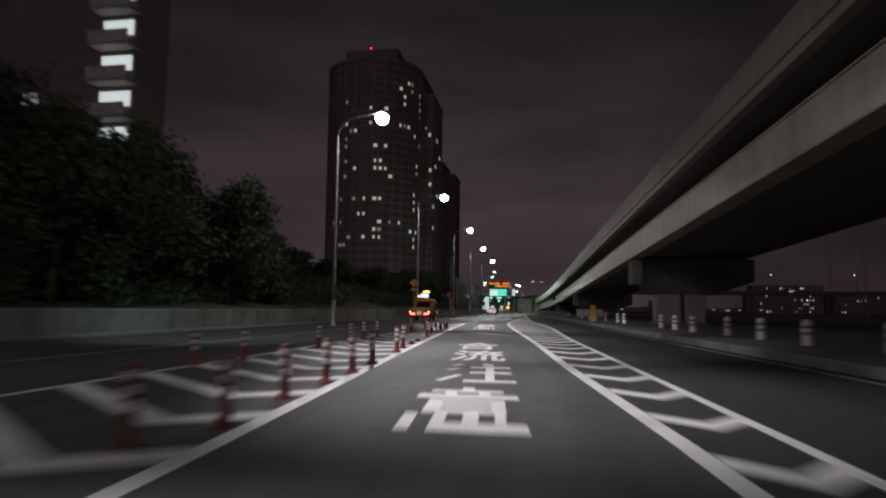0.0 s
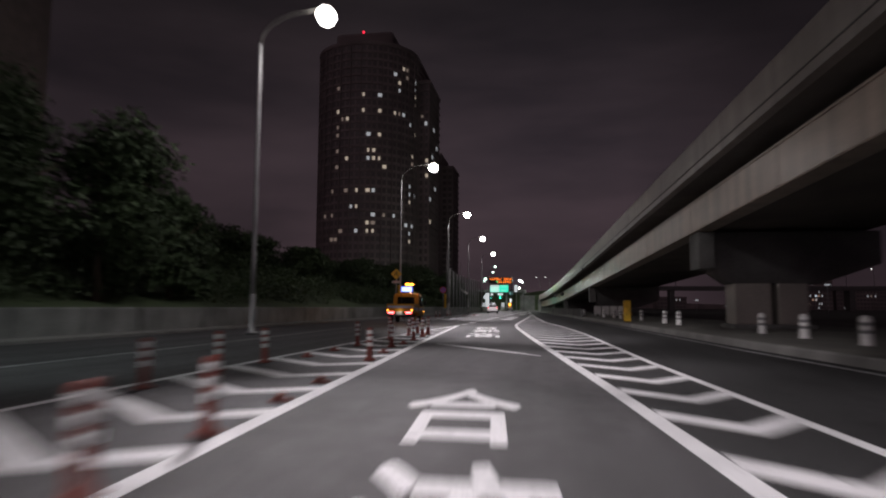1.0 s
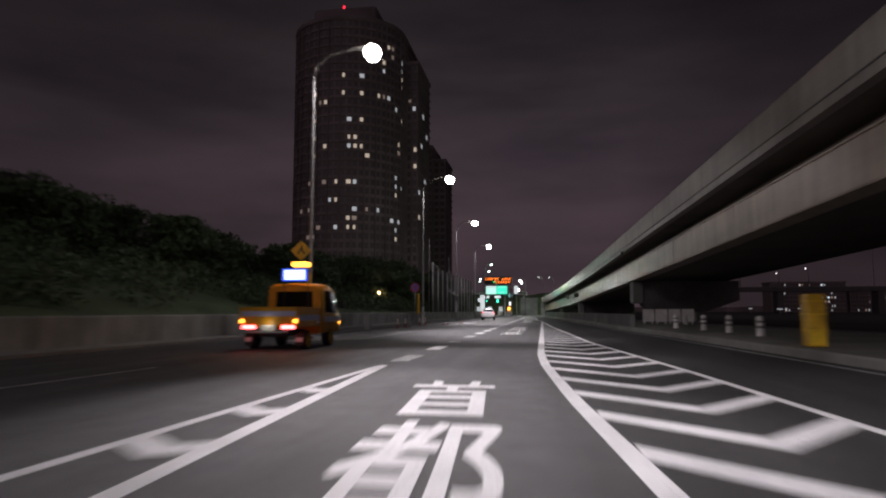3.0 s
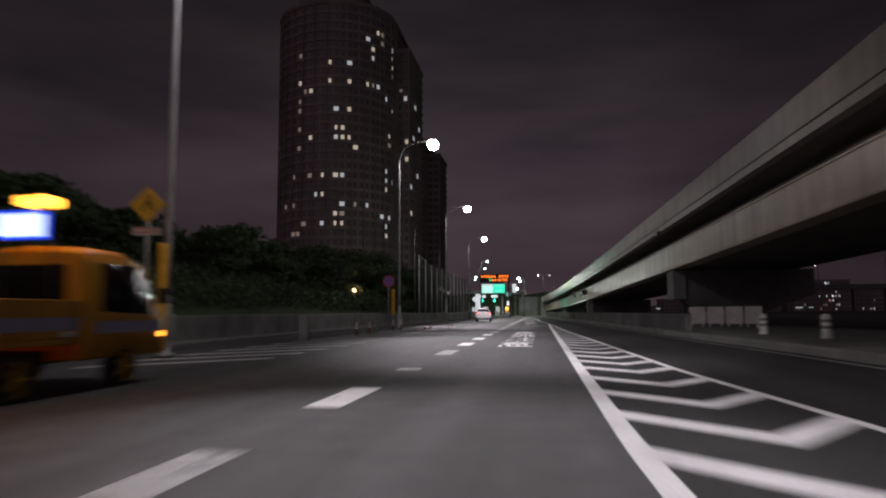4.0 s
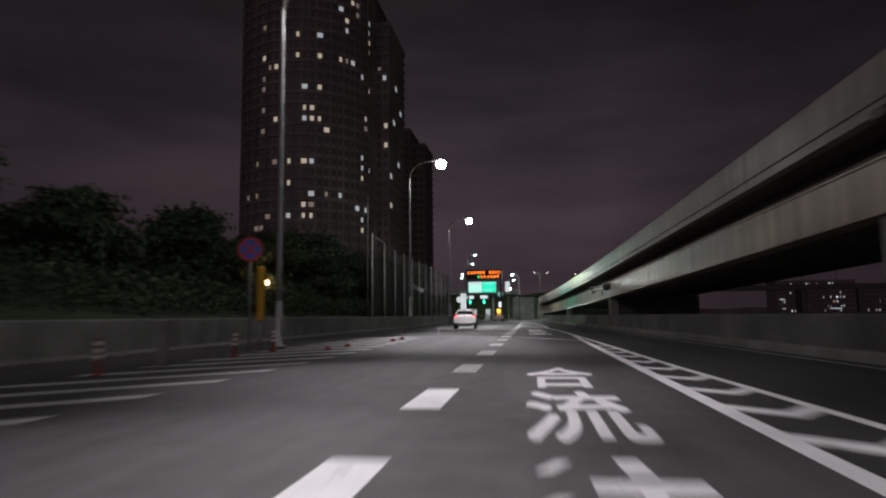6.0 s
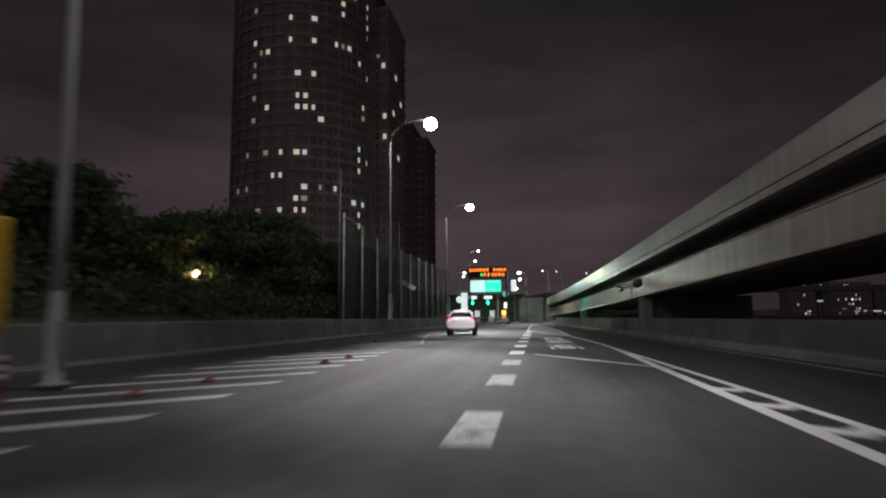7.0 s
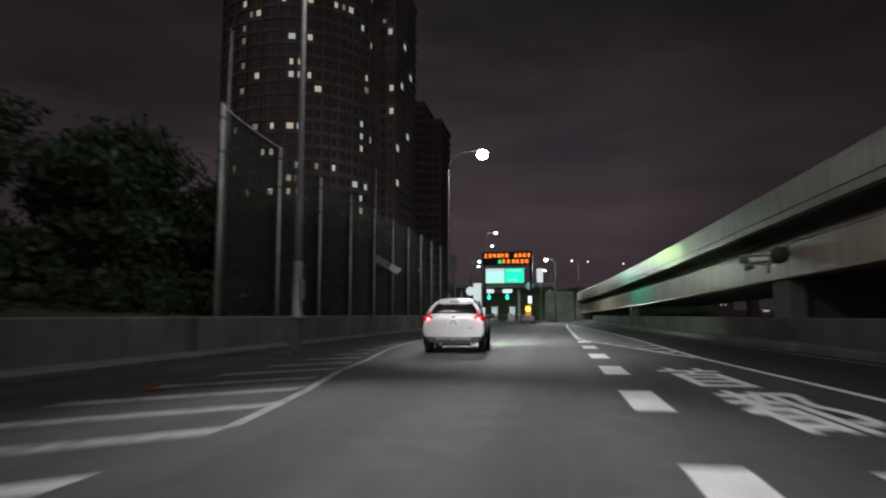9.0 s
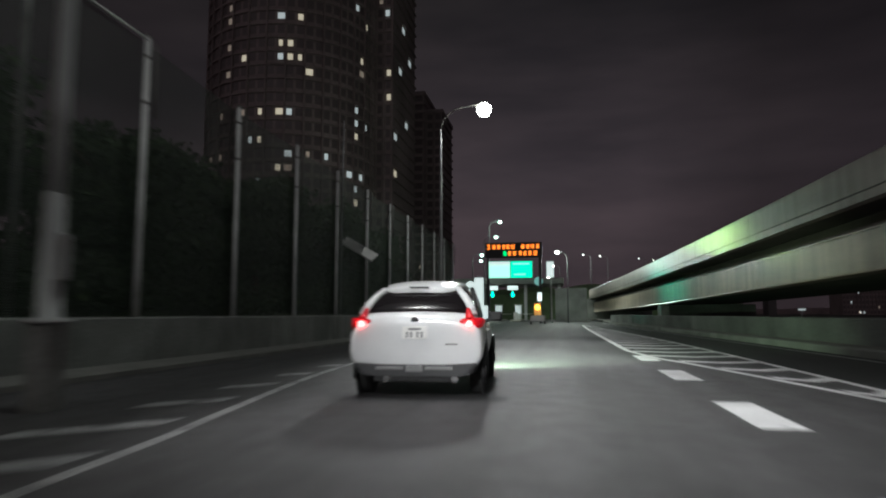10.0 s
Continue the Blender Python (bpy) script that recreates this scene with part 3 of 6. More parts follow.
def block_word(strokes, x, y, width, length, lean):
    """A character painted in flat rectangular strokes: (left, near, right, far) in parts of its cell, and a lean of the stroke's far end."""
    bm = bmesh.new()
    for i, (a, b, c, d, k) in enumerate(strokes):
        pts = [(a, b), (c, b), (c + k, d), (a + k, d)]
        quad(bm, *[(x + (u - 0.5) * width + lean * w * length, y + w * length, 0.005 + 0.0004 * i) for u, w in pts])
    return tagged(part("road_lettering", bm, M_PAINT), "large white painted kanji on the asphalt", "road marking", "painted words")


CARE = [(0.26, 0.03, 1.02, 0.17, 0), (0.26, 0.03, 0.37, 0.345, 0), (0.51, 0.17, 0.64, 0.36, 0), (0.77, 0.17, 0.86, 0.345, 0), (0.02, 0.03, 0.13, 0.33, -0.01),
        (0.14, 0.34, 0.29, 0.66, 0), (0.74, 0.34, 0.87, 0.66, 0), (0.14, 0.34, 0.87, 0.425, 0), (0.14, 0.46, 0.87, 0.545, 0), (0.14, 0.58, 0.87, 0.66, 0),
        (0.0, 0.69, 1.01, 0.80, 0), (0.28, 0.80, 0.40, 0.87, -0.03), (0.60, 0.80, 0.72, 0.87, 0.03), (0.11, 0.865, 0.87, 0.935, 0), (0.43, 0.935, 0.56, 1.03, 0)]
NOTE = [(0.0, 0.05, 0.10, 0.34, 0.24), (0.02, 0.60, 0.12, 0.70, 0.18), (0.08, 0.88, 0.18, 0.98, 0.14), (0.37, 0.01, 1.03, 0.10, 0), (0.42, 0.42, 1.0, 0.51, 0),
        (0.40, 0.73, 1.02, 0.82, 0), (0.64, 0.08, 0.76, 0.75, 0), (0.62, 0.86, 0.78, 1.0, -0.04)]
HIGH = [(0.42, 0.82, 0.55, 0.94, 0), (0.0, 0.68, 1.0, 0.82, 0), (0.20, 0.37, 0.36, 0.69, 0), (0.61, 0.37, 0.76, 0.69, 0), (0.20, 0.37, 0.76, 0.45, 0),
        (0.20, 0.57, 0.76, 0.69, 0), (0.0, 0.21, 1.0, 0.34, 0), (0.0, -0.20, 0.12, 0.33, 0), (0.88, -0.20, 1.0, 0.33, 0), (0.26, -0.14, 0.38, 0.21, 0),
        (0.62, -0.14, 0.76, 0.21, 0), (0.26, -0.14, 0.76, 0.0, 0), (0.26, 0.08, 0.76, 0.22, 0)]
NECK = [(0.22, 0.83, 0.34, 1.0, -0.03), (0.66, 0.83, 0.78, 1.0, 0.03), (0.0, 0.73, 0.98, 0.83, 0), (0.42, 0.60, 0.55, 0.74, 0), (0.12, -0.06, 0.27, 0.62, 0),
        (0.73, -0.06, 0.88, 0.62, 0), (0.12, 0.53, 0.88, 0.62, 0), (0.12, 0.35, 0.88, 0.44, 0), (0.12, 0.15, 0.88, 0.24, 0), (0.12, -0.06, 0.88, 0.04, 0)]
for strokes, x, y, width, length, lean in ((CARE, 0.56, 3.1, 1.34, 3.4, -0.085), (NOTE, 0.23, 7.33, 1.32, 3.4, -0.085), (HIGH, -2.3, 34.92, 1.3, 3.3, -0.075),
                                           (NECK, -2.94, 42.99, 1.3, 3.3, -0.075), (CARE, -3.44, 67.88, 1.10, 3.3, 0.0), (NOTE, -3.44, 71.91, 1.10, 3.3, 0.0),
                                           (HIGH, -3.49, 104.32, 1.12, 3.2, -0.03), (NECK, -3.69, 112.52, 1.12, 3.2, -0.03)):
    block_word(strokes, x, y, width, length, lean)
for ch, x, y in (("流", -0.2, 11.62), ("合", -0.66, 15.8)):
    kanji(ch, x, y, 1.30, 3.4, -0.085)
kanji("都", -2.62, 38.96, 1.30, 3.3, -0.075)
for ch, x, y in (("流", -3.44, 75.83), ("合", -3.47, 79.71)):
    kanji(ch, x, y, 1.10, 3.3, 0.0)
kanji("都", -3.57, 108.5, 1.12, 3.2, -0.03)


# ---- the viaduct ----
viaduct = thing("viaduct", "long elevated road with concrete parapet and pale steel girder", "viaduct", kind="structure")
DECK_Y = steps(-70, 220, 145)


def sweep(name, section, material, parent, label="", y_list=DECK_Y):
    """section: (across, height) pairs, closed, swept along the deck's line."""
    verts, faces = [], []
    n = len(section)
    for y in y_list:
        x0, z0 = deck_x(y), deck_z(y)
        verts += [(x0 + a, y, z0 + h) for a, h in section]
    for i in range(len(y_list) - 1):
        for j in range(n):
            faces.append((i * n + j, i * n + (j + 1) % n, (i + 1) * n + (j + 1) % n, (i + 1) * n + j))
    faces.append(tuple(range(n))[::-1])
    faces.append(tuple(range((len(y_list) - 1) * n, len(y_list) * n)))
    return raw(name, verts, faces, material, parent, label)


sweep("parapet", [(0, 5.86), (0.35, 5.86), (0.30, 7.21), (0.26, 7.29), (0.04, 7.29), (0, 7.23)], M_PARAPET, viaduct, "grey concrete parapet")
sweep("cable", [(-0.035, 6.17), (0.005, 6.17), (0.005, 6.205), (-0.035, 6.205)], M_DARK_STEEL, viaduct, "thin dark cable clipped along the parapet")
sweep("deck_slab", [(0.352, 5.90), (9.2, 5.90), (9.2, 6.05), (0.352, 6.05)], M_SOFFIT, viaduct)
sweep("girder_flange", [(0.69, 5.09), (1.15, 5.09), (1.15, 5.15), (0.69, 5.15)], M_GIRDER, viaduct)
sweep("girder", [(0.74, 3.75), (0.98, 3.70), (0.98, 5.10), (0.74, 5.12)], M_GIRDER, viaduct, "pale painted steel girder face")
sweep("girder_flange", [(0.62, 3.66), (1.4, 3.66), (1.4, 3.74), (0.66, 3.74)], M_GIRDER, viaduct)
# strip, haunch and underside carry their shade in the dark colour
sweep("cornice", [(0.95, 5.152), (1.15, 5.152), (1.15, 5.36), (0.95, 5.36)], M_SOFFIT, viaduct, "dark strip painting the penumbra above the girder")
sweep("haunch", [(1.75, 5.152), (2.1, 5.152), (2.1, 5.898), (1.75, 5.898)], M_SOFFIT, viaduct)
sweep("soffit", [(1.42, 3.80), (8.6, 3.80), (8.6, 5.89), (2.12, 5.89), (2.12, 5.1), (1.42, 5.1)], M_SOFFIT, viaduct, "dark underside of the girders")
sweep("parapet", [(9.2, 5.7), (9.5, 5.7), (9.45, 7.2), (9.25, 7.2)], M_CONCRETE, viaduct)
# stiffeners and joints along the girder face
bm = bmesh.new()
box(bm, 0.008, 0.03, -0.012, 0.012, 0, 1.34)
rib0 = part("stiffener", bm, M_GIRDER, viaduct)
rib0.matrix_basis = pose(deck_x(-20) + 0.72, -20, 3.76 + deck_z(-20))
for i in range(1, 22):
    y = -20 + i * 10.4
    again("stiffener", rib0, viaduct, pose(deck_x(y) + 0.72, y, 3.76 + deck_z(y)))
bm = bmesh.new()
box(bm, -0.006, 0.02, -0.01, 0.01, 5.88, 7.22)
jt0 = part("parapet_joint", bm, M_DARK_STEEL, viaduct)
jt0.matrix_basis = pose(deck_x(-15), -15, deck_z(-15))
for i in range(1, 23):
    y = -15 + i * 10
    again("parapet_joint", jt0, viaduct, pose(deck_x(y), y, deck_z(y)))

# piers under it
for py in (-3.5, 41.9, 87.3, 131.6, 170.8):
    x0, z0 = deck_x(py), deck_z(py)
    zt = 3.66 + z0
    pier = thing("viaduct_pier", "concrete viaduct pier with a broad crosshead", "pier", group="piers of the viaduct", kind="structure")
    pier.matrix_basis = pose(0, py, 0)
    # crosshead darker, columns paler: shade and light put into the concrete's colour
    bm = bmesh.new()
    prof = [(1.42, -0.02), (8.6, -0.02), (8.6, -1.5), (6.0, -2.42), (2.15, -2.42), (1.42, -1.9)]
    lo = [bm.verts.new((x0 + a, -0.55, zt + h)) for a, h in prof]
    hi = [bm.verts.new((x0 + a, 0.85, zt + h)) for a, h in prof]
    bm.faces.new(lo)
    bm.faces.new(hi[::-1])
    for i in range(6):
        bm.faces.new((lo[i], hi[i], hi[(i + 1) % 6], lo[(i + 1) % 6]))
    bmesh.ops.recalc_face_normals(bm, faces=bm.faces)
    bmesh.ops.bevel(bm, geom=list(bm.edges), offset=0.05, segments=2, affect="EDGES", profile=0.5)
    part("crosshead", bm, M_BARRIER, pier, "dark stained crosshead with its shade put into the colour")
    bm = bmesh.new()
    box(bm, x0 + 0.72, x0 + 1.44, -0.95, 0.9, zt - 1.72, zt - 0.03, 0.04)
    part("end_block", bm, M_CONCRETE_WALL, pier, "pale square end block under the girder")
    for a, b in ((2.26, 3.85), (4.12, 5.40)):
        bm = bmesh.new()
        box(bm, x0 + a, x0 + b, -0.8, 0.8, 0.4, zt - 2.4, 0.08)
        part("column", bm, M_CONCRETE, pier)
    bm = bmesh.new()
    box(bm, x0 + 2.1, x0 + 5.6, -1.1, 1.1, 0.0, 0.42, 0.04)
    part("footing", bm, M_CONCRETE_WALL, pier)
# end wall where the deck meets the ground
bm = bmesh.new()
box(bm, deck_x(220) - 0.3, deck_x(220) + 10, 219.9, 220.6, 0, 5.85 + deck_z(220))
tagged(part("abutment", bm, M_CONCRETE_WALL), "concrete end wall of the viaduct ramp", "abutment", kind="structure")


# ---- the walls along both sides ----
def wall_run(name, path, height, thick, label, side, material):
    """Wall panels of about 3 m, each a piece, butted with narrow joints; path: (y, x) table."""
    w = thing(name, label, "wall", kind="structure")
    shared = None
    y0, y1 = path[0][0], path[-1][0]
    n = int((y1 - y0) / 3.0)
    ys = steps(y0, y1, n)
    for a, b in zip(ys, ys[1:]):
        xa, xb = interp(path, a), interp(path, b)
        ang = math.atan2(xa - xb, b - a)
        length = math.hypot(xb - xa, b - a)
        if shared is None:
            bm = bmesh.new()
            l = length - 0.025
            t = thick
            sec = [(0, 0), (t, 0), (t, height), (0.04, height), (0.0, height - 0.04)] if side > 0 else \
                  [(0, 0), (-t, 0), (-t, height), (-0.04, height), (0.0, height - 0.04)]
            r0 = [bm.verts.new((x, 0.0, z)) for x, z in sec]
            r1 = [bm.verts.new((x, l, z)) for x, z in sec]
            k = len(sec)
            for i in range(k):
                bm.faces.new((r0[i], r0[(i + 1) % k], r1[(i + 1) % k], r1[i]))
            bm.faces.new(r0[::-1])
            bm.faces.new(r1)
            bmesh.ops.recalc_face_normals(bm, faces=bm.faces)
            shared = part("wall_panel", bm, material, w)
            ob = shared
        else:
            ob = again("wall_panel", shared, w, Matrix())
        ob.matrix_basis = pose(xa, a, -0.03, 0, 0, math.degrees(ang))
    return w


wall_run("retaining_wall", [(-60, WALL_X), (200, WALL_X)], 1.08, 0.3, "weathered concrete retaining wall below the planted bank", -1, M_CONCRETE_WALL)
wall_run("barrier_wall", [(76.2, 3.53), (95.3, 2.63), (110.4, 1.93), (129.5, 1.13), (150.7, 0.13), (187, -1.47)], 1.0, 0.25,
         "low concrete barrier under the viaduct", 1, M_BARRIER)

# ---- street lamps ----
# pole x, y, head x, head height, height of the plinth
LAMPS = [(-10.7, 6.2, -7.9, 13.1, 0.06), (-11.35, 34.0, -8.56, 13.08, 0.06), (-12.05, 62.6, -9.27, 13.16, 0.06), (-12.35, 91.0, -9.9, 13.19, 0.06),
         (-13.1, 118.3, -10.6, 13.0, 1.0), (-13.6, 146.0, -11.15, 12.67, 1.0)]
for x, y, hx, hz, base in LAMPS:
    ob = thing("street_lamp", "tall tapered galvanised street lamp with a curved arm", "street lamp", pose(x, y, 0), "street lamps of the avenue")
    arm = hx - x
    bm = bmesh.new()
    pts, rad = [], []
    for i in range(9):
        pts.append((0, 0, base + 1.5 + (hz - 1.25 - base - 1.5) * i / 8))
        rad.append(0.10 - 0.042 * i / 8)
    pipe(bm, pts, rad, 12)
    part("pole", bm, M_GALV, ob)
    bm = bmesh.new()
    pts, rad = [(0, 0, hz - 1.27)], [0.05]
    for i in range(1, 7):
        a = i / 6 * math.pi / 2
        pts.append(((arm - 0.9) * (1 - math.cos(a)), 0, hz - 1.25 + 1.25 * math.sin(a)))
        rad.append(0.046 - 0.002 * i)
    pts.append((arm - 0.12, 0, hz + 0.06))
    rad.append(0.03)
    pipe(bm, pts, rad, 12)
    part("arm", bm, M_DARK_STEEL, ob, "thin curved arm")
    bm = bmesh.new()
    lathe(bm, [(0.26, base), (0.26, base + 0.04), (0.13, base + 0.07), (0.112, base + 1.5), (0.10, base + 1.53)], 16)
    part("base_sleeve", bm, M_GALV, ob)
    bm = bmesh.new()
    box(bm, 0.10, 0.17, -0.09, 0.09, base + 0.5, base + 1.05, 0.01)
    part("service_hatch", bm, M_GALV, ob)
    bm = bmesh.new()
    lathe(bm, [(0.16, 0.02), (0.24, 0.06), (0.20, 0.14), (0.10, 0.20), (0.04, 0.22)], 20, pose(arm, 0, hz))
    part("lamp_housing", bm, M_GALV, ob)
    bm = bmesh.new()
    # bowl enlarged and rounded: the lamp's bloom is put into its shape
    lathe(bm, [(0.06, -0.60), (0.22, -0.56), (0.34, -0.44), (0.40, -0.26), (0.38, -0.10), (0.26, 0.03), (0.15, 0.06)], 20, pose(arm, 0, hz))
    part("diffuser", bm, M_LAMP, ob, "glowing white lamp bowl").visible_shadow = False
    bm = bmesh.new()
    box(bm, -0.14, 0.14, -0.16, 0.16, -0.02, base, 0.02)
    f = tagged(part("lamp_foundation", bm, M_CONCRETE_WALL), "square concrete foundation of a street lamp", "foundation", "lamp foundations")
    f.matrix_basis = pose(x, y, 0)
    # lantern beams along the carriageway, headlight brightness added, and a weak spill all round
    for dy, gain, wide in ((-20.0, 2.7, 25), (-10.0, 1.35, 33), (0.0, 0.65, 38), (10.0, 1.35, 33), (20.0, 2.7, 25), (32.0, 5.6, 17)):
        gain *= (2.8 if abs(dy) < 5 else 1.55) if y < 10 else (1.6 if dy == 0 else 1.15) if y < 80 else 1.0 if y < 110 else 1.1
        ld = bpy.data.lights.new("street_light", "SPOT")
        ld.energy, ld.color, ld.spot_size, ld.spot_blend, ld.shadow_soft_size = LAMP_WATTS * gain, LAMP_TINT, radians(wide), 1.0, 0.25
        new("street_light", ld).matrix_basis = look((hx, y, hz - 0.5), (-8.0 if y > 110 else max(-6.4, -0.9 - 0.088 * (y - 34)), y + dy, 0))
    # added fill to the left, strong and cool at the unseen first lamp
    ld = bpy.data.lights.new("street_light_side", "SPOT")
    ld.energy, ld.color, ld.spot_size, ld.spot_blend, ld.shadow_soft_size = LAMP_SIDE * (11.0 if y < 10 else 1.1 if y < 40 else 0.8 if y < 80 else 0.35 if y < 110 else 0.22), COOL_TINT if y < 10 or y > 110 else LAMP_TINT, radians(40 if y < 10 else 82), 1.0, 0.25
    new("street_light_side", ld).matrix_basis = look((hx, y, hz - 0.5), (-11.4, y + 15.0, 0) if y < 10 else (hx - 8.0, y, 1.0))
    ld = bpy.data.lights.new("street_light_spill", "SPOT")
    ld.energy, ld.color, ld.spot_size, ld.spot_blend, ld.shadow_soft_size = LAMP_SPILL * (1.45 if 20 < y < 100 else 1.0), LAMP_TINT, radians(175), 0.3, 0.25
    new("street_light_spill", ld).matrix_basis = look((hx, y, hz - 0.5), (hx + 0.01, y, 0))

# ---- kerb stones ----
kerb = thing("kerb", "row of grey concrete kerb stones", "kerb", kind="structure")
stone = None
y = 0.0
while y < 190:
    xa, xb = interp(KERB, y) + 0.45, interp(KERB, y + 1.0) + 0.45
    m = pose(xa, y, -0.02, 0, 0, math.degrees(math.atan2(xa - xb, 1.0)))
    if stone is None:
        bm = bmesh.new()
        sec = [(0.0, 0.0), (0.17, 0.0), (0.17, 0.235), (0.03, 0.235), (0.0, 0.20)]
        r0 = [bm.verts.new((x, 0.0, z)) for x, z in sec]
        r1 = [bm.verts.new((x, 0.985, z)) for x, z in sec]
        for i in range(5):
            bm.faces.new((r0[i], r0[(i + 1) % 5], r1[(i + 1) % 5], r1[i]))
        bm.faces.new(r0[::-1])
        bm.faces.new(r1)
        bmesh.ops.recalc_face_normals(bm, faces=bm.faces)
        stone = part("kerb_stone", bm, M_KERB, kerb)
        stone.matrix_basis = m
    else:
        again("kerb_stone", stone, kerb, m)
    y += 1.0

# narrow raised strip at the foot of the retaining wall
bm = bmesh.new()
rows = []
for y in steps(-60, 200, 65):
    rows.append([bm.verts.new((x, y, z)) for x, z in ((WALL_X - 0.1, 0.10), (-14.98, 0.10), (-14.95, 0.085), (-14.95, -0.02))])
for a, b in zip(rows, rows[1:]):
    for i in range(3):
        bm.faces.new((a[i], a[i + 1], b[i + 1], b[i]))
bmesh.ops.recalc_face_normals(bm, faces=bm.faces)
tagged(part("footway", bm, M_KERB), "narrow raised concrete strip along the retaining wall", "footway", kind="structure")


# ---- foliage ----
def leaf_cloud(rng, centre, radii, n, size):
    """Small folded leaf clumps scattered through an uneven cloud; returns vertices and faces."""
    d = rng.normal(size=(n, 3))
    d /= np.linalg.norm(d, axis=1)[:, None]
    r = rng.uniform(0.25, 1.0, n) ** 0.5
    lump = 1.0 + 0.28 * np.sin(d[:, 0] * 5 + centre[0]) * np.cos(d[:, 1] * 4 + centre[1]) + 0.18 * np.sin(d[:, 2] * 9 + centre[2])
    c = np.array(centre) + d * (r * lump)[:, None] * np.array(radii)
    a = rng.normal(size=(n, 3))
    a /= np.linalg.norm(a, axis=1)[:, None]
    b = np.cross(a, rng.normal(size=(n, 3)))
    b /= np.linalg.norm(b, axis=1)[:, None]
    s = rng.uniform(0.6, 1.3, n)[:, None] * size
    v = np.stack([c - a * s, c + b * s * 0.45, c + a * s, c - b * s * 0.45], 1).reshape(-1, 3)
    f = np.arange(n * 4).reshape(-1, 4)
    return v, f


def leaf_mesh(name, chunks, material, parent=None, label=""):
    vs, fs, k = [], [], 0
    for v, f in chunks:
        vs.append(v)
        fs.append(f + k)
        k += len(v)
    v, f = np.concatenate(vs), np.concatenate(fs)
    return raw(name, v.tolist(), f.tolist(), material, parent, label)


def tree(x, y, z, height, spread, seed, label, dense=1.0):
    rng = np.random.default_rng(seed)
    ob = thing("tree", label, "tree", pose(x, y, z), "trees on the bank")
    bm = bmesh.new()
    h0 = height * 0.45
    lean = rng.uniform(-0.2, 0.2, 2)
    trunk = [(lean[0] * t, lean[1] * t, h0 * t) for t in (0, 0.3, 0.65, 1.0)]
    pipe(bm, trunk, [0.20, 0.16, 0.13, 0.10], 8)
    for i in range(6):
        a = i * 1.05 + rng.uniform(0, 0.5)
        t = rng.uniform(0.5, 1.0)
        p = Vector((lean[0] * t, lean[1] * t, h0 * t))
        q = p + Vector((math.cos(a) * spread * 0.6, math.sin(a) * spread * 0.6, height * rng.uniform(0.15, 0.4)))
        pipe(bm, [p, (p + q) / 2 + Vector((0, 0, 0.3)), q], [0.08, 0.05, 0.02], 6)
    part("trunk", bm, M_BARK, ob)
    chunks = []
    for i in range(14):
        a, rr = rng.uniform(0, 6.28), rng.uniform(0.0, 0.75)
        zz = rng.uniform(0.22, 0.88)
        w = spread * (0.62 - 0.32 * abs(zz - 0.55))
        chunks.append(leaf_cloud(rng, (math.cos(a) * spread * rr * (1.15 - zz * 0.6), math.sin(a) * spread * rr * (1.15 - zz * 0.6), height * zz),
                                 (w, w, height * 0.16), int(640 * dense), 0.165))
    leaf_mesh("crown", chunks, M_LEAF, ob)
    return ob


# the planted bank behind the wall
bm = bmesh.new()
rows = []
for y in steps(-60, 230, 116):
    top = interp([(-60, 2.0), (20, 2.0), (45, 3.6), (70, 4.6), (95, 3.4), (115, 2.0), (230, 1.6)], y)
    row = []
    for x in (-16.40, -17.2, -19, -21.5, -24.5, -28, -33, -40, -60):
        t = min(1.0, max(0.0, (-16.40 - x) / 11.0))
        z = 0.98 + (top - 0.98) * t + (0.22 * noise.noise(Vector((x * 0.35, y * 0.35, 0.0))) if x < -16.5 else 0.0)
        row.append(bm.verts.new((x, y, z)))
    rows.append(row)
for a, b in zip(rows, rows[1:]):
    for i in range(len(a) - 1):
        f = bm.faces.new((a[i + 1], a[i], b[i], b[i + 1]))
        f.smooth = True
tagged(part("planted_bank", bm, M_GRASS), "grassy bank rising behind the retaining wall", "bank", kind="structure")

rng = np.random.default_rng(11)
chunks = []
for i in range(330):
    y = rng.uniform(-6, 165)
    x = -17.9 - rng.uniform(0, 1) ** 1.5 * 11
    t = (-16.3 - x) / 11
    top = interp([(20, 2.0), (45, 3.6), (70, 4.6), (95, 3.4), (115, 2.0), (230, 1.6)], y)
    z = 0.98 + (top - 0.98) * min(1, t)
    chunks.append(leaf_cloud(rng, (x, y, z + 0.45), (1.3, 1.6, rng.uniform(0.7, 1.25)), 300, 0.12))
tagged(leaf_mesh("shrubs", chunks, M_LEAF), "dense dark green shrubs on the bank", "shrubs", kind="stuff")

LABEL_TREE = "broad dark leafy tree on the bank"
for i, (x, y, h, sp) in enumerate(((-19.5, 24, 9.6, 3.6), (-20, 30.5, 9.0, 3.4), (-18.6, 34.5, 8.6, 3.0), (-22, 18, 11.0, 4.0), (-19.6, 12, 10.5, 3.8),
                                   (-24, 26, 11.0, 4.0), (-18.8, 40, 5.8, 2.6), (-25, 10, 12, 4.2), (-21, 3, 11, 4.0), (-18.6, 20, 8.6, 3.0))):
    tree(x, y, 1.2, h, sp, 100 + i, LABEL_TREE, 1.25)
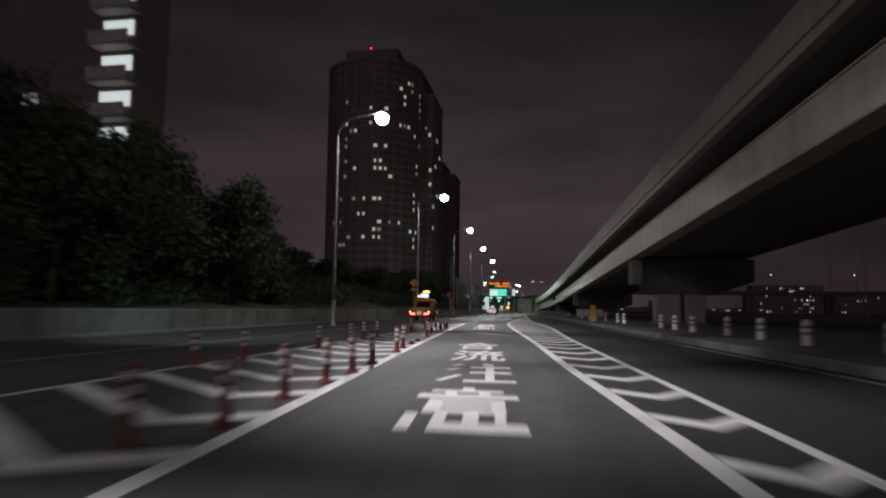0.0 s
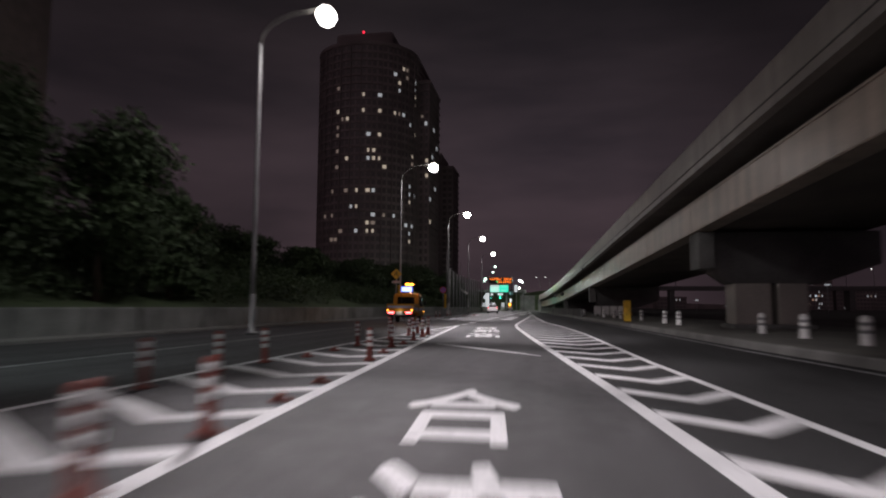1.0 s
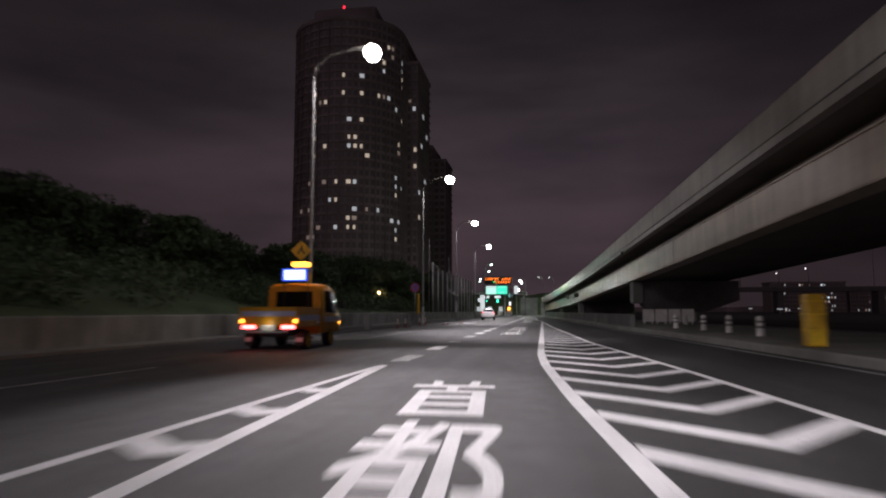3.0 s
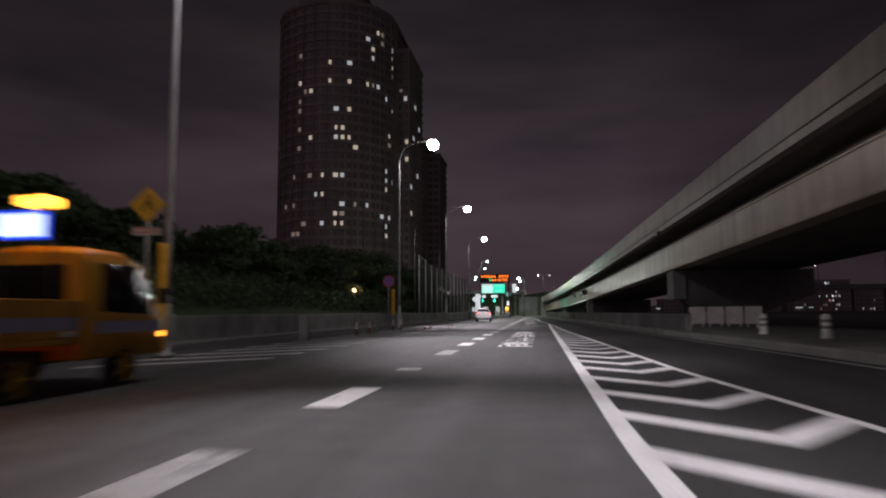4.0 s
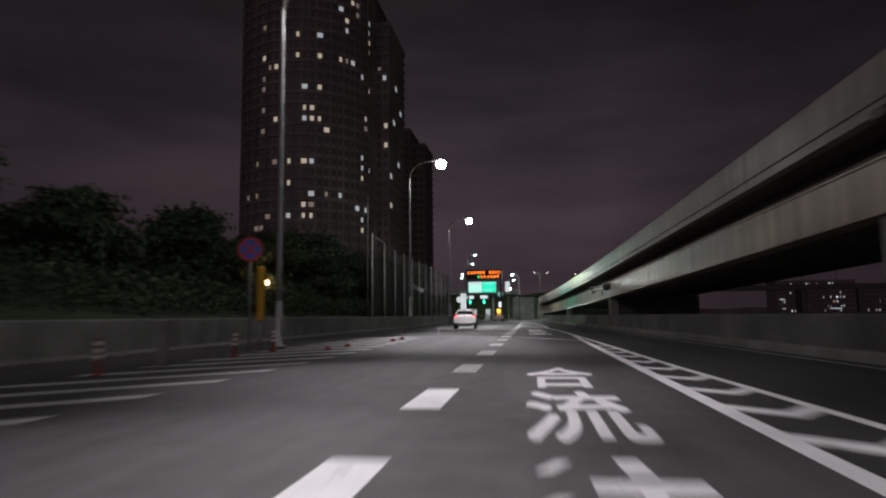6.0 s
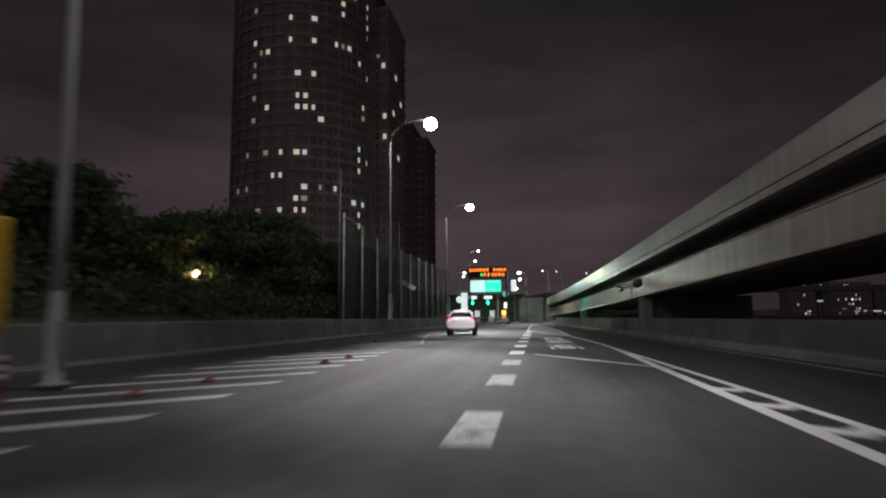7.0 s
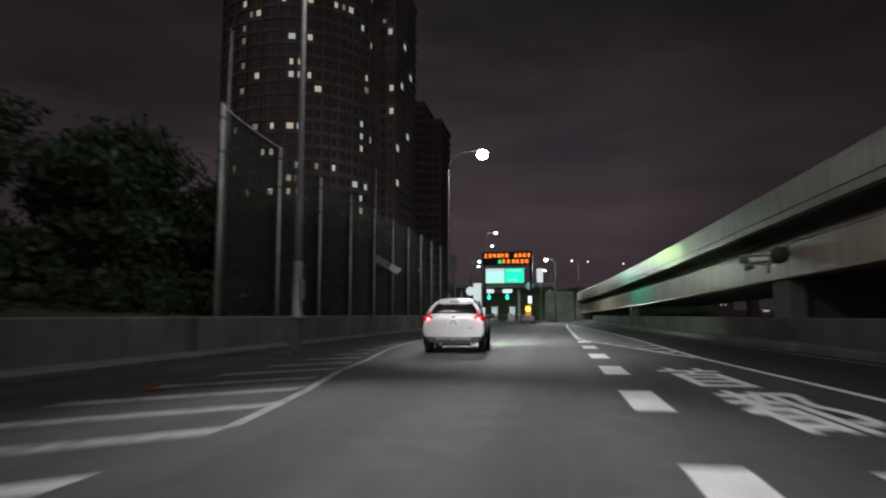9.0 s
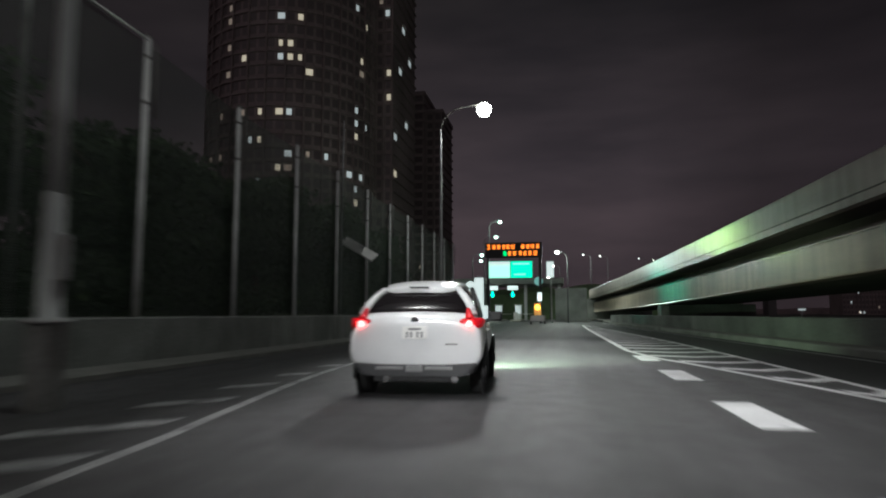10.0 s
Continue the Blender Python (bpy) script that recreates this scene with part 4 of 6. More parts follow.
for i, (x, y, h, sp) in enumerate(((-28, 50, 5.0, 3.24), (-30, 58, 5.4, 3.4), (-29, 66, 4.6, 3.6), (-31, 75, 4.4, 3.4), (-29, 84, 4.2, 3.4), (-31, 93, 4.4, 3.4),
                                   (-30, 102, 5.2, 3.4), (-27, 110, 5.6, 3.24), (-24, 117, 6.0, 3.0), (-22.5, 124, 6.4, 3.0), (-21.5, 132, 6.2, 2.8),
                                   (-21, 141, 6.0, 2.8), (-21, 152, 6.0, 3.0), (-23, 164, 6.4, 3.24))):
    tree(x, y, interp([(45, 3.4), (70, 4.3), (95, 3.24), (115, 1.8), (170, 1.6)], y), h, sp, 200 + i, "low round tree along the top of the bank")

for i, (x, y, h, sp) in enumerate(((-24, 72, 3.4, 2.8), (-26, 80, 3.6, 3.0), (-24, 88, 4.0, 2.8), (-25, 97, 4.6, 3.0), (-23, 104, 5.2, 3.0), (-24.5, 113, 5.6, 3.0),
                                   (-21, 120.5, 5.0, 2.6), (-20, 128, 5.4, 2.6), (-19.8, 136.5, 5.4, 2.6), (-19.6, 146, 5.6, 2.8), (-20, 157, 5.8, 3.0),
                                   (-27, 128, 7.6, 3.4), (-27, 138, 7.6, 3.4), (-26, 148, 7.4, 3.4))):
    tree(x, y, interp([(45, 3.0), (70, 3.9), (95, 2.9), (115, 1.7), (170, 1.5)], y), h, sp, 300 + i, "dense dark shrubby tree on the bank", 1.2)

chunks = []
rng = np.random.default_rng(17)
for i in range(150):
    y = rng.uniform(30, 215)
    x = rng.uniform(-52, -31)
    z = interp([(30, 2.2), (70, 4.0), (95, 3.2), (115, 2.6), (215, 2.4)], y)
    chunks.append(leaf_cloud(rng, (x, y, z + rng.uniform(0.4, 3.6)), (2.6, 3.0, 2.4), 330, 0.34))
tagged(leaf_mesh("far_wood", chunks, M_LEAF), "dark wood behind the bank", "woods", kind="stuff")

# tall net posts along the bank
fence = thing("net_fence", "row of tall steel posts of a ball-stop net", "fence")
tops = []
for i in range(12):
    y = 120.3 + 4.33 * i
    h = interp([(0, 7.85), (2, 7.3), (11, 7.4)], i)
    bm = bmesh.new()
    tube(bm, (0, 0, 0), (0, 0, h - 0.98), 0.085, 0.07, 10)
    p = part("post", bm, M_POST, fence)
    p.matrix_basis = pose(-16.6, y, 0.98)
    bm = bmesh.new()
    lathe(bm, [(0.078, h - 1.0), (0.085, h - 0.97), (0.05, h - 0.93), (0.0, h - 0.92)], 10)
    part("cap", bm, M_DARK_STEEL, p)
    bm = bmesh.new()
    for z in (h - 2.6, h - 1.5):
        lathe(bm, [(0.08, z), (0.09, z + 0.01), (0.09, z + 0.05), (0.08, z + 0.06)], 10)
    part("clamp", bm, M_DARK_STEEL, p)
    bm = bmesh.new()
    tube(bm, (0.17, 0.1, h - 2.9), (0.17, 0.1, h - 1.1), 0.028, 0.028, 8)
    part("hoist_tube", bm, M_DARK_STEEL, p)
    tops.append((-16.6, y, h))
for (xa, ya, ha), (xb, yb, hb) in zip(tops, tops[1:]):
    bm = bmesh.new()
    quad(bm, (xa - 0.09, ya, 1.02), (xb - 0.09, yb, 1.02), (xb - 0.09, yb, hb - 0.12), (xa - 0.09, ya, ha - 0.12))
    part("net", bm, M_NET, fence, "fine dark green netting")
bm = bmesh.new()
a, b = Vector(tops[0]), Vector(tops[1])
pipe(bm, [a - Vector((0, 0, 0.12)), (a + b) / 2 - Vector((0, 0, 0.16)), b - Vector((0, 0, 0.06))], [0.034] * 3, 8)
part("stay", bm, M_POST, fence, "sagging stay between two posts")
for y, h in ((122.1, 10.2), (140.6, 9.5)):
    bm = bmesh.new()
    pipe(bm, [(0, 0, 0), (0, 0, h * 0.6), (0.05, 0, h)], [0.07, 0.055, 0.04], 8)
    m = tagged(part("thin_mast", bm, M_GALV), "slim steel mast behind the net posts", "mast", "slim masts")
    m.matrix_basis = pose(-17.45, y, 1.0)

# ---- road signs beside the lamps ----
sign = thing("warning_sign", "yellow diamond warning sign with a small plate below", "road sign", pose(-12.26, 62.0, 0, 0, 0, 8))
bm = bmesh.new()
pipe(bm, [(0, 0.04, 0), (0, 0.04, 4.25)], [0.038, 0.038], 10)
part("post", bm, M_GALV, sign)
bm = bmesh.new()
s = 0.46
vs0 = [bm.verts.new((s * a, -0.012, 3.84 + s * b)) for a, b in ((0, -1), (1, 0), (0, 1), (-1, 0))]
vs1 = [bm.verts.new((s * a, 0.0, 3.84 + s * b)) for a, b in ((0, -1), (1, 0), (0, 1), (-1, 0))]
bm.faces.new(vs0)
bm.faces.new(vs1[::-1])
for i in range(4):
    bm.faces.new((vs0[i], vs1[i], vs1[(i + 1) % 4], vs0[(i + 1) % 4]))
bmesh.ops.recalc_face_normals(bm, faces=bm.faces)
part("diamond_plate", bm, M_YELLOW_SIGN, sign)
bm = bmesh.new()
for a, b in (((-0.16, -0.16), (0.02, 0.10)), ((0.16, -0.16), (0.02, 0.10)), ((0.02, 0.08), (0.02, 0.26))):
    d = Vector((b[0] - a[0], 0, b[1] - a[1])).normalized()
    nn = Vector((-d.z, 0, d.x)) * 0.028
    A, B = Vector((a[0], -0.017, 3.84 + a[1])), Vector((b[0], -0.017, 3.84 + b[1]))
    quad(bm, A - nn, A + nn, B + nn, B - nn)
part("merge_symbol", bm, M_BLACK, sign)
bm = bmesh.new()
box(bm, -0.36, 0.36, -0.012, 0.0, 3.07, 3.27, 0.003)
plate = part("text_plate", bm, M_WHITE, sign, "small white plate with red border")
bm = bmesh.new()
for z in (3.14, 3.24):
    quad(bm, (-0.28, -0.016, z - 0.012), (0.28, -0.016, z - 0.012), (0.28, -0.016, z + 0.012), (-0.28, -0.016, z + 0.012))
part("writing_bars", bm, M_RED_SIGN, plate)
bm = bmesh.new()
lathe(bm, [(0.12, 0.2), (0.13, 0.25), (0.13, 2.85), (0.12, 2.9)], 14, pose(0.25, 0.4, 0))
part("post_guard", bm, M_YELLOW_GUARD, sign, "yellow plastic guard sleeve")

sign = thing("no_stopping_sign", "round red and blue no-stopping sign on a post", "road sign", pose(-12.8, 89.7, 0, 0, 0, 10))
bm = bmesh.new()
pipe(bm, [(0, 0.03, 0), (0, 0.03, 3.6)], [0.038, 0.038], 10)
part("post", bm, M_GALV, sign)


def disc(bm, r, y, z, seg=28, hole=0.0):
    if hole:
        a = [bm.verts.new((r * math.cos(6.28318 * i / seg), y, z + r * math.sin(6.28318 * i / seg))) for i in range(seg)]
        b = [bm.verts.new((hole * math.cos(6.28318 * i / seg), y, z + hole * math.sin(6.28318 * i / seg))) for i in range(seg)]
        for i in range(seg):
            bm.faces.new((a[i], a[(i + 1) % seg], b[(i + 1) % seg], b[i]))
    else:
        tube(bm, (0, y, z), (0, y + 0.012, z), r, r, seg)


bm = bmesh.new()
disc(bm, 0.40, -0.012, 3.24)
face = part("disc", bm, M_BLUE_SIGN, sign)
bm = bmesh.new()
disc(bm, 0.40, -0.016, 3.24, hole=0.32)
for k in (1, -1):
    d, nn = Vector((0.23, 0, 0.23 * k)), Vector((-0.026, 0, 0.026 * k))
    c = Vector((0, -0.017 - 0.001 * k, 3.24))
    quad(bm, c - d - nn, c - d + nn, c + d + nn, c + d - nn)
part("red_cross", bm, M_RED_SIGN, face)
bm = bmesh.new()
lathe(bm, [(0.12, 0.95), (0.13, 1.0), (0.13, 2.65), (0.12, 2.7)], 14, pose(0.28, 0.3, 0))
part("post_guard", bm, M_YELLOW_GUARD, sign, "yellow plastic guard sleeve")
bm = bmesh.new()
pipe(bm, [(0.28, 0.3, 0), (0.28, 0.3, 1.0)], [0.05, 0.05], 10)
part("guard_post", bm, M_GALV, sign)


# ---- buildings ----
def facade_building(name, label, x0, x1, y0, y1, floors, storey, bays, rng, lit, base=0.0, cool=0.3):
    """A block of flats: body, floor bands, piers, dark panes, and the lit panes as parts."""
    ob = thing(name, label, "building")
    h = floors * storey
    bm = bmesh.new()
    box(bm, x0, x1, y0, y1, base, base + h)
    part("wall", bm, M_TOWER, ob)
    bm = bmesh.new()
    box(bm, x0 - 0.35, x1 + 0.35, y0 - 0.6, y0 + 0.1, storey - 0.35, storey)
    box(bm, x1 - 0.1, x1 + 0.5, y0, y1, storey - 0.3, storey)
    band = part("floor_band", bm, M_TOWER, ob)
    band.matrix_basis = pose(0, 0, base)
    for f in range(1, floors):
        again("floor_band", band, ob, pose(0, 0, base + f * storey))
    w = (x1 - x0) / bays
    bm = bmesh.new()
    box(bm, x0 - 0.22, x0 + 0.22, y0 - 0.65, y0 + 0.1, base, base + h)
    pier = part("facade_pier", bm, M_TOWER_DARK, ob)
    for i in range(1, bays + 1):
        again("facade_pier", pier, ob, pose(i * w, 0, 0))
    bm = bmesh.new()
    lits = []
    for f in range(floors):
        run = 0
        for i in range(bays):
            z = base + f * storey
            xa = x0 + i * w + 0.5
            xb = x0 + (i + 1) * w - 0.5
            quad(bm, (xa, y0 - 0.06, z + 0.7), (xb, y0 - 0.06, z + 0.7), (xb, y0 - 0.06, z + storey - 0.5), (xa, y0 - 0.06, z + storey - 0.5))
            p = lit * (0.5 if i < bays * 0.35 else 1.1)
            bright = rng.random()
            if run > 0:
                p, run = 0.75, run - 1
            elif rng.random() < lit * 0.22:
                run = rng.choice((2, 2, 3))
            if rng.random() < p:
                xm = xa + (xb - xa) * rng.choice((0.27, 0.73))
                ww = rng.uniform(0.28, 0.50)
                lits.append((xm - ww, xm + ww, z + 0.95, z + storey - (0.85 if bright < 0.6 else 1.05)))
                if run > 0:
                    xm = xa + xb - xm
                    lits.append((xm - ww, xm + ww, z + 0.95, z + storey - 0.95))
    tagged(part("glazing", bm, M_PANE_DARK, ob), kind="stuff")
    for xa, xb, za, zb in lits:
        bm = bmesh.new()
        box(bm, xa, xb, y0 - 0.12, y0 - 0.07, za, zb)
        r = rng.random()
        part("window", bm, M_LIT2 if r < cool else (M_LIT_DIM if r < cool + 0.42 else M_LIT), ob)
    bm = bmesh.new()
    box(bm, x0 - 0.5, x1 + 0.5, y0 - 0.7, y1, base + h, base + h + 1.1)
    part("roof_parapet", bm, M_TOWER_DARK, ob)
    return ob


def round_tower(name, label, cx, cy, rx, ry, floors, storey, base, lit_rows, rng):
    """A bow-fronted tower of flats; lit_rows: floor -> columns of lit windows, counted round the front in steps of six degrees."""
    ob = thing(name, label, "building")
    h = floors * storey
    n = 30

    def at(i, out=0.0):
        a = math.pi + math.pi * i / n
        return cx + (rx + out) * math.cos(a), cy + (ry + out) * math.sin(a)

    def ring(out):
        return [at(i, out) for i in range(n + 1)] + [(cx + rx + out, cy + 26), (cx - rx - out, cy + 26)]

    def prism(bm, pts, z0, z1):
        lo = [bm.verts.new((x, y, z0)) for x, y in pts]
        hi = [bm.verts.new((x, y, z1)) for x, y in pts]
        bm.faces.new(lo[::-1])
        bm.faces.new(hi)
        for i in range(len(pts)):
            j = (i + 1) % len(pts)
            bm.faces.new((lo[i], lo[j], hi[j], hi[i]))

    bm = bmesh.new()
    prism(bm, ring(0.0), base, base + h)
    part("wall", bm, M_TOWER, ob)
    bm = bmesh.new()
    prism(bm, ring(0.45), storey - 0.35, storey)
    band = part("floor_band", bm, M_TOWER, ob)
    band.matrix_basis = pose(0, 0, base)
    for f in range(1, floors):
        again("floor_band", band, ob, pose(0, 0, base + f * storey))
    bm = bmesh.new()
    box(bm, -0.2, 0.2, -0.5, 0.15, base, base + h)
    fin = None
    for i in range(0, n + 1, 2):
        x, y = at(i)
        m = pose(x, y, 0, 0, 0, 180 * i / n - 90)
        if fin is None:
            fin = part("facade_pier", bm, M_TOWER_DARK, ob)
            fin.matrix_basis = m
        else:
            again("facade_pier", fin, ob, m)
    bm = bmesh.new()
    for f in range(floors):
        z = base + f * storey
        for i in range(n):
            (xa, ya), (xb, yb) = at(i + 0.15, 0.05), at(i + 0.85, 0.05)
            quad(bm, (xa, ya, z + 0.7), (xb, yb, z + 0.7), (xb, yb, z + storey - 0.5), (xa, ya, z + storey - 0.5))
    tagged(part("glazing", bm, M_PANE_DARK, ob), kind="stuff")
    panes = {}
    for f, cols in lit_rows.items():
        for c in cols:
            r = rng.random()
            key = (rng.choice((0.40, 0.55, 0.75)), M_LIT_DIM if c < 13 and r < 0.75 else M_LIT2 if r < 0.42 else M_LIT_DIM if r < 0.58 else M_LIT)
            x, y = at(c + 0.5, 0.12)
            m = pose(x, y, base + f * storey + 0.85, 0, 0, 180 * (c + 0.5) / n - 90)
            if key not in panes:
                bm = bmesh.new()
                box(bm, -key[0], key[0], -0.03, 0.03, 0.0, 1.35)
                panes[key] = part("window", bm, key[1], ob)
                panes[key].matrix_basis = m
            else:
                again("window", panes[key], ob, m)
    bm = bmesh.new()
    prism(bm, ring(0.6), base + h, base + h + 1.1)
    part("roof_parapet", bm, M_TOWER_DARK, ob)
    return ob


LIT_LEFT = {8: (10, 11), 9: (12, 15, 17), 10: (17,), 11: (8, 10), 12: (14, 15), 14: (10, 13, 15, 17), 17: (11,), 18: (13, 17), 19: (11, 17), 21: (11, 17), 22: (11,), 23: (12, 13), 24: (11, 16), 26: (16,), 27: (11,)}
LIT_RIGHT = {8: (26,), 9: (18, 26), 10: (18, 25, 27), 11: (18, 20, 22), 13: (26,), 14: (18, 26, 28), 15: (26,), 17: (20,), 18: (18, 19, 27), 19: (18, 27), 21: (19,), 22: (28,), 23: (26,), 24: (19, 22, 23, 24), 26: (19, 28), 27: (23, 28), 28: (23, 28), 29: (22, 25, 28), 30: (24, 25)}
rng = random.Random(5)
lit_rows = {f: LIT_LEFT.get(f, ()) + LIT_RIGHT.get(f, ()) for f in range(33)}
tower = round_tower("tower_block", "tall dark bow-fronted residential tower with scattered lit windows", -70.0, 252.0, 19.6, 18.5, 33, 3.03, 0.0, lit_rows, rng)
bm = bmesh.new()
box(bm, -80.5, -57.5, 240, 272, 101.0, 107.5, 1.5)
crown = part("roof_crown", bm, M_TOWER_DARK, tower)
bm = bmesh.new()
lathe(bm, [(0.3, 0), (0.35, 0.5), (0.2, 0.8)], 8, pose(-69.5, 241, 107.5))
part("aviation_light", bm, glow("red_obstruction_light", (1.0, 0.02, 0.05), 3.0), crown)
random.seed(8)
core = facade_building("tower_block", "dark flat-sided core of the tower with few lit windows", -50.2, -46.0, 256, 280, 30, 3.05, 2, random, 0.02, 0.0, 0.3)
# lit windows on its front and on the flank: side, place along it, floor
for flank, u, f in ((0, -47.3, 24), (0, -46.9, 19), (0, -46.9, 17), (1, 258.8, 11), (1, 258.8, 14), (1, 266.5, 24), (1, 273.5, 22), (1, 263.3, 20), (1, 270.0, 16)):
    z = f * 3.05 + 0.8
    bm = bmesh.new()
    if flank:
        box(bm, -45.99, -45.9, u - 1.1, u + 1.1, z, z + 1.5)
    else:
        box(bm, u - 0.5, u + 0.5, 255.82, 255.92, z, z + 1.5)
    part("window", bm, M_LIT if f % 2 else M_LIT2, core)
random.seed(9)
facade_building("tower_block", "dark stepped wing behind the tower with a few lit windows", -72.0, -52.4, 322, 345, 25, 3.1, 5, random, 0.02, 0.0, 0.3)
random.seed(10)
facade_building("tower_block", "lower dark slab behind the tower", -52.0, -46.4, 324, 345, 23, 3.1, 2, random, 0.03, 0.0, 0.3)

# the apartment house seen over the trees at the start
flats = thing("apartment_house", "pale apartment house with lit balconies above the trees", "building")
bm = bmesh.new()
box(bm, -47, -28.9, 38.5, 42.5, 0, 36)
part("wall", bm, M_TOWER_DARK, flats)
for f in range(3, 12):
    z = f * 2.75 + 1.0
    bm = bmesh.new()
    box(bm, -31.9, -28.7, 37.2, 38.6, z, z + 0.16)
    slab = part("balcony", bm, M_CONCRETE, flats)
    bm = bmesh.new()
    box(bm, -31.9, -28.7, 37.15, 37.25, z + 0.16, z + 1.1)
    part("parapet", bm, M_WHITE, slab)
    if f in (4, 5, 6, 7, 8):
        bm = bmesh.new()
        box(bm, -31.6, -29.1, 38.40, 38.47, z + 1.2, z + 2.35)
        part("window", bm, M_SIGN_WHITE, flats)
for x, z in ((-37.0, 12.3), (-38.2, 16.4)):
    bm = bmesh.new()
    box(bm, x, x + 1.3, 38.40, 38.47, z, z + 0.9)
    part("window", bm, M_LIT2, flats)


# ---- under the viaduct ----
def bollard_mesh(ob):
    bm = bmesh.new()
    lathe(bm, [(0.15, 0.0), (0.155, 0.03), (0.14, 0.08), (0.135, 0.66), (0.11, 0.73), (0.04, 0.76)], 14)
    part("body", bm, M_PANEL, ob)
    for z in (0.30, 0.50):
        bm = bmesh.new()
        lathe(bm, [(0.139, z), (0.142, z + 0.01), (0.142, z + 0.08), (0.139, z + 0.09)], 14)
        part("band", bm, M_GREY, ob, "grey band")


first = None
for i, y in enumerate((9.9, 13.5, 17.1, 20.7, 24.3, 28.0, 31.7, 35.4, 46.2, 49.9, 57.2, 61.1, 64.9, 68.7, 72.6)):
    m = pose(interp(KERB, y) + 2.75 + 0.15 * math.sin(i * 2.1), y, 0.222, 0, 0, i * 40)
    if first is None:
        first = thing("bollard", "stout off-white bollard with grey bands on the verge", "bollard", m, "bollards along the verge")
        bollard_mesh(first)
    else:
        copy_thing(first, m)

yb = thing("crash_cushion", "tall yellow plastic crash cushion on the verge", "crash cushion", pose(5.4, 54.0, 0.22))
bm = bmesh.new()
box(bm, -0.23, 0.23, -0.24, 0.24, 0.0, 1.40, 0.05)
part("body", bm, M_YELLOW_GUARD, yb)
bm = bmesh.new()
for z in (0.42, 0.85, 1.2):
    box(bm, -0.238, 0.238, -0.248, 0.248, z, z + 0.03)
part("ribs", bm, M_YELLOW_SIGN, yb)
bm = bmesh.new()
box(bm, -0.20, 0.20, -0.256, -0.242, 0.06, 0.40, 0.004)
part("reflector", bm, M_YELLOW_SIGN, yb, "bright yellow reflector")

firstp = None
for i in range(4):
    m = pose(5.38 + 0.84 * i, 83.8 - 0.35 * i, 0.24, 0, 0, -22)
    if firstp is None:
        firstp = thing("site_barrier", "white plastic site barrier panel standing on feet", "barrier", m, "site barriers under the viaduct")
        bm = bmesh.new()
        box(bm, 0.0, 0.82, -0.03, 0.03, 0.16, 1.06, 0.012)
        part("panel", bm, M_PANEL, firstp)
        for x in (0.10, 0.66):
            bm = bmesh.new()
            box(bm, x, x + 0.06, -0.22, 0.22, 0.0, 0.17, 0.01)
            part("foot", bm, M_PANEL, firstp)
    else:
        copy_thing(firstp, m)
for x, y in ((4.05, 80.2), (4.45, 85.4), (7.45, 79.2)):
    cone = thing("traffic_cone", "weathered white and grey traffic cone", "cone", pose(x, y, 0.235), "cones by the barriers")
    bm = bmesh.new()
    lathe(bm, [(0.14, 0.03), (0.13, 0.05), (0.035, 0.68), (0.02, 0.70)], 14)
    part("cone_body", bm, M_WHITE, cone)
    bm = bmesh.new()
    box(bm, -0.19, 0.19, -0.19, 0.19, 0.0, 0.035, 0.01)
    part("foot", bm, M_BLACK, cone)

# camera and signal gear hung on the girder
GX, GZ = deck_x(130.4) + 0.66, deck_z(130.4)
gear = thing("girder_camera", "grey traffic camera gear on twin arms reaching out from the girder", "camera gear", pose(GX, 130.4, GZ))
bm = bmesh.new()
lathe(bm, [(0.10, -0.34), (0.30, -0.30), (0.36, -0.12), (0.36, 0.16), (0.28, 0.32), (0.10, 0.36)], 18, pose(-0.34, 0.0, 4.62, 90, 0, 0))
part("drum_housing", bm, M_DARK_STEEL, gear, "dark rounded housing")
bm = bmesh.new()
box(bm, -0.62, 0.0, -0.30, 0.30, 4.86, 4.96, 0.03)
part("hood", bm, M_GREY, gear, "pale grey hood")
for z0, z1, r in ((4.66, 4.60, 0.05), (4.42, 4.30, 0.045)):
    bm = bmesh.new()
    pipe(bm, [(-0.1, 0, z0), (-0.9, -0.02, (z0 + z1) / 2), (-1.82, -0.04, z1)], [r, r * 0.9, r * 0.85], 8)
    part("arm", bm, M_GALV, gear)
bm = bmesh.new()
box(bm, -1.90, -1.50, -0.12, 0.14, 4.32, 4.60, 0.03)
part("junction_box", bm, M_GREY, gear)
bm = bmesh.new()
lathe(bm, [(0.05, -0.22), (0.11, -0.20), (0.13, 0.16), (0.08, 0.22)], 14, pose(-1.55, -0.12, 4.12, 78, 0, 25))
part("lens_tube", bm, M_GREY, gear)
bm = bmesh.new()
tube(bm, (-0.75, 0, 4.36), (-0.78, 0, 3.86), 0.07, 0.05, 10)
part("drop_tube", bm, M_GALV, gear)
bm = bmesh.new()
pipe(bm, [(-0.2, 0.05, 4.35), (-0.8, 0.02, 4.22), (-1.5, 0.0, 4.30)], [0.018, 0.018, 0.018], 6)
part("cable", bm, M_BLACK, gear)
small = thing("parapet_fitting", "small dark fitting under the parapet edge", "fitting", pose(deck_x(86.2) - 0.05, 86.2, 5.85 + deck_z(86.2)))
bm = bmesh.new()
box(bm, -0.16, 0.02, -0.3, 0.3, -0.2, 0.06, 0.02)
part("bracket", bm, M_DARK_STEEL, small)
bm = bmesh.new()
tube(bm, (-0.1, -0.3, -0.08), (-0.1, -0.55, -0.1), 0.06, 0.05, 10)
part("tube", bm, M_BLACK, small)

# ---- the toll gate ----
TY = 184.0
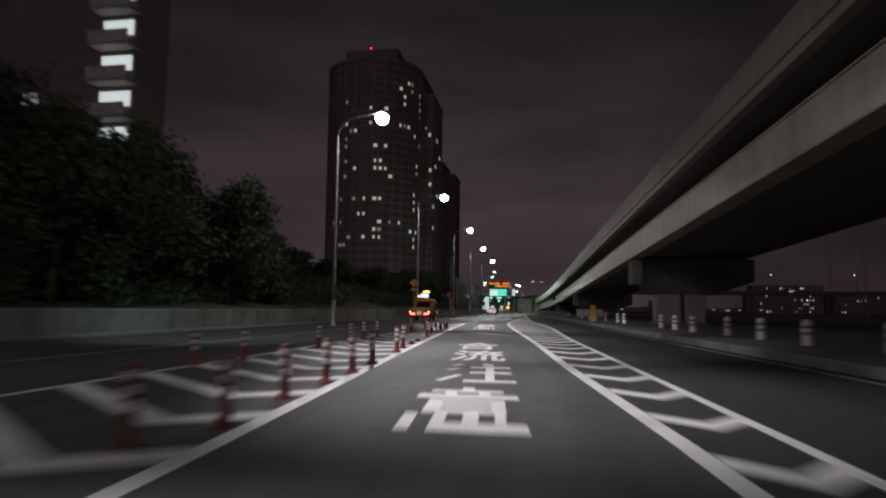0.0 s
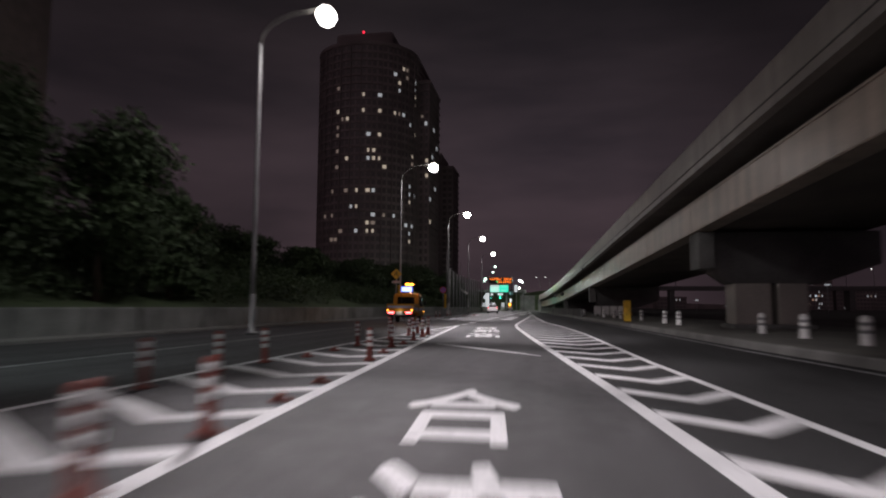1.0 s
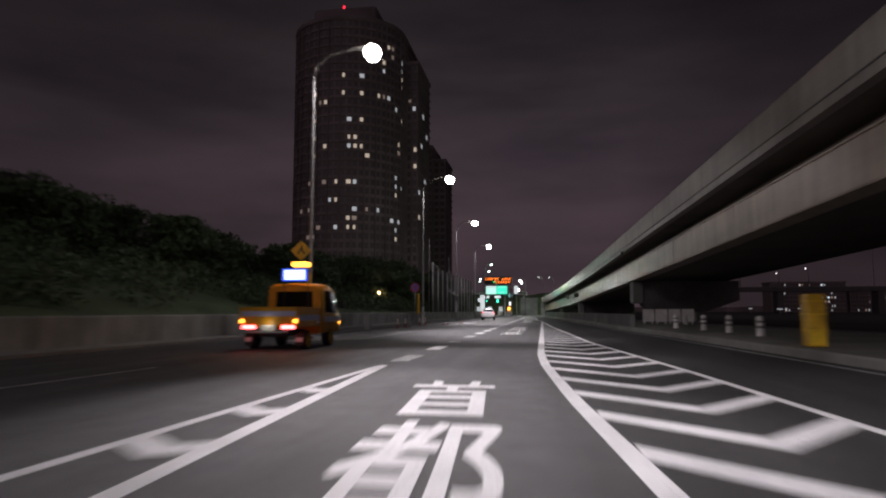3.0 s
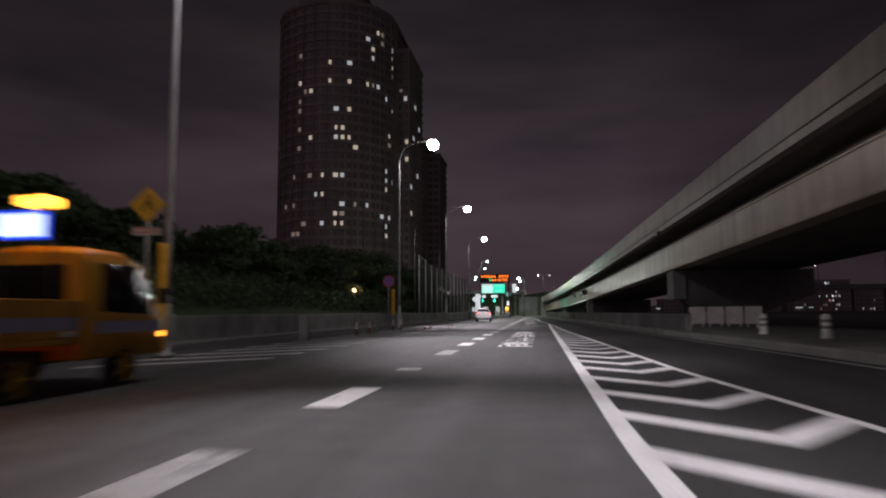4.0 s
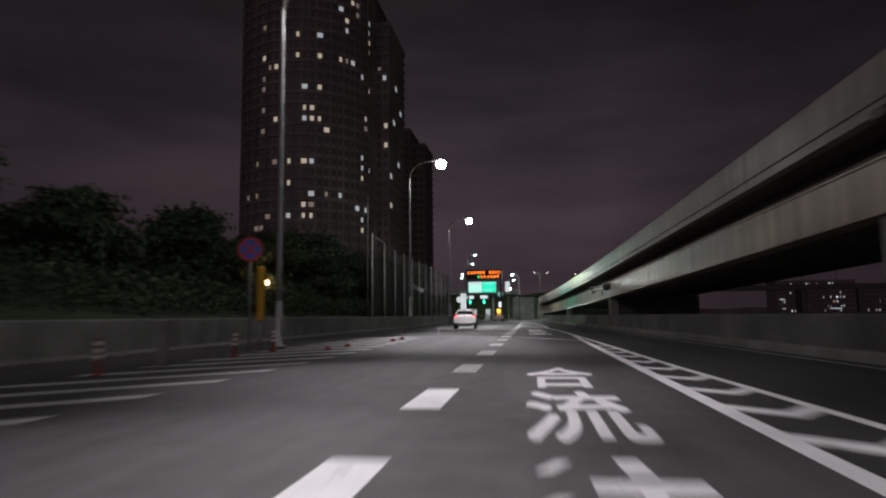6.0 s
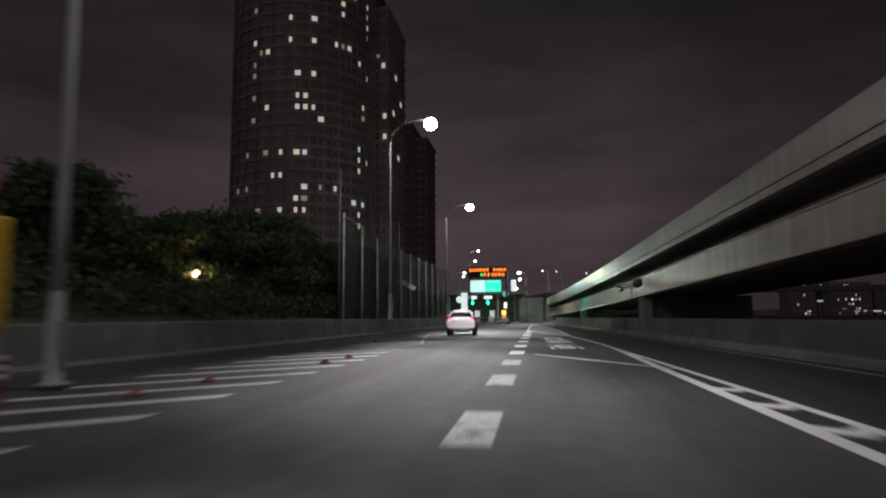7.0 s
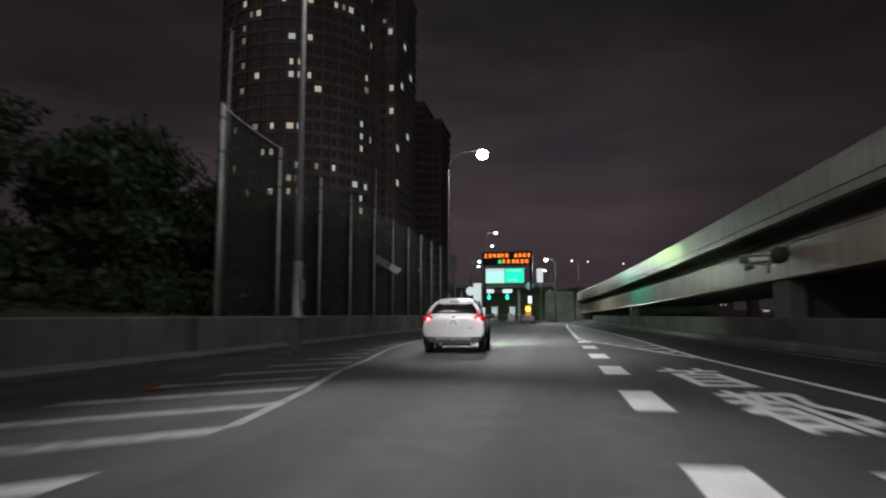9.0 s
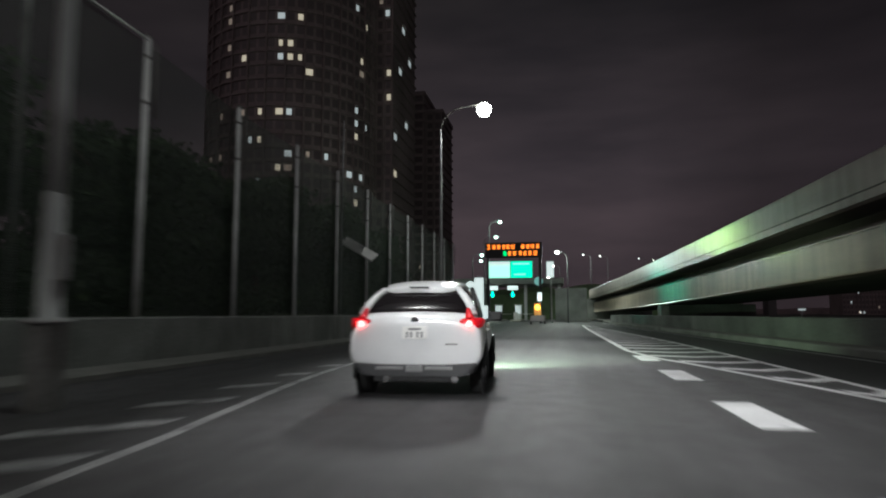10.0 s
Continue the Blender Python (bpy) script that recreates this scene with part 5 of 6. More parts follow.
M_ROUND = glow("pale_teal_sign", (0.30, 0.62, 0.60), 0.35)
gate = thing("toll_gantry", "steel gantry with amber message board and backlit green sign", "gantry")
for x in (-15.2, -9.3):
    bm = bmesh.new()
    box(bm, x - 0.16, x + 0.16, TY + 0.2, TY + 0.6, 0, 9.1, 0.03)
    part("leg", bm, M_BLACK, gate)
bm = bmesh.new()
for z in (7.5, 8.8):
    box(bm, -15.2, -9.3, TY + 0.32, TY + 0.5, z, z + 0.22)
part("beam", bm, M_BLACK, gate)
bm = bmesh.new()
box(bm, -15.5, -9.05, TY - 0.1, TY + 0.3, 7.45, 9.2, 0.03)
board = part("message_board", bm, M_BLACK, gate, "black board with amber characters")
rng = random.Random(3)
cell = 0.56


def led_glyph(x, z, h, material, strokes=None):
    """A lit character as thin bars; strokes: (across, up, width, height) in parts of the cell."""
    w = h * 0.86
    if strokes is None:
        strokes = []
        for k in range(3):
            ins = rng.uniform(0, 0.3)
            strokes.append((ins * (k != 1), 0.04 + 0.40 * k, 1.0 - ins * (1 + (k != 1)) * 0.7, 0.09))
        for xx in rng.sample((0.08, 0.42, 0.78), 2):
            strokes.append((xx, 0.0, 0.10, 1.0))
    bm = bmesh.new()
    for i, (a, b, c, d) in enumerate(strokes):
        y = TY - 0.11 - 0.001 * i
        quad(bm, (x + a * w, y, z + b * h), (x + (a + c) * w, y, z + b * h), (x + (a + c) * w, y, z + (b + d) * h), (x + a * w, y, z + (b + d) * h))
    part("led_glyph", bm, material, board)


for i in range(11):
    if i != 6:
        led_glyph(-15.25 + i * 0.55, 8.48, 0.46, M_LED_ORANGE, ((0.08, 0.86, 0.84, 0.12), (0.44, 0.1, 0.12, 0.78), (0.0, 0.0, 1.0, 0.12)) if i == 0 else None)
for i in range(7):
    led_glyph(-13.45 + i * 0.58, 7.72, 0.46, M_LED_GREEN if i == 0 else M_LED_ORANGE)
bm = bmesh.new()
box(bm, -15.15, -10.1, TY - 0.05, TY + 0.2, 5.1, 7.1, 0.02)
panel = part("green_sign", bm, M_DARK_STEEL, gate)
for xa, xb, mt in ((-15.08, -12.68, M_SIGN_PALE), (-12.6, -10.18, M_SIGN_GREEN)):
    bm = bmesh.new()
    quad(bm, (xa, TY - 0.055, 5.17), (xb, TY - 0.055, 5.17), (xb, TY - 0.055, 7.03), (xa, TY - 0.055, 7.03))
    half = part("sign_face", bm, mt, panel)
bm = bmesh.new()
for xa, xb, z in ((-14.8, -13.5, 6.2), (-14.8, -13.0, 5.6), (-12.3, -10.5, 6.75), (-12.2, -10.9, 5.55)):
    quad(bm, (xa, TY - 0.06, z - 0.05), (xb, TY - 0.06, z - 0.05), (xb, TY - 0.06, z + 0.05), (xa, TY - 0.06, z + 0.05))
part("writing_bars", bm, M_SIGN_PALE, panel)
bm = bmesh.new()
quad(bm, (-15.06, TY - 0.06, 6.62), (-12.72, TY - 0.06, 6.62), (-12.72, TY - 0.06, 7.0), (-15.06, TY - 0.06, 7.0))
part("header_band", bm, M_SIGN_WHITE, panel, "white lit band along the top")

# canopy, lanes and islands behind the gantry
GY = 209.0
canopy = thing("toll_canopy", "dark toll plaza canopy over the lanes", "toll gate")
bm = bmesh.new()
box(bm, -24, -6.5, GY, GY + 12, 5.6, 6.5, 0.05)
part("roof", bm, M_DARK_STEEL, canopy)
for x in (-22.5, -18.9, -12.4, -7.2):
    bm = bmesh.new()
    box(bm, x - 0.22, x + 0.22, GY + 3, GY + 3.5, 0, 5.6, 0.03)
    part("column", bm, M_GALV, canopy)
for x in (-17.25, -14.18):
    bm = bmesh.new()
    box(bm, x - 0.8, x + 0.8, GY - 0.12, GY, 4.72, 5.35, 0.02)
    part("lane_sign", bm, M_SIGN_WHITE, canopy, "small lit lane sign")
    bm = bmesh.new()
    box(bm, x - 0.45, x + 0.45, GY - 0.3, GY - 0.05, 3.5, 4.55, 0.04)
    sg = part("lane_signal", bm, M_BLACK, canopy)
    bm = bmesh.new()
    y = GY - 0.31
    quad(bm, (x - 0.11, y, 3.98), (x + 0.11, y, 3.98), (x + 0.11, y, 4.48), (x - 0.11, y, 4.48))
    bm.faces.new([bm.verts.new(v) for v in ((x - 0.33, y, 4.0), (x, y, 3.58), (x + 0.33, y, 4.0))])
    part("green_arrow", bm, M_ARROW, sg, "glowing green arrow")
for x in (-19.6, -16.55, -13.5):
    isl = thing("toll_island", "toll booth on a raised concrete island", "toll booth", pose(x, GY + 2, 0), "toll booths")
    bm = bmesh.new()
    box(bm, -0.75, 0.75, -7, 7, 0, 0.22, 0.05)
    part("island", bm, M_CONCRETE, isl)
    bm = bmesh.new()
    box(bm, -0.42, 0.42, -1.2, 1.4, 0.22, 1.15, 0.03)
    part("booth_base", bm, M_WHITE, isl)
    bm = bmesh.new()
    box(bm, -0.40, 0.40, -1.18, 1.38, 1.15, 2.3, 0.02)
    part("booth_glazing", bm, M_LIT2, isl, "lit booth windows")
    bm = bmesh.new()
    box(bm, -0.52, 0.52, -1.4, 1.6, 2.3, 2.5, 0.03)
    part("booth_roof", bm, M_WHITE, isl)
    bm = bmesh.new()
    box(bm, -0.3, 0.3, -6.6, -6.2, 0.22, 1.35, 0.05)
    part("ticket_pillar", bm, M_WHITE, isl, "white machine pillar")
    bm = bmesh.new()
    tube(bm, (0.32, -6.0, 1.05), (2.45, -6.0, 1.05), 0.035, 0.03, 8)
    part("lane_bar", bm, M_PANEL, isl, "closed white lane bar")
# the pale backlit board and the round sign at the entrance
wb = thing("entrance_board", "tall white backlit board beside the toll lanes", "sign board", pose(-15.0, 174, 0))
bm = bmesh.new()
box(bm, -0.44, 0.44, -0.12, 0.12, 1.15, 4.65, 0.03)
part("face", bm, M_SIGN_WHITE, wb)
bm = bmesh.new()
box(bm, 0.0, 0.85, -0.14, 0.10, 0.5, 1.9, 0.03)
part("lower_face", bm, M_SIGN_WHITE, wb)
for x in (-0.36, 0.36):
    bm = bmesh.new()
    tube(bm, (x, 0.0, 0), (x, 0.0, 1.3), 0.06, 0.06, 8)
    part("leg", bm, M_GALV, wb)
rs = thing("round_sign", "round white sign on a slim post", "road sign", pose(-14.86, 167, 0))
bm = bmesh.new()
tube(bm, (0, 0, 0), (0, 0, 3.9), 0.04, 0.04, 8)
part("post", bm, M_GALV, rs)
bm = bmesh.new()
disc(bm, 0.45, -0.06, 3.5)
part("disc", bm, M_SIGN_WHITE, rs)
ws = thing("side_board", "square pale sign hanging over the verge", "sign board", pose(-8.2, 186, 0))
bm = bmesh.new()
tube(bm, (0.1, 0.1, 0), (0.1, 0.1, 7.2), 0.09, 0.07, 10)
part("post", bm, M_GALV, ws)
bm = bmesh.new()
box(bm, -0.40, 0.40, -0.05, 0.02, 5.3, 7.1, 0.02)
part("face", bm, M_SIGN_WHITE, ws)
bm = bmesh.new()
disc(bm, 0.5, -0.08, 4.84)
d2 = part("round_face", bm, M_ROUND, ws)
d2.matrix_basis = pose(-1.35, 0, 0)

# amber arrow trailer before the gate
tr = thing("arrow_trailer", "yellow works trailer with a glowing amber lamp", "trailer", pose(-9.45, 178, 0))
bm = bmesh.new()
box(bm, -0.75, 0.75, -0.5, 0.9, 0.35, 0.95, 0.05)
part("body", bm, M_DARK_STEEL, tr)
bm = bmesh.new()
box(bm, -0.35, 0.35, -0.1, 0.1, 0.95, 2.2, 0.03)
part("lamp_post", bm, M_YELLOW, tr)
bm = bmesh.new()
lathe(bm, [(0.05, -0.12), (0.27, -0.1), (0.27, 0.02), (0.1, 0.06)], 18, pose(0, -0.16, 1.75, 90, 0, 0))
part("amber_lamp", bm, M_BEACON, tr)
for x in (-0.7, 0.7):
    bm = bmesh.new()
    tube(bm, (x - 0.09, 0.2, 0.32), (x + 0.09, 0.2, 0.32), 0.32, 0.32, 16)
    part("wheel", bm, M_TYRE, tr)
bm = bmesh.new()
box(bm, 0.02, 0.46, -0.14, -0.07, 2.4, 3.28, 0.02)
part("sign_face", bm, M_SIGN_WHITE, tr)
bm = bmesh.new()
tube(bm, (0.24, -0.04, 0.4), (0.24, -0.04, 2.5), 0.03, 0.03, 8)
part("sign_post", bm, M_GALV, tr)

# far street lamps around the plaza
for x, y, z, d, mt in ((-15.7, 190, 12.5, 1.4, M_LAMP_GREEN), (-16.9, 195, 11.2, 1.6, M_LAMP_GREEN), (-19.8, 205, 9.8, 1.4, M_LAMP_GREEN), (-20.8, 212, 9.5, 1.4, M_LAMP_GREEN),
                       (-6.2, 190, 8.6, -1.2, M_LAMP), (-7.0, 226, 9.6, -1.2, M_LAMP), (-7.9, 229, 7.6, -1.2, M_LAMP), (-8.9, 232, 6.6, -1.0, M_LAMP), (-1.9, 220, 10.9, -1.2, M_LAMP_FAR), (1.1, 224, 11.0, -1.2, M_LAMP_FAR), (1.4, 226, 5.5, -1.2, M_LAMP_FAR),
                       (-5.2, 214, 4.6, -1.0, M_LAMP_FAR), (8.0, 228, 10.8, -1.2, M_LAMP_FAR), (11.0, 232, 10.8, -1.2, M_LAMP_FAR)):
    ob = thing("plaza_lamp", "slim street lamp near the toll plaza", "street lamp", pose(x, y, 0), "lamps of the toll plaza")
    bm = bmesh.new()
    pipe(bm, [(0, 0, 0), (0, 0, z * 0.6), (0, 0, z - 0.5), (d * 0.3, 0, z), (d, 0, z + 0.1)], [0.07, 0.055, 0.042, 0.034, 0.03], 8)
    part("pole", bm, M_BLACK, ob)
    bm = bmesh.new()
    k = 0.32 if mt is M_LAMP_FAR else 0.66
    lathe(bm, [(0.08 * k, -0.26 * k), (0.26 * k, -0.18 * k), (0.30 * k, -0.02), (0.22 * k, 0.08)], 14, pose(d, 0, z))
    part("diffuser", bm, mt, ob, "glowing lamp bowl")
for x, y, z, watts, tint in ((-14.3, 189, 12.0, 900.0, (0.75, 1.0, 0.86)), (-7.4, 189, 8.1, 1900.0, (0.95, 1.0, 0.93)), (-18.4, 204.5, 9.3, 300.0, (0.75, 1.0, 0.86)),
                             (-4.8, 219, 9.7, 2900.0, (0.95, 1.0, 0.93))):
    ld = bpy.data.lights.new("plaza_light", "POINT")
    ld.energy, ld.color, ld.shadow_soft_size = watts, tint, 0.3
    new("plaza_light", ld).matrix_basis = pose(x, y, z)
# added spots near sign and mercury lamp colour patches of the viaduct's face
for eye, aim, watts, tint, wide in (((-12.4, 183.7, 6.1), (1.6, 167.0, 2.8), 5000.0, (0.0, 1.0, 0.62), 20), ((-15.3, 194.8, 10.7), (1.7, 152.5, 5.4), 9000.0, (0.62, 1.0, 0.30), 7)):
    ld = bpy.data.lights.new("sign_light", "SPOT")
    ld.energy, ld.color, ld.spot_size, ld.spot_blend, ld.shadow_soft_size = watts, tint, radians(wide), 1.0, 0.1
    new("sign_light", ld).matrix_basis = look(eye, aim)
# dark bank that closes the view behind the plaza
bm = bmesh.new()
prev = None
for i, x in enumerate(steps(-60, 26, 43)):
    h = 6.6 + 1.2 * noise.noise(Vector((x * 0.15, 1.7, 0.0))) - 0.04 * max(0.0, x)
    cur = [bm.verts.new(p) for p in ((x, 236, -0.06), (x, 241, h * 0.8), (x, 245, h), (x, 260, -0.06))]
    if prev:
        for j in range(3):
            bm.faces.new((prev[j], cur[j], cur[j + 1], prev[j + 1]))
    prev = cur
tagged(part("embankment", bm, M_GRASS), "dark grassy embankment behind the toll plaza", "bank", kind="structure")
# retaining wall beside the exit of the plaza
bm = bmesh.new()
box(bm, -7.8, -3.4, 203, 203.4, 0, 4.7, 0.03)
tagged(part("plaza_wall", bm, M_BARRIER), "grey-green concrete wall closing the plaza", "wall", kind="structure")

# small grey blocks on the shoulder, standing in for pilasters of the wall
for x, y, w, h in ((-12.25, 72.8, 0.18, 1.0), (-12.0, 83.7, 0.09, 0.95)):
    ob = thing("utility_cabinet", "narrow grey block standing on the shoulder in place of a wall pilaster", "cabinet", pose(x, y, 0.0), "cabinets on the shoulder")
    bm = bmesh.new()
    box(bm, -w, w, -w, w, 0.05, h, 0.015)
    part("body", bm, M_GREY, ob)
    bm = bmesh.new()
    box(bm, -w - 0.02, w + 0.02, -w - 0.02, w + 0.02, h, h + 0.04, 0.01)
    part("lid", bm, M_GREY, ob)
    bm = bmesh.new()
    box(bm, -w - 0.01, w + 0.01, -w - 0.01, w + 0.01, 0.0, 0.05)
    part("plinth", bm, M_CONCRETE_WALL, ob)

# a lit lantern behind the bank
hut = thing("warm_lantern", "warm garden lantern on a post among the trees", "lantern", pose(-21.96, 112.1, 1.6))
bm = bmesh.new()
tube(bm, (0, 0, 0), (0, 0, 1.7), 0.05, 0.04, 8)
part("post", bm, M_BLACK, hut)
bm = bmesh.new()
lathe(bm, [(0.08, 1.7), (0.17, 1.75), (0.17, 1.98), (0.06, 2.05)], 14)
part("globe", bm, M_WARM, hut)
ld = bpy.data.lights.new("lantern_light", "POINT")
ld.energy, ld.color, ld.shadow_soft_size = 42.0, (1.0, 0.56, 0.26), 0.2
new("lantern_light", ld).matrix_basis = pose(-21.7, 111.8, 3.55)
aw = thing("tilted_panel", "small pale tilted panel fixed to a net post", "panel", pose(-16.9, 141.65, 4.30, 42, 30, 0))
bm = bmesh.new()
box(bm, -0.95, 0.95, -0.30, 0.30, -0.05, 0.05, 0.02)
part("face", bm, M_PANEL, aw)
bm = bmesh.new()
tube(bm, (0.0, 0.0, 0.0), (0.32, 0.0, 0.38), 0.03, 0.03, 8)
part("bracket", bm, M_GALV, aw)

# ---- the far side of the water ----
far = thing("far_bridge", "distant dark elevated road with lamps", "bridge")
bm = bmesh.new()
box(bm, 40, 420, 330, 338, 9.5, 11.5)
part("deck", bm, M_DARK_STEEL, far)
for x in range(60, 420, 40):
    bm = bmesh.new()
    box(bm, x - 1.2, x + 1.2, 331, 337, -0.1, 9.5)
    part("column", bm, M_DARK_STEEL, far)
for i, x in enumerate((62, 84, 100, 112, 138, 150, 176, 205, 216, 250)):
    h = (6.0, 9.0, 6.0, 8.0, 22.0, 8.0, 9.0, 6.5, 8.0, 8.0)[i]
    bm = bmesh.new()
    pipe(bm, [(x, 332, 11.5), (x, 332, 11.5 + h), (x - 0.8, 332, 11.8 + h)], [0.16, 0.12, 0.10], 6)
    pl = part("lamp_post", bm, M_GALV, far)
    if i != 4:
        bm = bmesh.new()
        lathe(bm, [(0.12, -0.25), (0.28, -0.08), (0.12, 0.1)], 10, pose(x - 1.0, 332, 11.6 + h))
        part("lamp_head", bm, M_LAMP_FAR, pl)
random.seed(21)
for x0, x1, y, fl, bays, lit in ((172, 225, 560, 7, 24, 0.13), (232, 262, 570, 5, 12, 0.10), (272, 320, 600, 6, 16, 0.08), (95, 120, 590, 3, 8, 0.03),
                                 (330, 380, 610, 7, 16, 0.08)):
    facade_building("far_building", "distant dark waterfront block with lit windows", x0, x1, y, y + 20, fl, 3.2, bays, random, lit, 0.0, 0.6)
for x, y, z, w in ((58, 210, 1.6, 1.4), (66, 260, 1.9, 1.0), (96, 300, 2.0, 1.6), (70, 240, 1.8, 0.6), (40, 190, 3.2, 0.8), (50, 134, 5.4, 0.9), (25, 205, 1.6, 0.9)):
    ob = thing("floodlight", "small bright floodlight far across the yard", "floodlight", pose(x, y, 0), "yard lights")
    bm = bmesh.new()
    tube(bm, (0, 0.1, -0.05), (0, 0.1, z), 0.05, 0.05, 8)
    part("post", bm, M_GALV, ob)
    bm = bmesh.new()
    box(bm, -w / 2, w / 2, -0.05, 0.05, z - 0.12, z + 0.12, 0.02)
    part("lamp", bm, M_LIT2, ob)
mast = thing("light_mast", "tall slim mast beyond the viaduct", "mast", pose(40, 82, 0))
bm = bmesh.new()
pipe(bm, [(0, 0, -0.06), (0, 0, 6), (0, 0, 12.2)], [0.12, 0.09, 0.06], 8)
part("pole", bm, M_GALV, mast)
bm = bmesh.new()
verts = []
for i, x in enumerate(steps(-900, 900, 90)):
    h = 5 + 5 * abs(noise.noise(Vector((x * 0.01, 3.1, 0)))) + 3 * abs(noise.noise(Vector((x * 0.05, 7.7, 0))))
    verts.append((bm.verts.new((x, 900 - abs(x) * 0.3, -0.1)), bm.verts.new((x, 900 - abs(x) * 0.3, h))))
for (a, b), (c, d) in zip(verts, verts[1:]):
    bm.faces.new((a, c, d, b))
tagged(part("backdrop", bm, M_TOWER_DARK), "dark skyline on the horizon", "backdrop", kind="structure")


# ---- red and white marker posts ----
def marker_post(ob):
    bm = bmesh.new()
    lathe(bm, [(0.125, 0.0), (0.125, 0.02), (0.075, 0.05), (0.058, 0.12), (0.058, 0.66), (0.05, 0.69), (0.03, 0.70)], 14)
    part("body", bm, M_RED_RUBBER, ob)
    for z in (0.30, 0.43, 0.56):
        bm = bmesh.new()
        lathe(bm, [(0.058, z), (0.0615, z + 0.004), (0.0615, z + 0.076), (0.058, z + 0.08)], 14)
        part("band", bm, M_REFLECT, ob, "white reflective band")


first = None
POSTS = [(-2.05, 1.95), (-1.75, 3.0), (-1.98, 5.0), (-2.03, 6.7), (-2.1, 8.3), (-2.25, 10.2), (-2.6, 13.9), (-2.87, 15.8), (-3.59, 23.6), (-4.2, 28.0),
         (-4.36, 31.8), (-4.56, 34.4), (-4.75, 36.45), (-5.13, 38.65),
         (-5.6, 9.0), (-5.3, 10.5), (-5.3, 15.2), (-5.35, 18.5), (-5.6, 20.95), (-5.53, 22.7), (-5.28, 28.3), (-5.35, 32.4), (-5.22, 34.95), (-5.28, 37.0),
         (-11.8, 78.75), (-11.8, 81.3), (-11.8, 86.7), (-11.85, 89.4)]
for i, (x, y) in enumerate(POSTS):
    m = pose(x, y, 0.002, (i * 37 % 7 - 3) * 0.5, (i * 53 % 7 - 3) * 0.5, i * 31)
    if first is None:
        first = thing("marker_post", "flexible red marker post with white reflective bands", "marker post", m, "marker posts")
        marker_post(first)
    else:
        copy_thing(first, m)


# bases whose posts have been knocked off
first = None
for i, (x, y) in enumerate(((-3.04, 17.8), (-3.22, 19.65), (-3.86, 25.8), (-4.19, 29.5), (-5.2, 24.2), (-5.26, 26.2), (-5.47, 30.1), (-10.4, 90.3), (-10.37, 92.4), (-9.73, 96.9), (-9.77, 99.0), (-12.0, 110.6))):
    m = pose(x, y, 0.002, 0, 0, i * 57)
    if first is None:
        first = thing("post_base", "scuffed red base of a missing marker post", "post base", m, "broken post bases")
        bm = bmesh.new()
        lathe(bm, [(0.135, 0.0), (0.13, 0.025), (0.085, 0.05), (0.062, 0.055)], 14)
        part("flange", bm, M_RED_RUBBER, first)
        bm = bmesh.new()
        lathe(bm, [(0.06, 0.05), (0.058, 0.10), (0.045, 0.085), (0.04, 0.056)], 14, pose(0, 0, 0, 3, 4, 0))
        part("torn_collar", bm, M_RED_RUBBER, first)
    else:
        copy_thing(first, m)


# ---- vehicles ----
def loft(bm, rings, cap=True):
    vs = [[bm.verts.new(p) for p in r] for r in rings]
    n = len(vs[0])
    for a, b in zip(vs, vs[1:]):
        for i in range(n):
            f = bm.faces.new((a[i], a[(i + 1) % n], b[(i + 1) % n], b[i]))
            f.smooth = True
    if cap:
        bm.faces.new(vs[0][::-1])
        bm.faces.new(vs[-1])
    bmesh.ops.recalc_face_normals(bm, faces=bm.faces)


def mirror_ring(half, y):
    """half: (x, z) from the bottom middle to the top middle."""
    return [(x, y, z) for x, z in half] + [(-x, y, z) for x, z in half[::-1] if x > 1e-6]


def smooth_it(ob, levels):
    md = ob.modifiers.new("smooth", "SUBSURF")
    md.levels = md.render_levels = levels
    return ob


def wheel(parent, x, y, r, width, rim_material, side, k=0.62):
    w = new("wheel")
    w.parent = parent
    bm = bmesh.new()
    m = pose(x, y, r, 0, 90 * side, 0)
    lathe(bm, [(r * k, -width / 2), (r * 0.93, -width / 2), (r, -width / 2 + 0.03), (r, width / 2 - 0.03), (r * 0.93, width / 2), (r * (k + 0.04), width / 2),
               (r * k, width / 2 - 0.03)], 28, m)
    part("tyre", bm, M_TYRE, w)
    bm = bmesh.new()
    lathe(bm, [(r * k, -0.02), (r * (k + 0.04), width / 2 - 0.02), (r * (k - 0.02), width / 2 - 0.01), (r * (k - 0.07), width / 2 - 0.05), (r * 0.18, width / 2 - 0.03),
               (r * 0.14, width / 2)], 28, m)
    part("rim", bm, rim_material, w)
    bm = bmesh.new()
    for j in range(5):
        box(bm, -0.025, 0.025, r * 0.12, r * (k - 0.02), width / 2 - 0.035, width / 2 - 0.008, 0.004, m @ pose(0, 0, 0, 0, 0, 72 * j))
    part("spokes", bm, rim_material, w)
    return w


car = thing("car", "white compact crossover car with glowing red tail lamps", "car", pose(-9.1, 119.95, 0.0, 0, 0, 3.5))
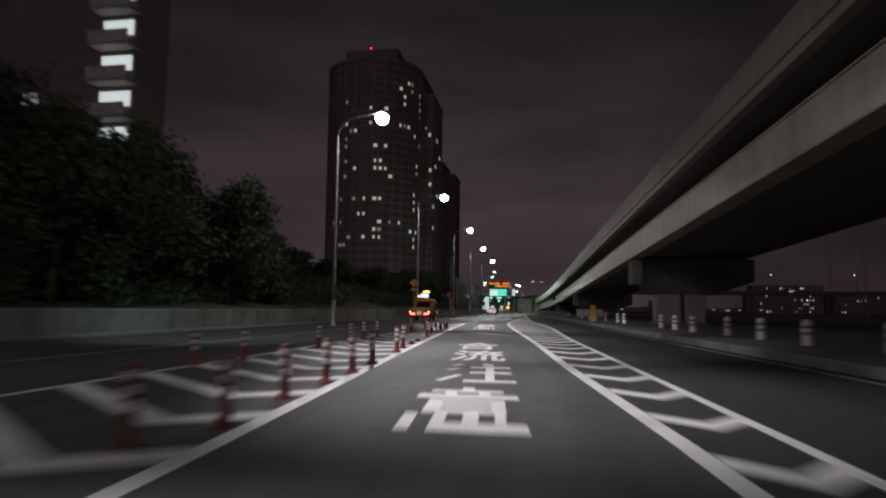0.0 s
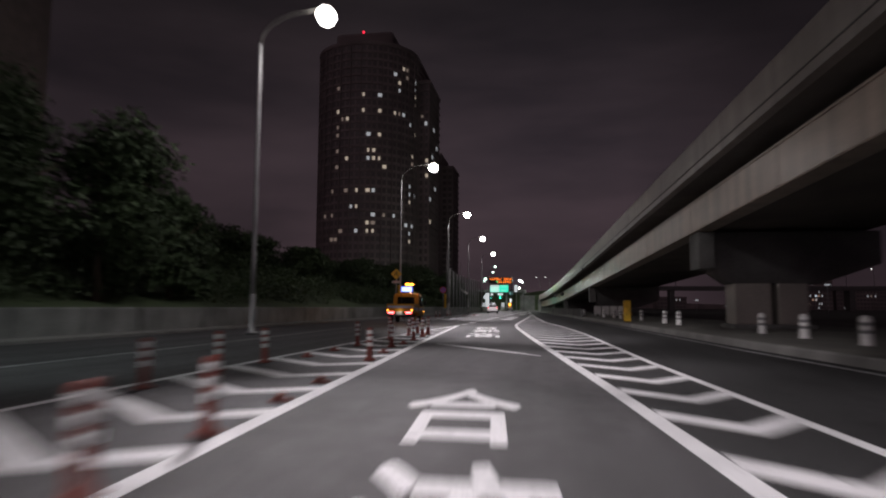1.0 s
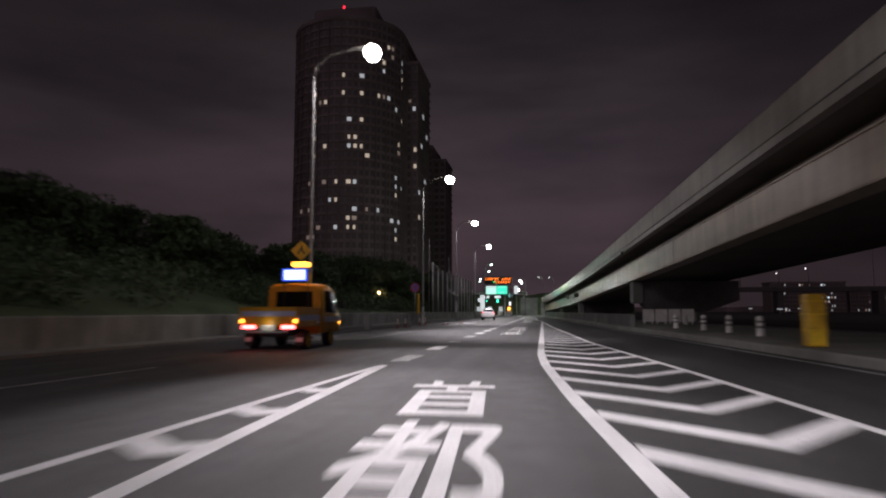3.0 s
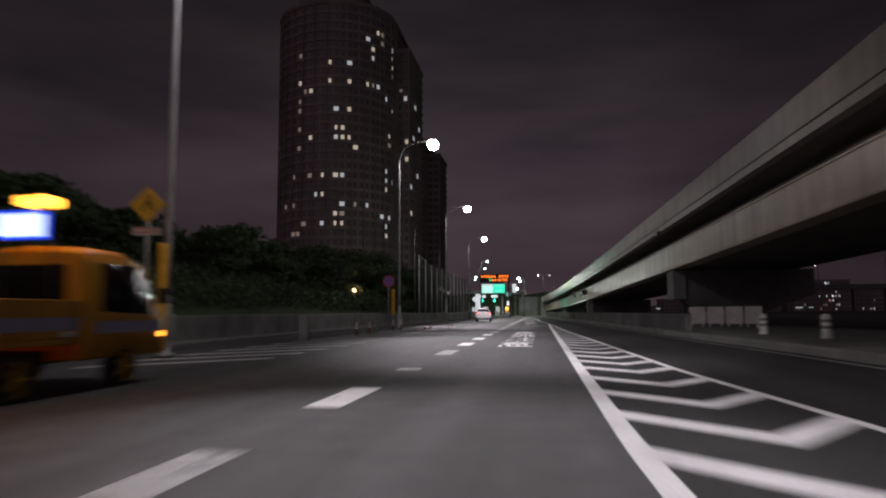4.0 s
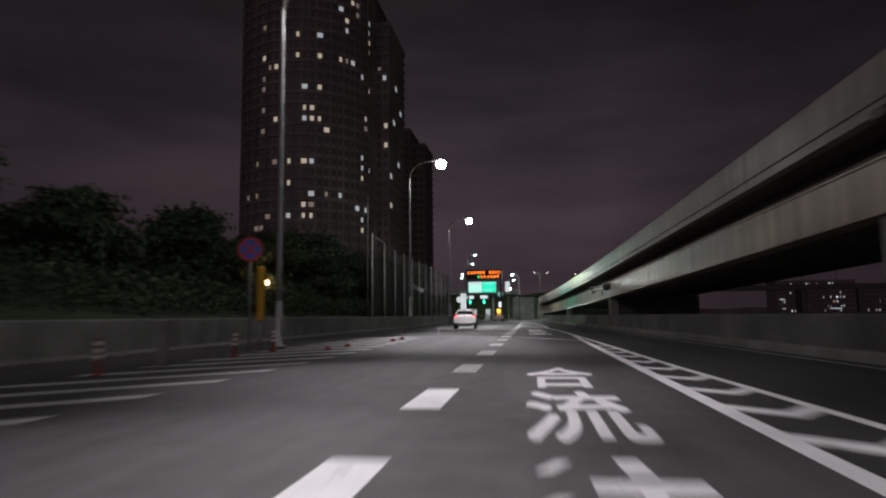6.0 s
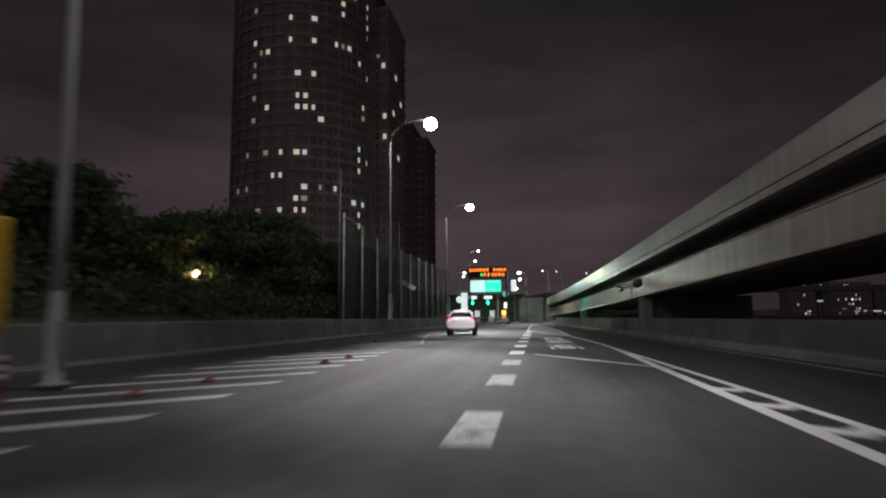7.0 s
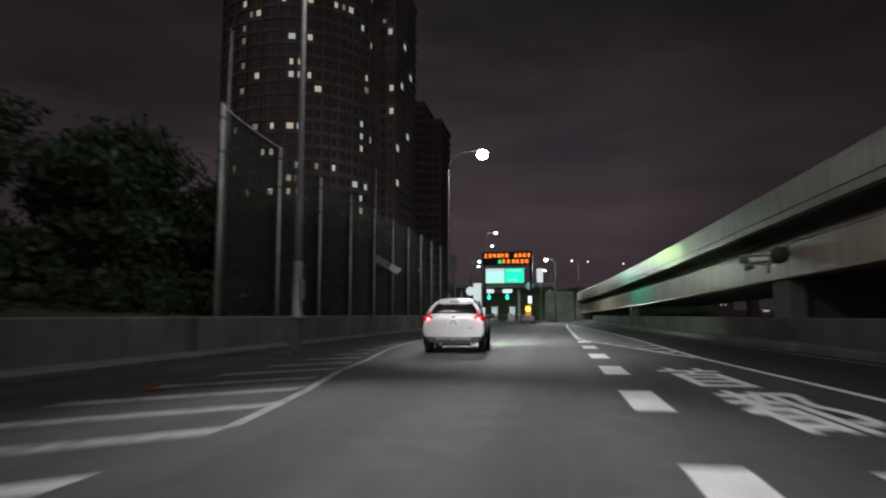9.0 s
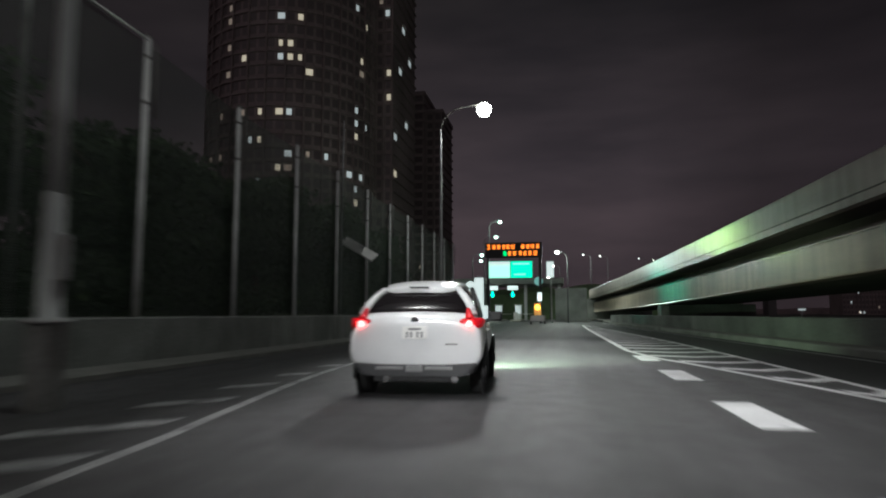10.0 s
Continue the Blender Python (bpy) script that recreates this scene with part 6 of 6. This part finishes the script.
S = [  # y, half-width low, mid, shoulder; heights low, mid, shoulder, deck; half-width deck
    (0.00, 0.76, 0.85, 0.75, 0.43, 0.60, 0.84, 0.98, 0.56),
    (0.03, 0.83, 0.895, 0.82, 0.40, 0.60, 0.90, 1.06, 0.63),
    (0.14, 0.84, 0.905, 0.865, 0.37, 0.62, 0.975, 1.125, 0.69),
    (0.45, 0.82, 0.90, 0.875, 0.34, 0.63, 1.02, 1.13, 0.76),
    (1.05, 0.79, 0.875, 0.85, 0.30, 0.60, 0.97, 1.08, 0.75),
    (1.80, 0.78, 0.86, 0.83, 0.28, 0.58, 0.94, 1.05, 0.74),
    (2.60, 0.78, 0.87, 0.83, 0.29, 0.60, 0.95, 1.05, 0.73),
    (3.20, 0.79, 0.89, 0.85, 0.31, 0.62, 0.97, 1.06, 0.70),
    (3.75, 0.75, 0.86, 0.80, 0.33, 0.60, 0.90, 1.01, 0.62),
    (4.05, 0.62, 0.74, 0.64, 0.36, 0.56, 0.78, 0.90, 0.48),
    (4.13, 0.50, 0.62, 0.54, 0.40, 0.56, 0.74, 0.82, 0.40),
]
bm = bmesh.new()
loft(bm, [mirror_ring([(0, zl), (hl * 0.6, zl), (hl, zl + 0.02), (hm, zm), (hs + 0.02, zs), (hd, zd), (hd * 0.5, zd + 0.015), (0, zd + 0.02)], y)
          for y, hl, hm, hs, zl, zm, zs, zd, hd in S])
smooth_it(part("body", bm, M_CARPAINT, car), 2)
G = [  # greenhouse: y, half-width base, base z, half-width top, top z
    (0.14, 0.655, 1.08, 0.64, 1.11), (0.28, 0.70, 1.09, 0.62, 1.26), (0.44, 0.725, 1.09, 0.545, 1.395), (0.70, 0.74, 1.07, 0.55, 1.49), (1.10, 0.75, 1.05, 0.58, 1.535),
    (1.70, 0.75, 1.03, 0.59, 1.55), (2.10, 0.74, 1.02, 0.59, 1.51), (2.55, 0.73, 1.02, 0.58, 1.30), (2.95, 0.70, 1.02, 0.56, 1.06)]
bm = bmesh.new()
loft(bm, [mirror_ring([(0, zb), (hb, zb), (hb - 0.01, zb + (zt - zb) * 0.3), (ht + 0.02, zb + (zt - zb) * 0.86), (ht - 0.08, zt), (0, zt + 0.02)], y)
          for y, hb, zb, ht, zt in G])
smooth_it(part("glasshouse", bm, M_CARGLASS, car, "dark tinted car windows"), 1)
# roof skin, pillars and spoiler in body colour
bm = bmesh.new()
loft(bm, [mirror_ring([(0, z - 0.05), (h, z - 0.09), (h + 0.03, z - 0.05), (h - 0.03, z), (h * 0.5, z + 0.028), (0, z + 0.035)], y)
          for y, h, z in ((0.40, 0.34, 1.445), (0.48, 0.455, 1.465), (0.60, 0.49, 1.495), (0.85, 0.53, 1.54), (1.3, 0.56, 1.57), (1.8, 0.57, 1.565), (2.12, 0.56, 1.53))])
roof = smooth_it(part("roof", bm, M_CARPAINT, car), 1)
for sx in (1, -1):
    bm = bmesh.new()
    pts = [(sx * 0.775, 0.27, 1.10), (sx * 0.715, 0.38, 1.24), (sx * 0.625, 0.50, 1.37), (sx * 0.52, 0.64, 1.47)]
    rings = []
    for (x, y, z), w in zip(pts, (0.11, 0.095, 0.085, 0.075)):
        rings.append([(x + sx * 0.025, y + w, z - 0.02), (x + sx * 0.03, y - 0.03, z), (x - sx * 0.08, y - 0.035, z), (x - sx * 0.06, y + w, z - 0.02)])
    loft(bm, rings)
    part("rear_pillar", bm, M_CARPAINT, car)
    bm = bmesh.new()
    pipe(bm, [(sx * 0.70, 2.75, 1.06), (sx * 0.66, 2.45, 1.30), (sx * 0.61, 2.10, 1.50)], [0.04, 0.035, 0.03], 8)
    part("front_pillar", bm, M_CARPAINT, car)
    bm = bmesh.new()
    pipe(bm, [(sx * 0.735, 1.38, 1.03), (sx * 0.69, 1.40, 1.28), (sx * 0.64, 1.44, 1.50)], [0.035, 0.03, 0.028], 8)
    part("door_pillar", bm, M_BLACK, car)
    # boomerang tail lamp wrapping the hip
    bm = bmesh.new()
    loft(bm, [[(sx * (x - w), y, z - h), (sx * (x + w), y + 0.03, z - h), (sx * (x + w), y + 0.03, z + h), (sx * (x - w), y, z + h)] for x, y, z, w, h in
              ((0.62, 0.02, 0.985, 0.03, 0.035), (0.69, 0.02, 0.985, 0.05, 0.06), (0.79, 0.05, 0.985, 0.05, 0.066), (0.855, 0.15, 0.99, 0.03, 0.055), (0.885, 0.38, 1.01, 0.015, 0.02))])
    lens = part("tail_lamp", bm, M_TAIL_LENS, car, "red wrap-round tail lamp")
    bm = bmesh.new()
    loft(bm, [[(sx * (x - w), y, z), (sx * (x + w), y + 0.02, z), (sx * (x + w), y + 0.05, z + 0.02), (sx * (x - w), y + 0.03, z + 0.02)] for x, y, z, w in
              ((0.72, 0.05, 1.03, 0.06), (0.70, 0.10, 1.09, 0.04), (0.685, 0.17, 1.16, 0.018))])
    part("upper_lens", bm, M_TAIL_LENS, lens)
    bm = bmesh.new()
    lathe(bm, [(0.015, -0.01), (0.042, 0.0), (0.042, 0.03), (0.03, 0.04)], 16, pose(sx * 0.715, 0.015, 0.975, 90, 0, 0))
    part("brake_lamp", bm, M_TAIL, lens, "bright glowing brake lamp")
    # mirror
    bm = bmesh.new()
    box(bm, -0.11, 0.11, -0.06, 0.08, -0.08, 0.08, 0.035, pose(sx * 0.97, 2.35, 1.06))
    part("door_mirror", bm, M_BLACK, car)
    bm = bmesh.new()
    pipe(bm, [(sx * 0.80, 2.36, 0.98), (sx * 0.90, 2.36, 1.02)], [0.035, 0.03], 8)
    part("mirror_arm", bm, M_BLACK, car)
    bm = bmesh.new()
    box(bm, -0.012, 0.02, -0.09, 0.09, -0.014, 0.014, 0.006, pose(sx * 0.868, 1.75, 0.86))
    part("door_handle", bm, M_CARPAINT, car)
    # door gaps
    bm = bmesh.new()
    pipe(bm, [(sx * 0.868, 1.40, 0.42), (sx * 0.874, 1.40, 0.66), (sx * 0.848, 1.40, 0.98)], [0.006] * 3, 6)
    part("door_gap", bm, M_BLACK, car)
    for wy in (0.74, 3.27):
        wheel(car, sx * 0.785, wy, 0.335, 0.21, M_RIM, sx)
        bm = bmesh.new()
        pts = [(sx * 0.872, wy + 0.385 * math.cos(a), 0.335 + 0.385 * math.sin(a)) for a in [math.pi * k / 12 for k in range(-1, 14)]]
        pipe(bm, pts, [0.035] * len(pts), 8)
        part("wheel_arch", bm, M_BLACK, car, "black wheel arch cladding")
        bm = bmesh.new()
        lathe(bm, [(0.37, -0.02), (0.375, 0.0), (0.375, 0.012), (0.36, 0.013)], 28, pose(sx * 0.86, wy, 0.335, 0, 90 * sx, 0))
        part("wheel_well", bm, M_BLACK, car)
    # head lamp
    bm = bmesh.new()
    lathe(bm, [(0.03, -0.02), (0.11, 0.0), (0.10, 0.05), (0.04, 0.08)], 16, pose(sx * 0.60, 4.02, 0.66, -90, 0, 0))
    part("head_lamp", bm, M_HEAD, car)
    ld = bpy.data.lights.new("head_lamp_beam", "SPOT")
    ld.energy, ld.color, ld.spot_size, ld.spot_blend, ld.shadow_soft_size = 1700.0, (0.72, 1.0, 0.66), radians(72), 0.9, 0.06
    new("head_lamp_beam", ld).matrix_basis = car.matrix_basis @ look((sx * 0.60, 4.25, 0.66), (sx * 0.60 + 1.3, 6.8, 0.0))
# black lower bumper with inserts, exhaust, plate, badge, wiper, top brake light
bm = bmesh.new()
loft(bm, [mirror_ring([(0, 0.30), (0.60 * k, 0.30), (0.74 * k, 0.34), (0.80 * k, 0.47), (0.40, 0.47 - 0.02), (0, 0.45)], y)
          for y, k in ((-0.035, 0.92), (-0.01, 1.0), (0.30, 1.06))])
bumper = part("rear_bumper", bm, M_BUMPER, car, "black lower bumper")
for x0, x1 in ((-0.50, -0.14), (0.14, 0.50)):
    bm = bmesh.new()
    box(bm, x0, x1, -0.052, -0.03, 0.385, 0.425, 0.008)
    part("insert", bm, M_GREY, bumper, "grey bumper insert")
bm = bmesh.new()
box(bm, -0.11, 0.11, -0.055, -0.03, 0.36, 0.44, 0.01)
part("tow_cover", bm, M_GREY, bumper)
for x in (-0.36, 0.52):
    bm = bmesh.new()
    tube(bm, (x, 0.3, 0.27), (x, -0.03, 0.27), 0.042, 0.045, 14)
    part("exhaust_tip", bm, M_CHROME, car)
bm = bmesh.new()
box(bm, -0.55, 0.55, 0.02, 0.30, 0.22, 0.31, 0.02)
part("underbody", bm, M_BLACK, car)
bm = bmesh.new()
box(bm, -0.165, 0.165, -0.012, 0.05, 0.775, 0.94, 0.003)
plate = part("licence_plate", bm, M_REFLECT, car, "white plate with dark bars")
bm = bmesh.new()
for x in (-0.10, -0.045, 0.04, 0.095):
    quad(bm, (x - 0.014, -0.0135, 0.795), (x + 0.014, -0.0135, 0.795), (x + 0.014, -0.0135, 0.87), (x - 0.014, -0.0135, 0.87))
quad(bm, (-0.08, -0.0135, 0.892), (0.08, -0.0135, 0.892), (0.08, -0.0135, 0.918), (-0.08, -0.0135, 0.918))
part("plate_bars", bm, M_GREY, plate)
bm = bmesh.new()
lathe(bm, [(0.03, 0), (0.052, 0.004), (0.052, 0.012), (0.04, 0.014)], 18, pose(0, 0.02, 1.015, 105, 0, 0))
part("badge", bm, M_CHROME, car)
bm = bmesh.new()
pipe(bm, [(0, 0.15, 1.13), (0.02, 0.215, 1.19), (0.30, 0.25, 1.215)], [0.012, 0.01, 0.007], 6)
part("rear_wiper", bm, M_BLACK, car)
bm = bmesh.new()
box(bm, -0.13, 0.13, 0.385, 0.42, 1.452, 1.474, 0.004)
part("high_brake_lamp", bm, M_BLACK, roof, "dark unlit brake lamp")
bm = bmesh.new()
box(bm, 0.40, 0.56, -0.004, 0.04, 0.70, 0.72)
part("model_lettering_bar", bm, M_GREY, car)
bm = bmesh.new()
pipe(bm, [(-0.25, 0.95, 1.58), (-0.25, 0.78, 1.66)], [0.012, 0.005], 6)
part("aerial", bm, M_BLACK, car)

# ---- the yellow patrol truck on the shoulder ----
truck = thing("patrol_truck", "yellow road-patrol truck with lit message board and beacon", "truck", pose(-10.04, 53.85, 0.0) @ Matrix.Diagonal((1.05, 0.81, 0.81, 1.0)))
bm = bmesh.new()
box(bm, -0.35, 0.35, 0.2, 4.7, 0.50, 0.72, 0.02)
part("chassis", bm, M_BLACK, truck)
bm = bmesh.new()
box(bm, -0.90, 0.90, 0.08, 2.46, 0.86, 0.97, 0.015)
part("bed_floor", bm, M_YELLOW, truck)
for x0, x1, y0, y1 in ((-0.90, -0.85, 0.08, 2.46), (0.85, 0.90, 0.08, 2.46), (-0.85, 0.85, 0.08, 0.13), (-0.85, 0.85, 2.41, 2.46)):
    bm = bmesh.new()
    box(bm, x0, x1, y0, y1, 0.97, 1.62, 0.012)
    side = part("bed_side", bm, M_YELLOW, truck)
    if x1 - x0 > 1:
        if y0 < 1:
            bm = bmesh.new()
            box(bm, x0 + 0.02, x1 - 0.02, y0 - 0.008, y0 + 0.004, 1.27, 1.47)
            part("stripe", bm, M_STRIPE, side, "silver-blue stripe")
    else:
        bm = bmesh.new()
        box(bm, x0 - 0.006, x1 + 0.006, y0 + 0.03, y1 - 0.03, 1.10, 1.32)
        part("stripe", bm, M_STRIPE, side, "silver-blue stripe")
bm = bmesh.new()
loft(bm, [mirror_ring([(0, 0.55), (0.80, 0.55), (0.90, 0.60), (0.91, 1.30), (0.86, zt - 0.12), (0.70, zt), (0, zt + 0.04)], y)
          for y, zt in ((2.55, 2.48), (2.70, 2.60), (3.8, 2.60), (4.25, 2.46), (4.72, 1.70), (4.92, 1.38), (5.0, 1.2))])
cab = part("cab", bm, M_YELLOW, truck)
for x in (-1, 1):
    bm = bmesh.new()
    loft(bm, [[(x * 0.905, y, zb), (x * 0.915, y, zb), (x * 0.885, y, zt), (x * 0.875, y, zt)] for y, zb, zt in ((3.0, 1.42, 2.32), (4.0, 1.38, 2.32), (4.5, 1.36, 1.95))])
    part("side_window", bm, M_CARGLASS, cab)
    bm = bmesh.new()
    box(bm, -0.08, 0.08, -0.05, 0.05, -0.16, 0.16, 0.02, pose(x * 1.06, 4.6, 1.75))
    part("mirror", bm, M_BLACK, cab)
    bm = bmesh.new()
    box(bm, x * 0.912 - 0.006, x * 0.912 + 0.006, 2.9, 4.85, 1.02, 1.24)
    part("stripe", bm, M_STRIPE, cab, "silver-blue stripe")
    for wy in (1.15, 3.75):
        wheel(truck, x * 0.80, wy, 0.36, 0.22, M_YELLOW_GUARD, x, 0.78)
    bm = bmesh.new()
    box(bm, x * 0.60 - 0.20, x * 0.60 + 0.20, 0.05, 0.12, 0.80, 0.94, 0.015)
    part("tail_lamp", bm, M_TAIL, truck, "glowing red tail lamp")
    bm = bmesh.new()
    box(bm, x * 0.82 - 0.06, x * 0.82 + 0.06, 0.045, 0.085, 1.02, 1.16, 0.02)
    part("hazard_lamp", bm, M_BEACON, truck, "amber hazard lamp")
    bm = bmesh.new()
    box(bm, x * 0.79 - 0.12, x * 0.79 + 0.12, 0.60, 0.63, 0.14, 0.62, 0.01)
    part("mud_flap", bm, M_BLACK, truck)
    bm = bmesh.new()
    box(bm, x * 0.79 - 0.11, x * 0.79 + 0.11, 0.585, 0.60, 0.30, 0.46, 0.004)
    part("mud_flap_plate", bm, M_WHITE, truck, "white plate on the mud flap")
    bm = bmesh.new()
    box(bm, x * 0.905 - 0.02, x * 0.905 + 0.02, 2.10, 2.32, 0.98, 1.08, 0.015)
    part("side_marker", bm, M_REFLECT, truck, "pale side marker")
    bm = bmesh.new()
    box(bm, x * 0.62 - 0.14, x * 0.62 + 0.14, 4.93, 5.0, 0.72, 0.9, 0.03)
    part("head_lamp", bm, M_HEAD, cab)
    bm = bmesh.new()
    box(bm, x * 0.86 - 0.03, x * 0.86 + 0.06, 4.82, 4.94, 0.9, 1.02, 0.02)
    part("indicator", bm, M_BEACON, cab, "amber indicator")
bm = bmesh.new()
quad(bm, (-0.62, 2.54, 1.62), (0.62, 2.54, 1.62), (0.60, 2.545, 2.28), (-0.60, 2.545, 2.28))
part("rear_window", bm, M_CARGLASS, cab)
bm = bmesh.new()
quad(bm, (-0.74, 4.735, 1.72), (0.74, 4.735, 1.72), (0.66, 4.30, 2.38), (-0.66, 4.30, 2.38))
part("windscreen", bm, M_CARGLASS, cab)
bm = bmesh.new()
box(bm, -0.62, 0.62, 0.02, 0.12, 0.64, 0.73, 0.02)
part("rear_bumper", bm, M_GALV, truck)
bm = bmesh.new()
box(bm, -0.22, 0.22, 0.045, 0.075, 0.75, 0.95, 0.004)
pl = part("licence_plate", bm, M_REFLECT, truck)
bm = bmesh.new()
for x in (-0.14, -0.05, 0.06, 0.15):
    quad(bm, (x - 0.02, 0.041, 0.80), (x + 0.02, 0.041, 0.80), (x + 0.02, 0.041, 0.90), (x - 0.02, 0.041, 0.90))
part("plate_bars", bm, M_GREY, pl)
for x in (-0.5, 0.5):
    bm = bmesh.new()
    tube(bm, (x * 0.8 + 0.14, 2.36, 0.97), (x * 0.8 + 0.14, 2.24, 2.70), 0.018, 0.018, 8)
    part("board_post", bm, M_BLACK, truck)
bm = bmesh.new()
box(bm, -0.31, 0.54, 2.16, 2.30, 2.68, 3.22, 0.02)
mb = part("message_board", bm, M_BLACK, truck)
bm = bmesh.new()
quad(bm, (-0.295, 2.155, 2.695), (0.525, 2.155, 2.695), (0.525, 2.155, 3.205), (-0.295, 2.155, 3.205))
part("blue_border", bm, M_LEDEDGE, mb, "glowing blue border")
bm = bmesh.new()
quad(bm, (-0.24, 2.15, 2.75), (0.47, 2.15, 2.75), (0.47, 2.15, 3.15), (-0.24, 2.15, 3.15))
part("lit_face", bm, M_LEDBOARD, mb, "bright bluish-white lit face")
bm = bmesh.new()
box(bm, -0.02, 0.57, 2.20, 2.46, 3.29, 3.48, 0.06)
part("beacon_bar", bm, M_BEACON, truck, "amber flashing light bar")
bm = bmesh.new()
tube(bm, (0.28, 2.28, 3.18), (0.28, 2.3, 3.34), 0.04, 0.04, 8)
part("beacon_post", bm, M_GALV, truck)
ld = bpy.data.lights.new("beacon_light", "POINT")
ld.energy, ld.color, ld.shadow_soft_size = 60.0, (1.0, 0.42, 0.06), 0.2
new("beacon_light", ld).matrix_basis = pose(-9.72, 55.7, 3.0)
ld = bpy.data.lights.new("plate_light", "POINT")
ld.energy, ld.color, ld.shadow_soft_size = 1.2, (1.0, 0.9, 0.72), 0.02
new("plate_light", ld).matrix_basis = pose(-10.04, 53.72, 0.80)
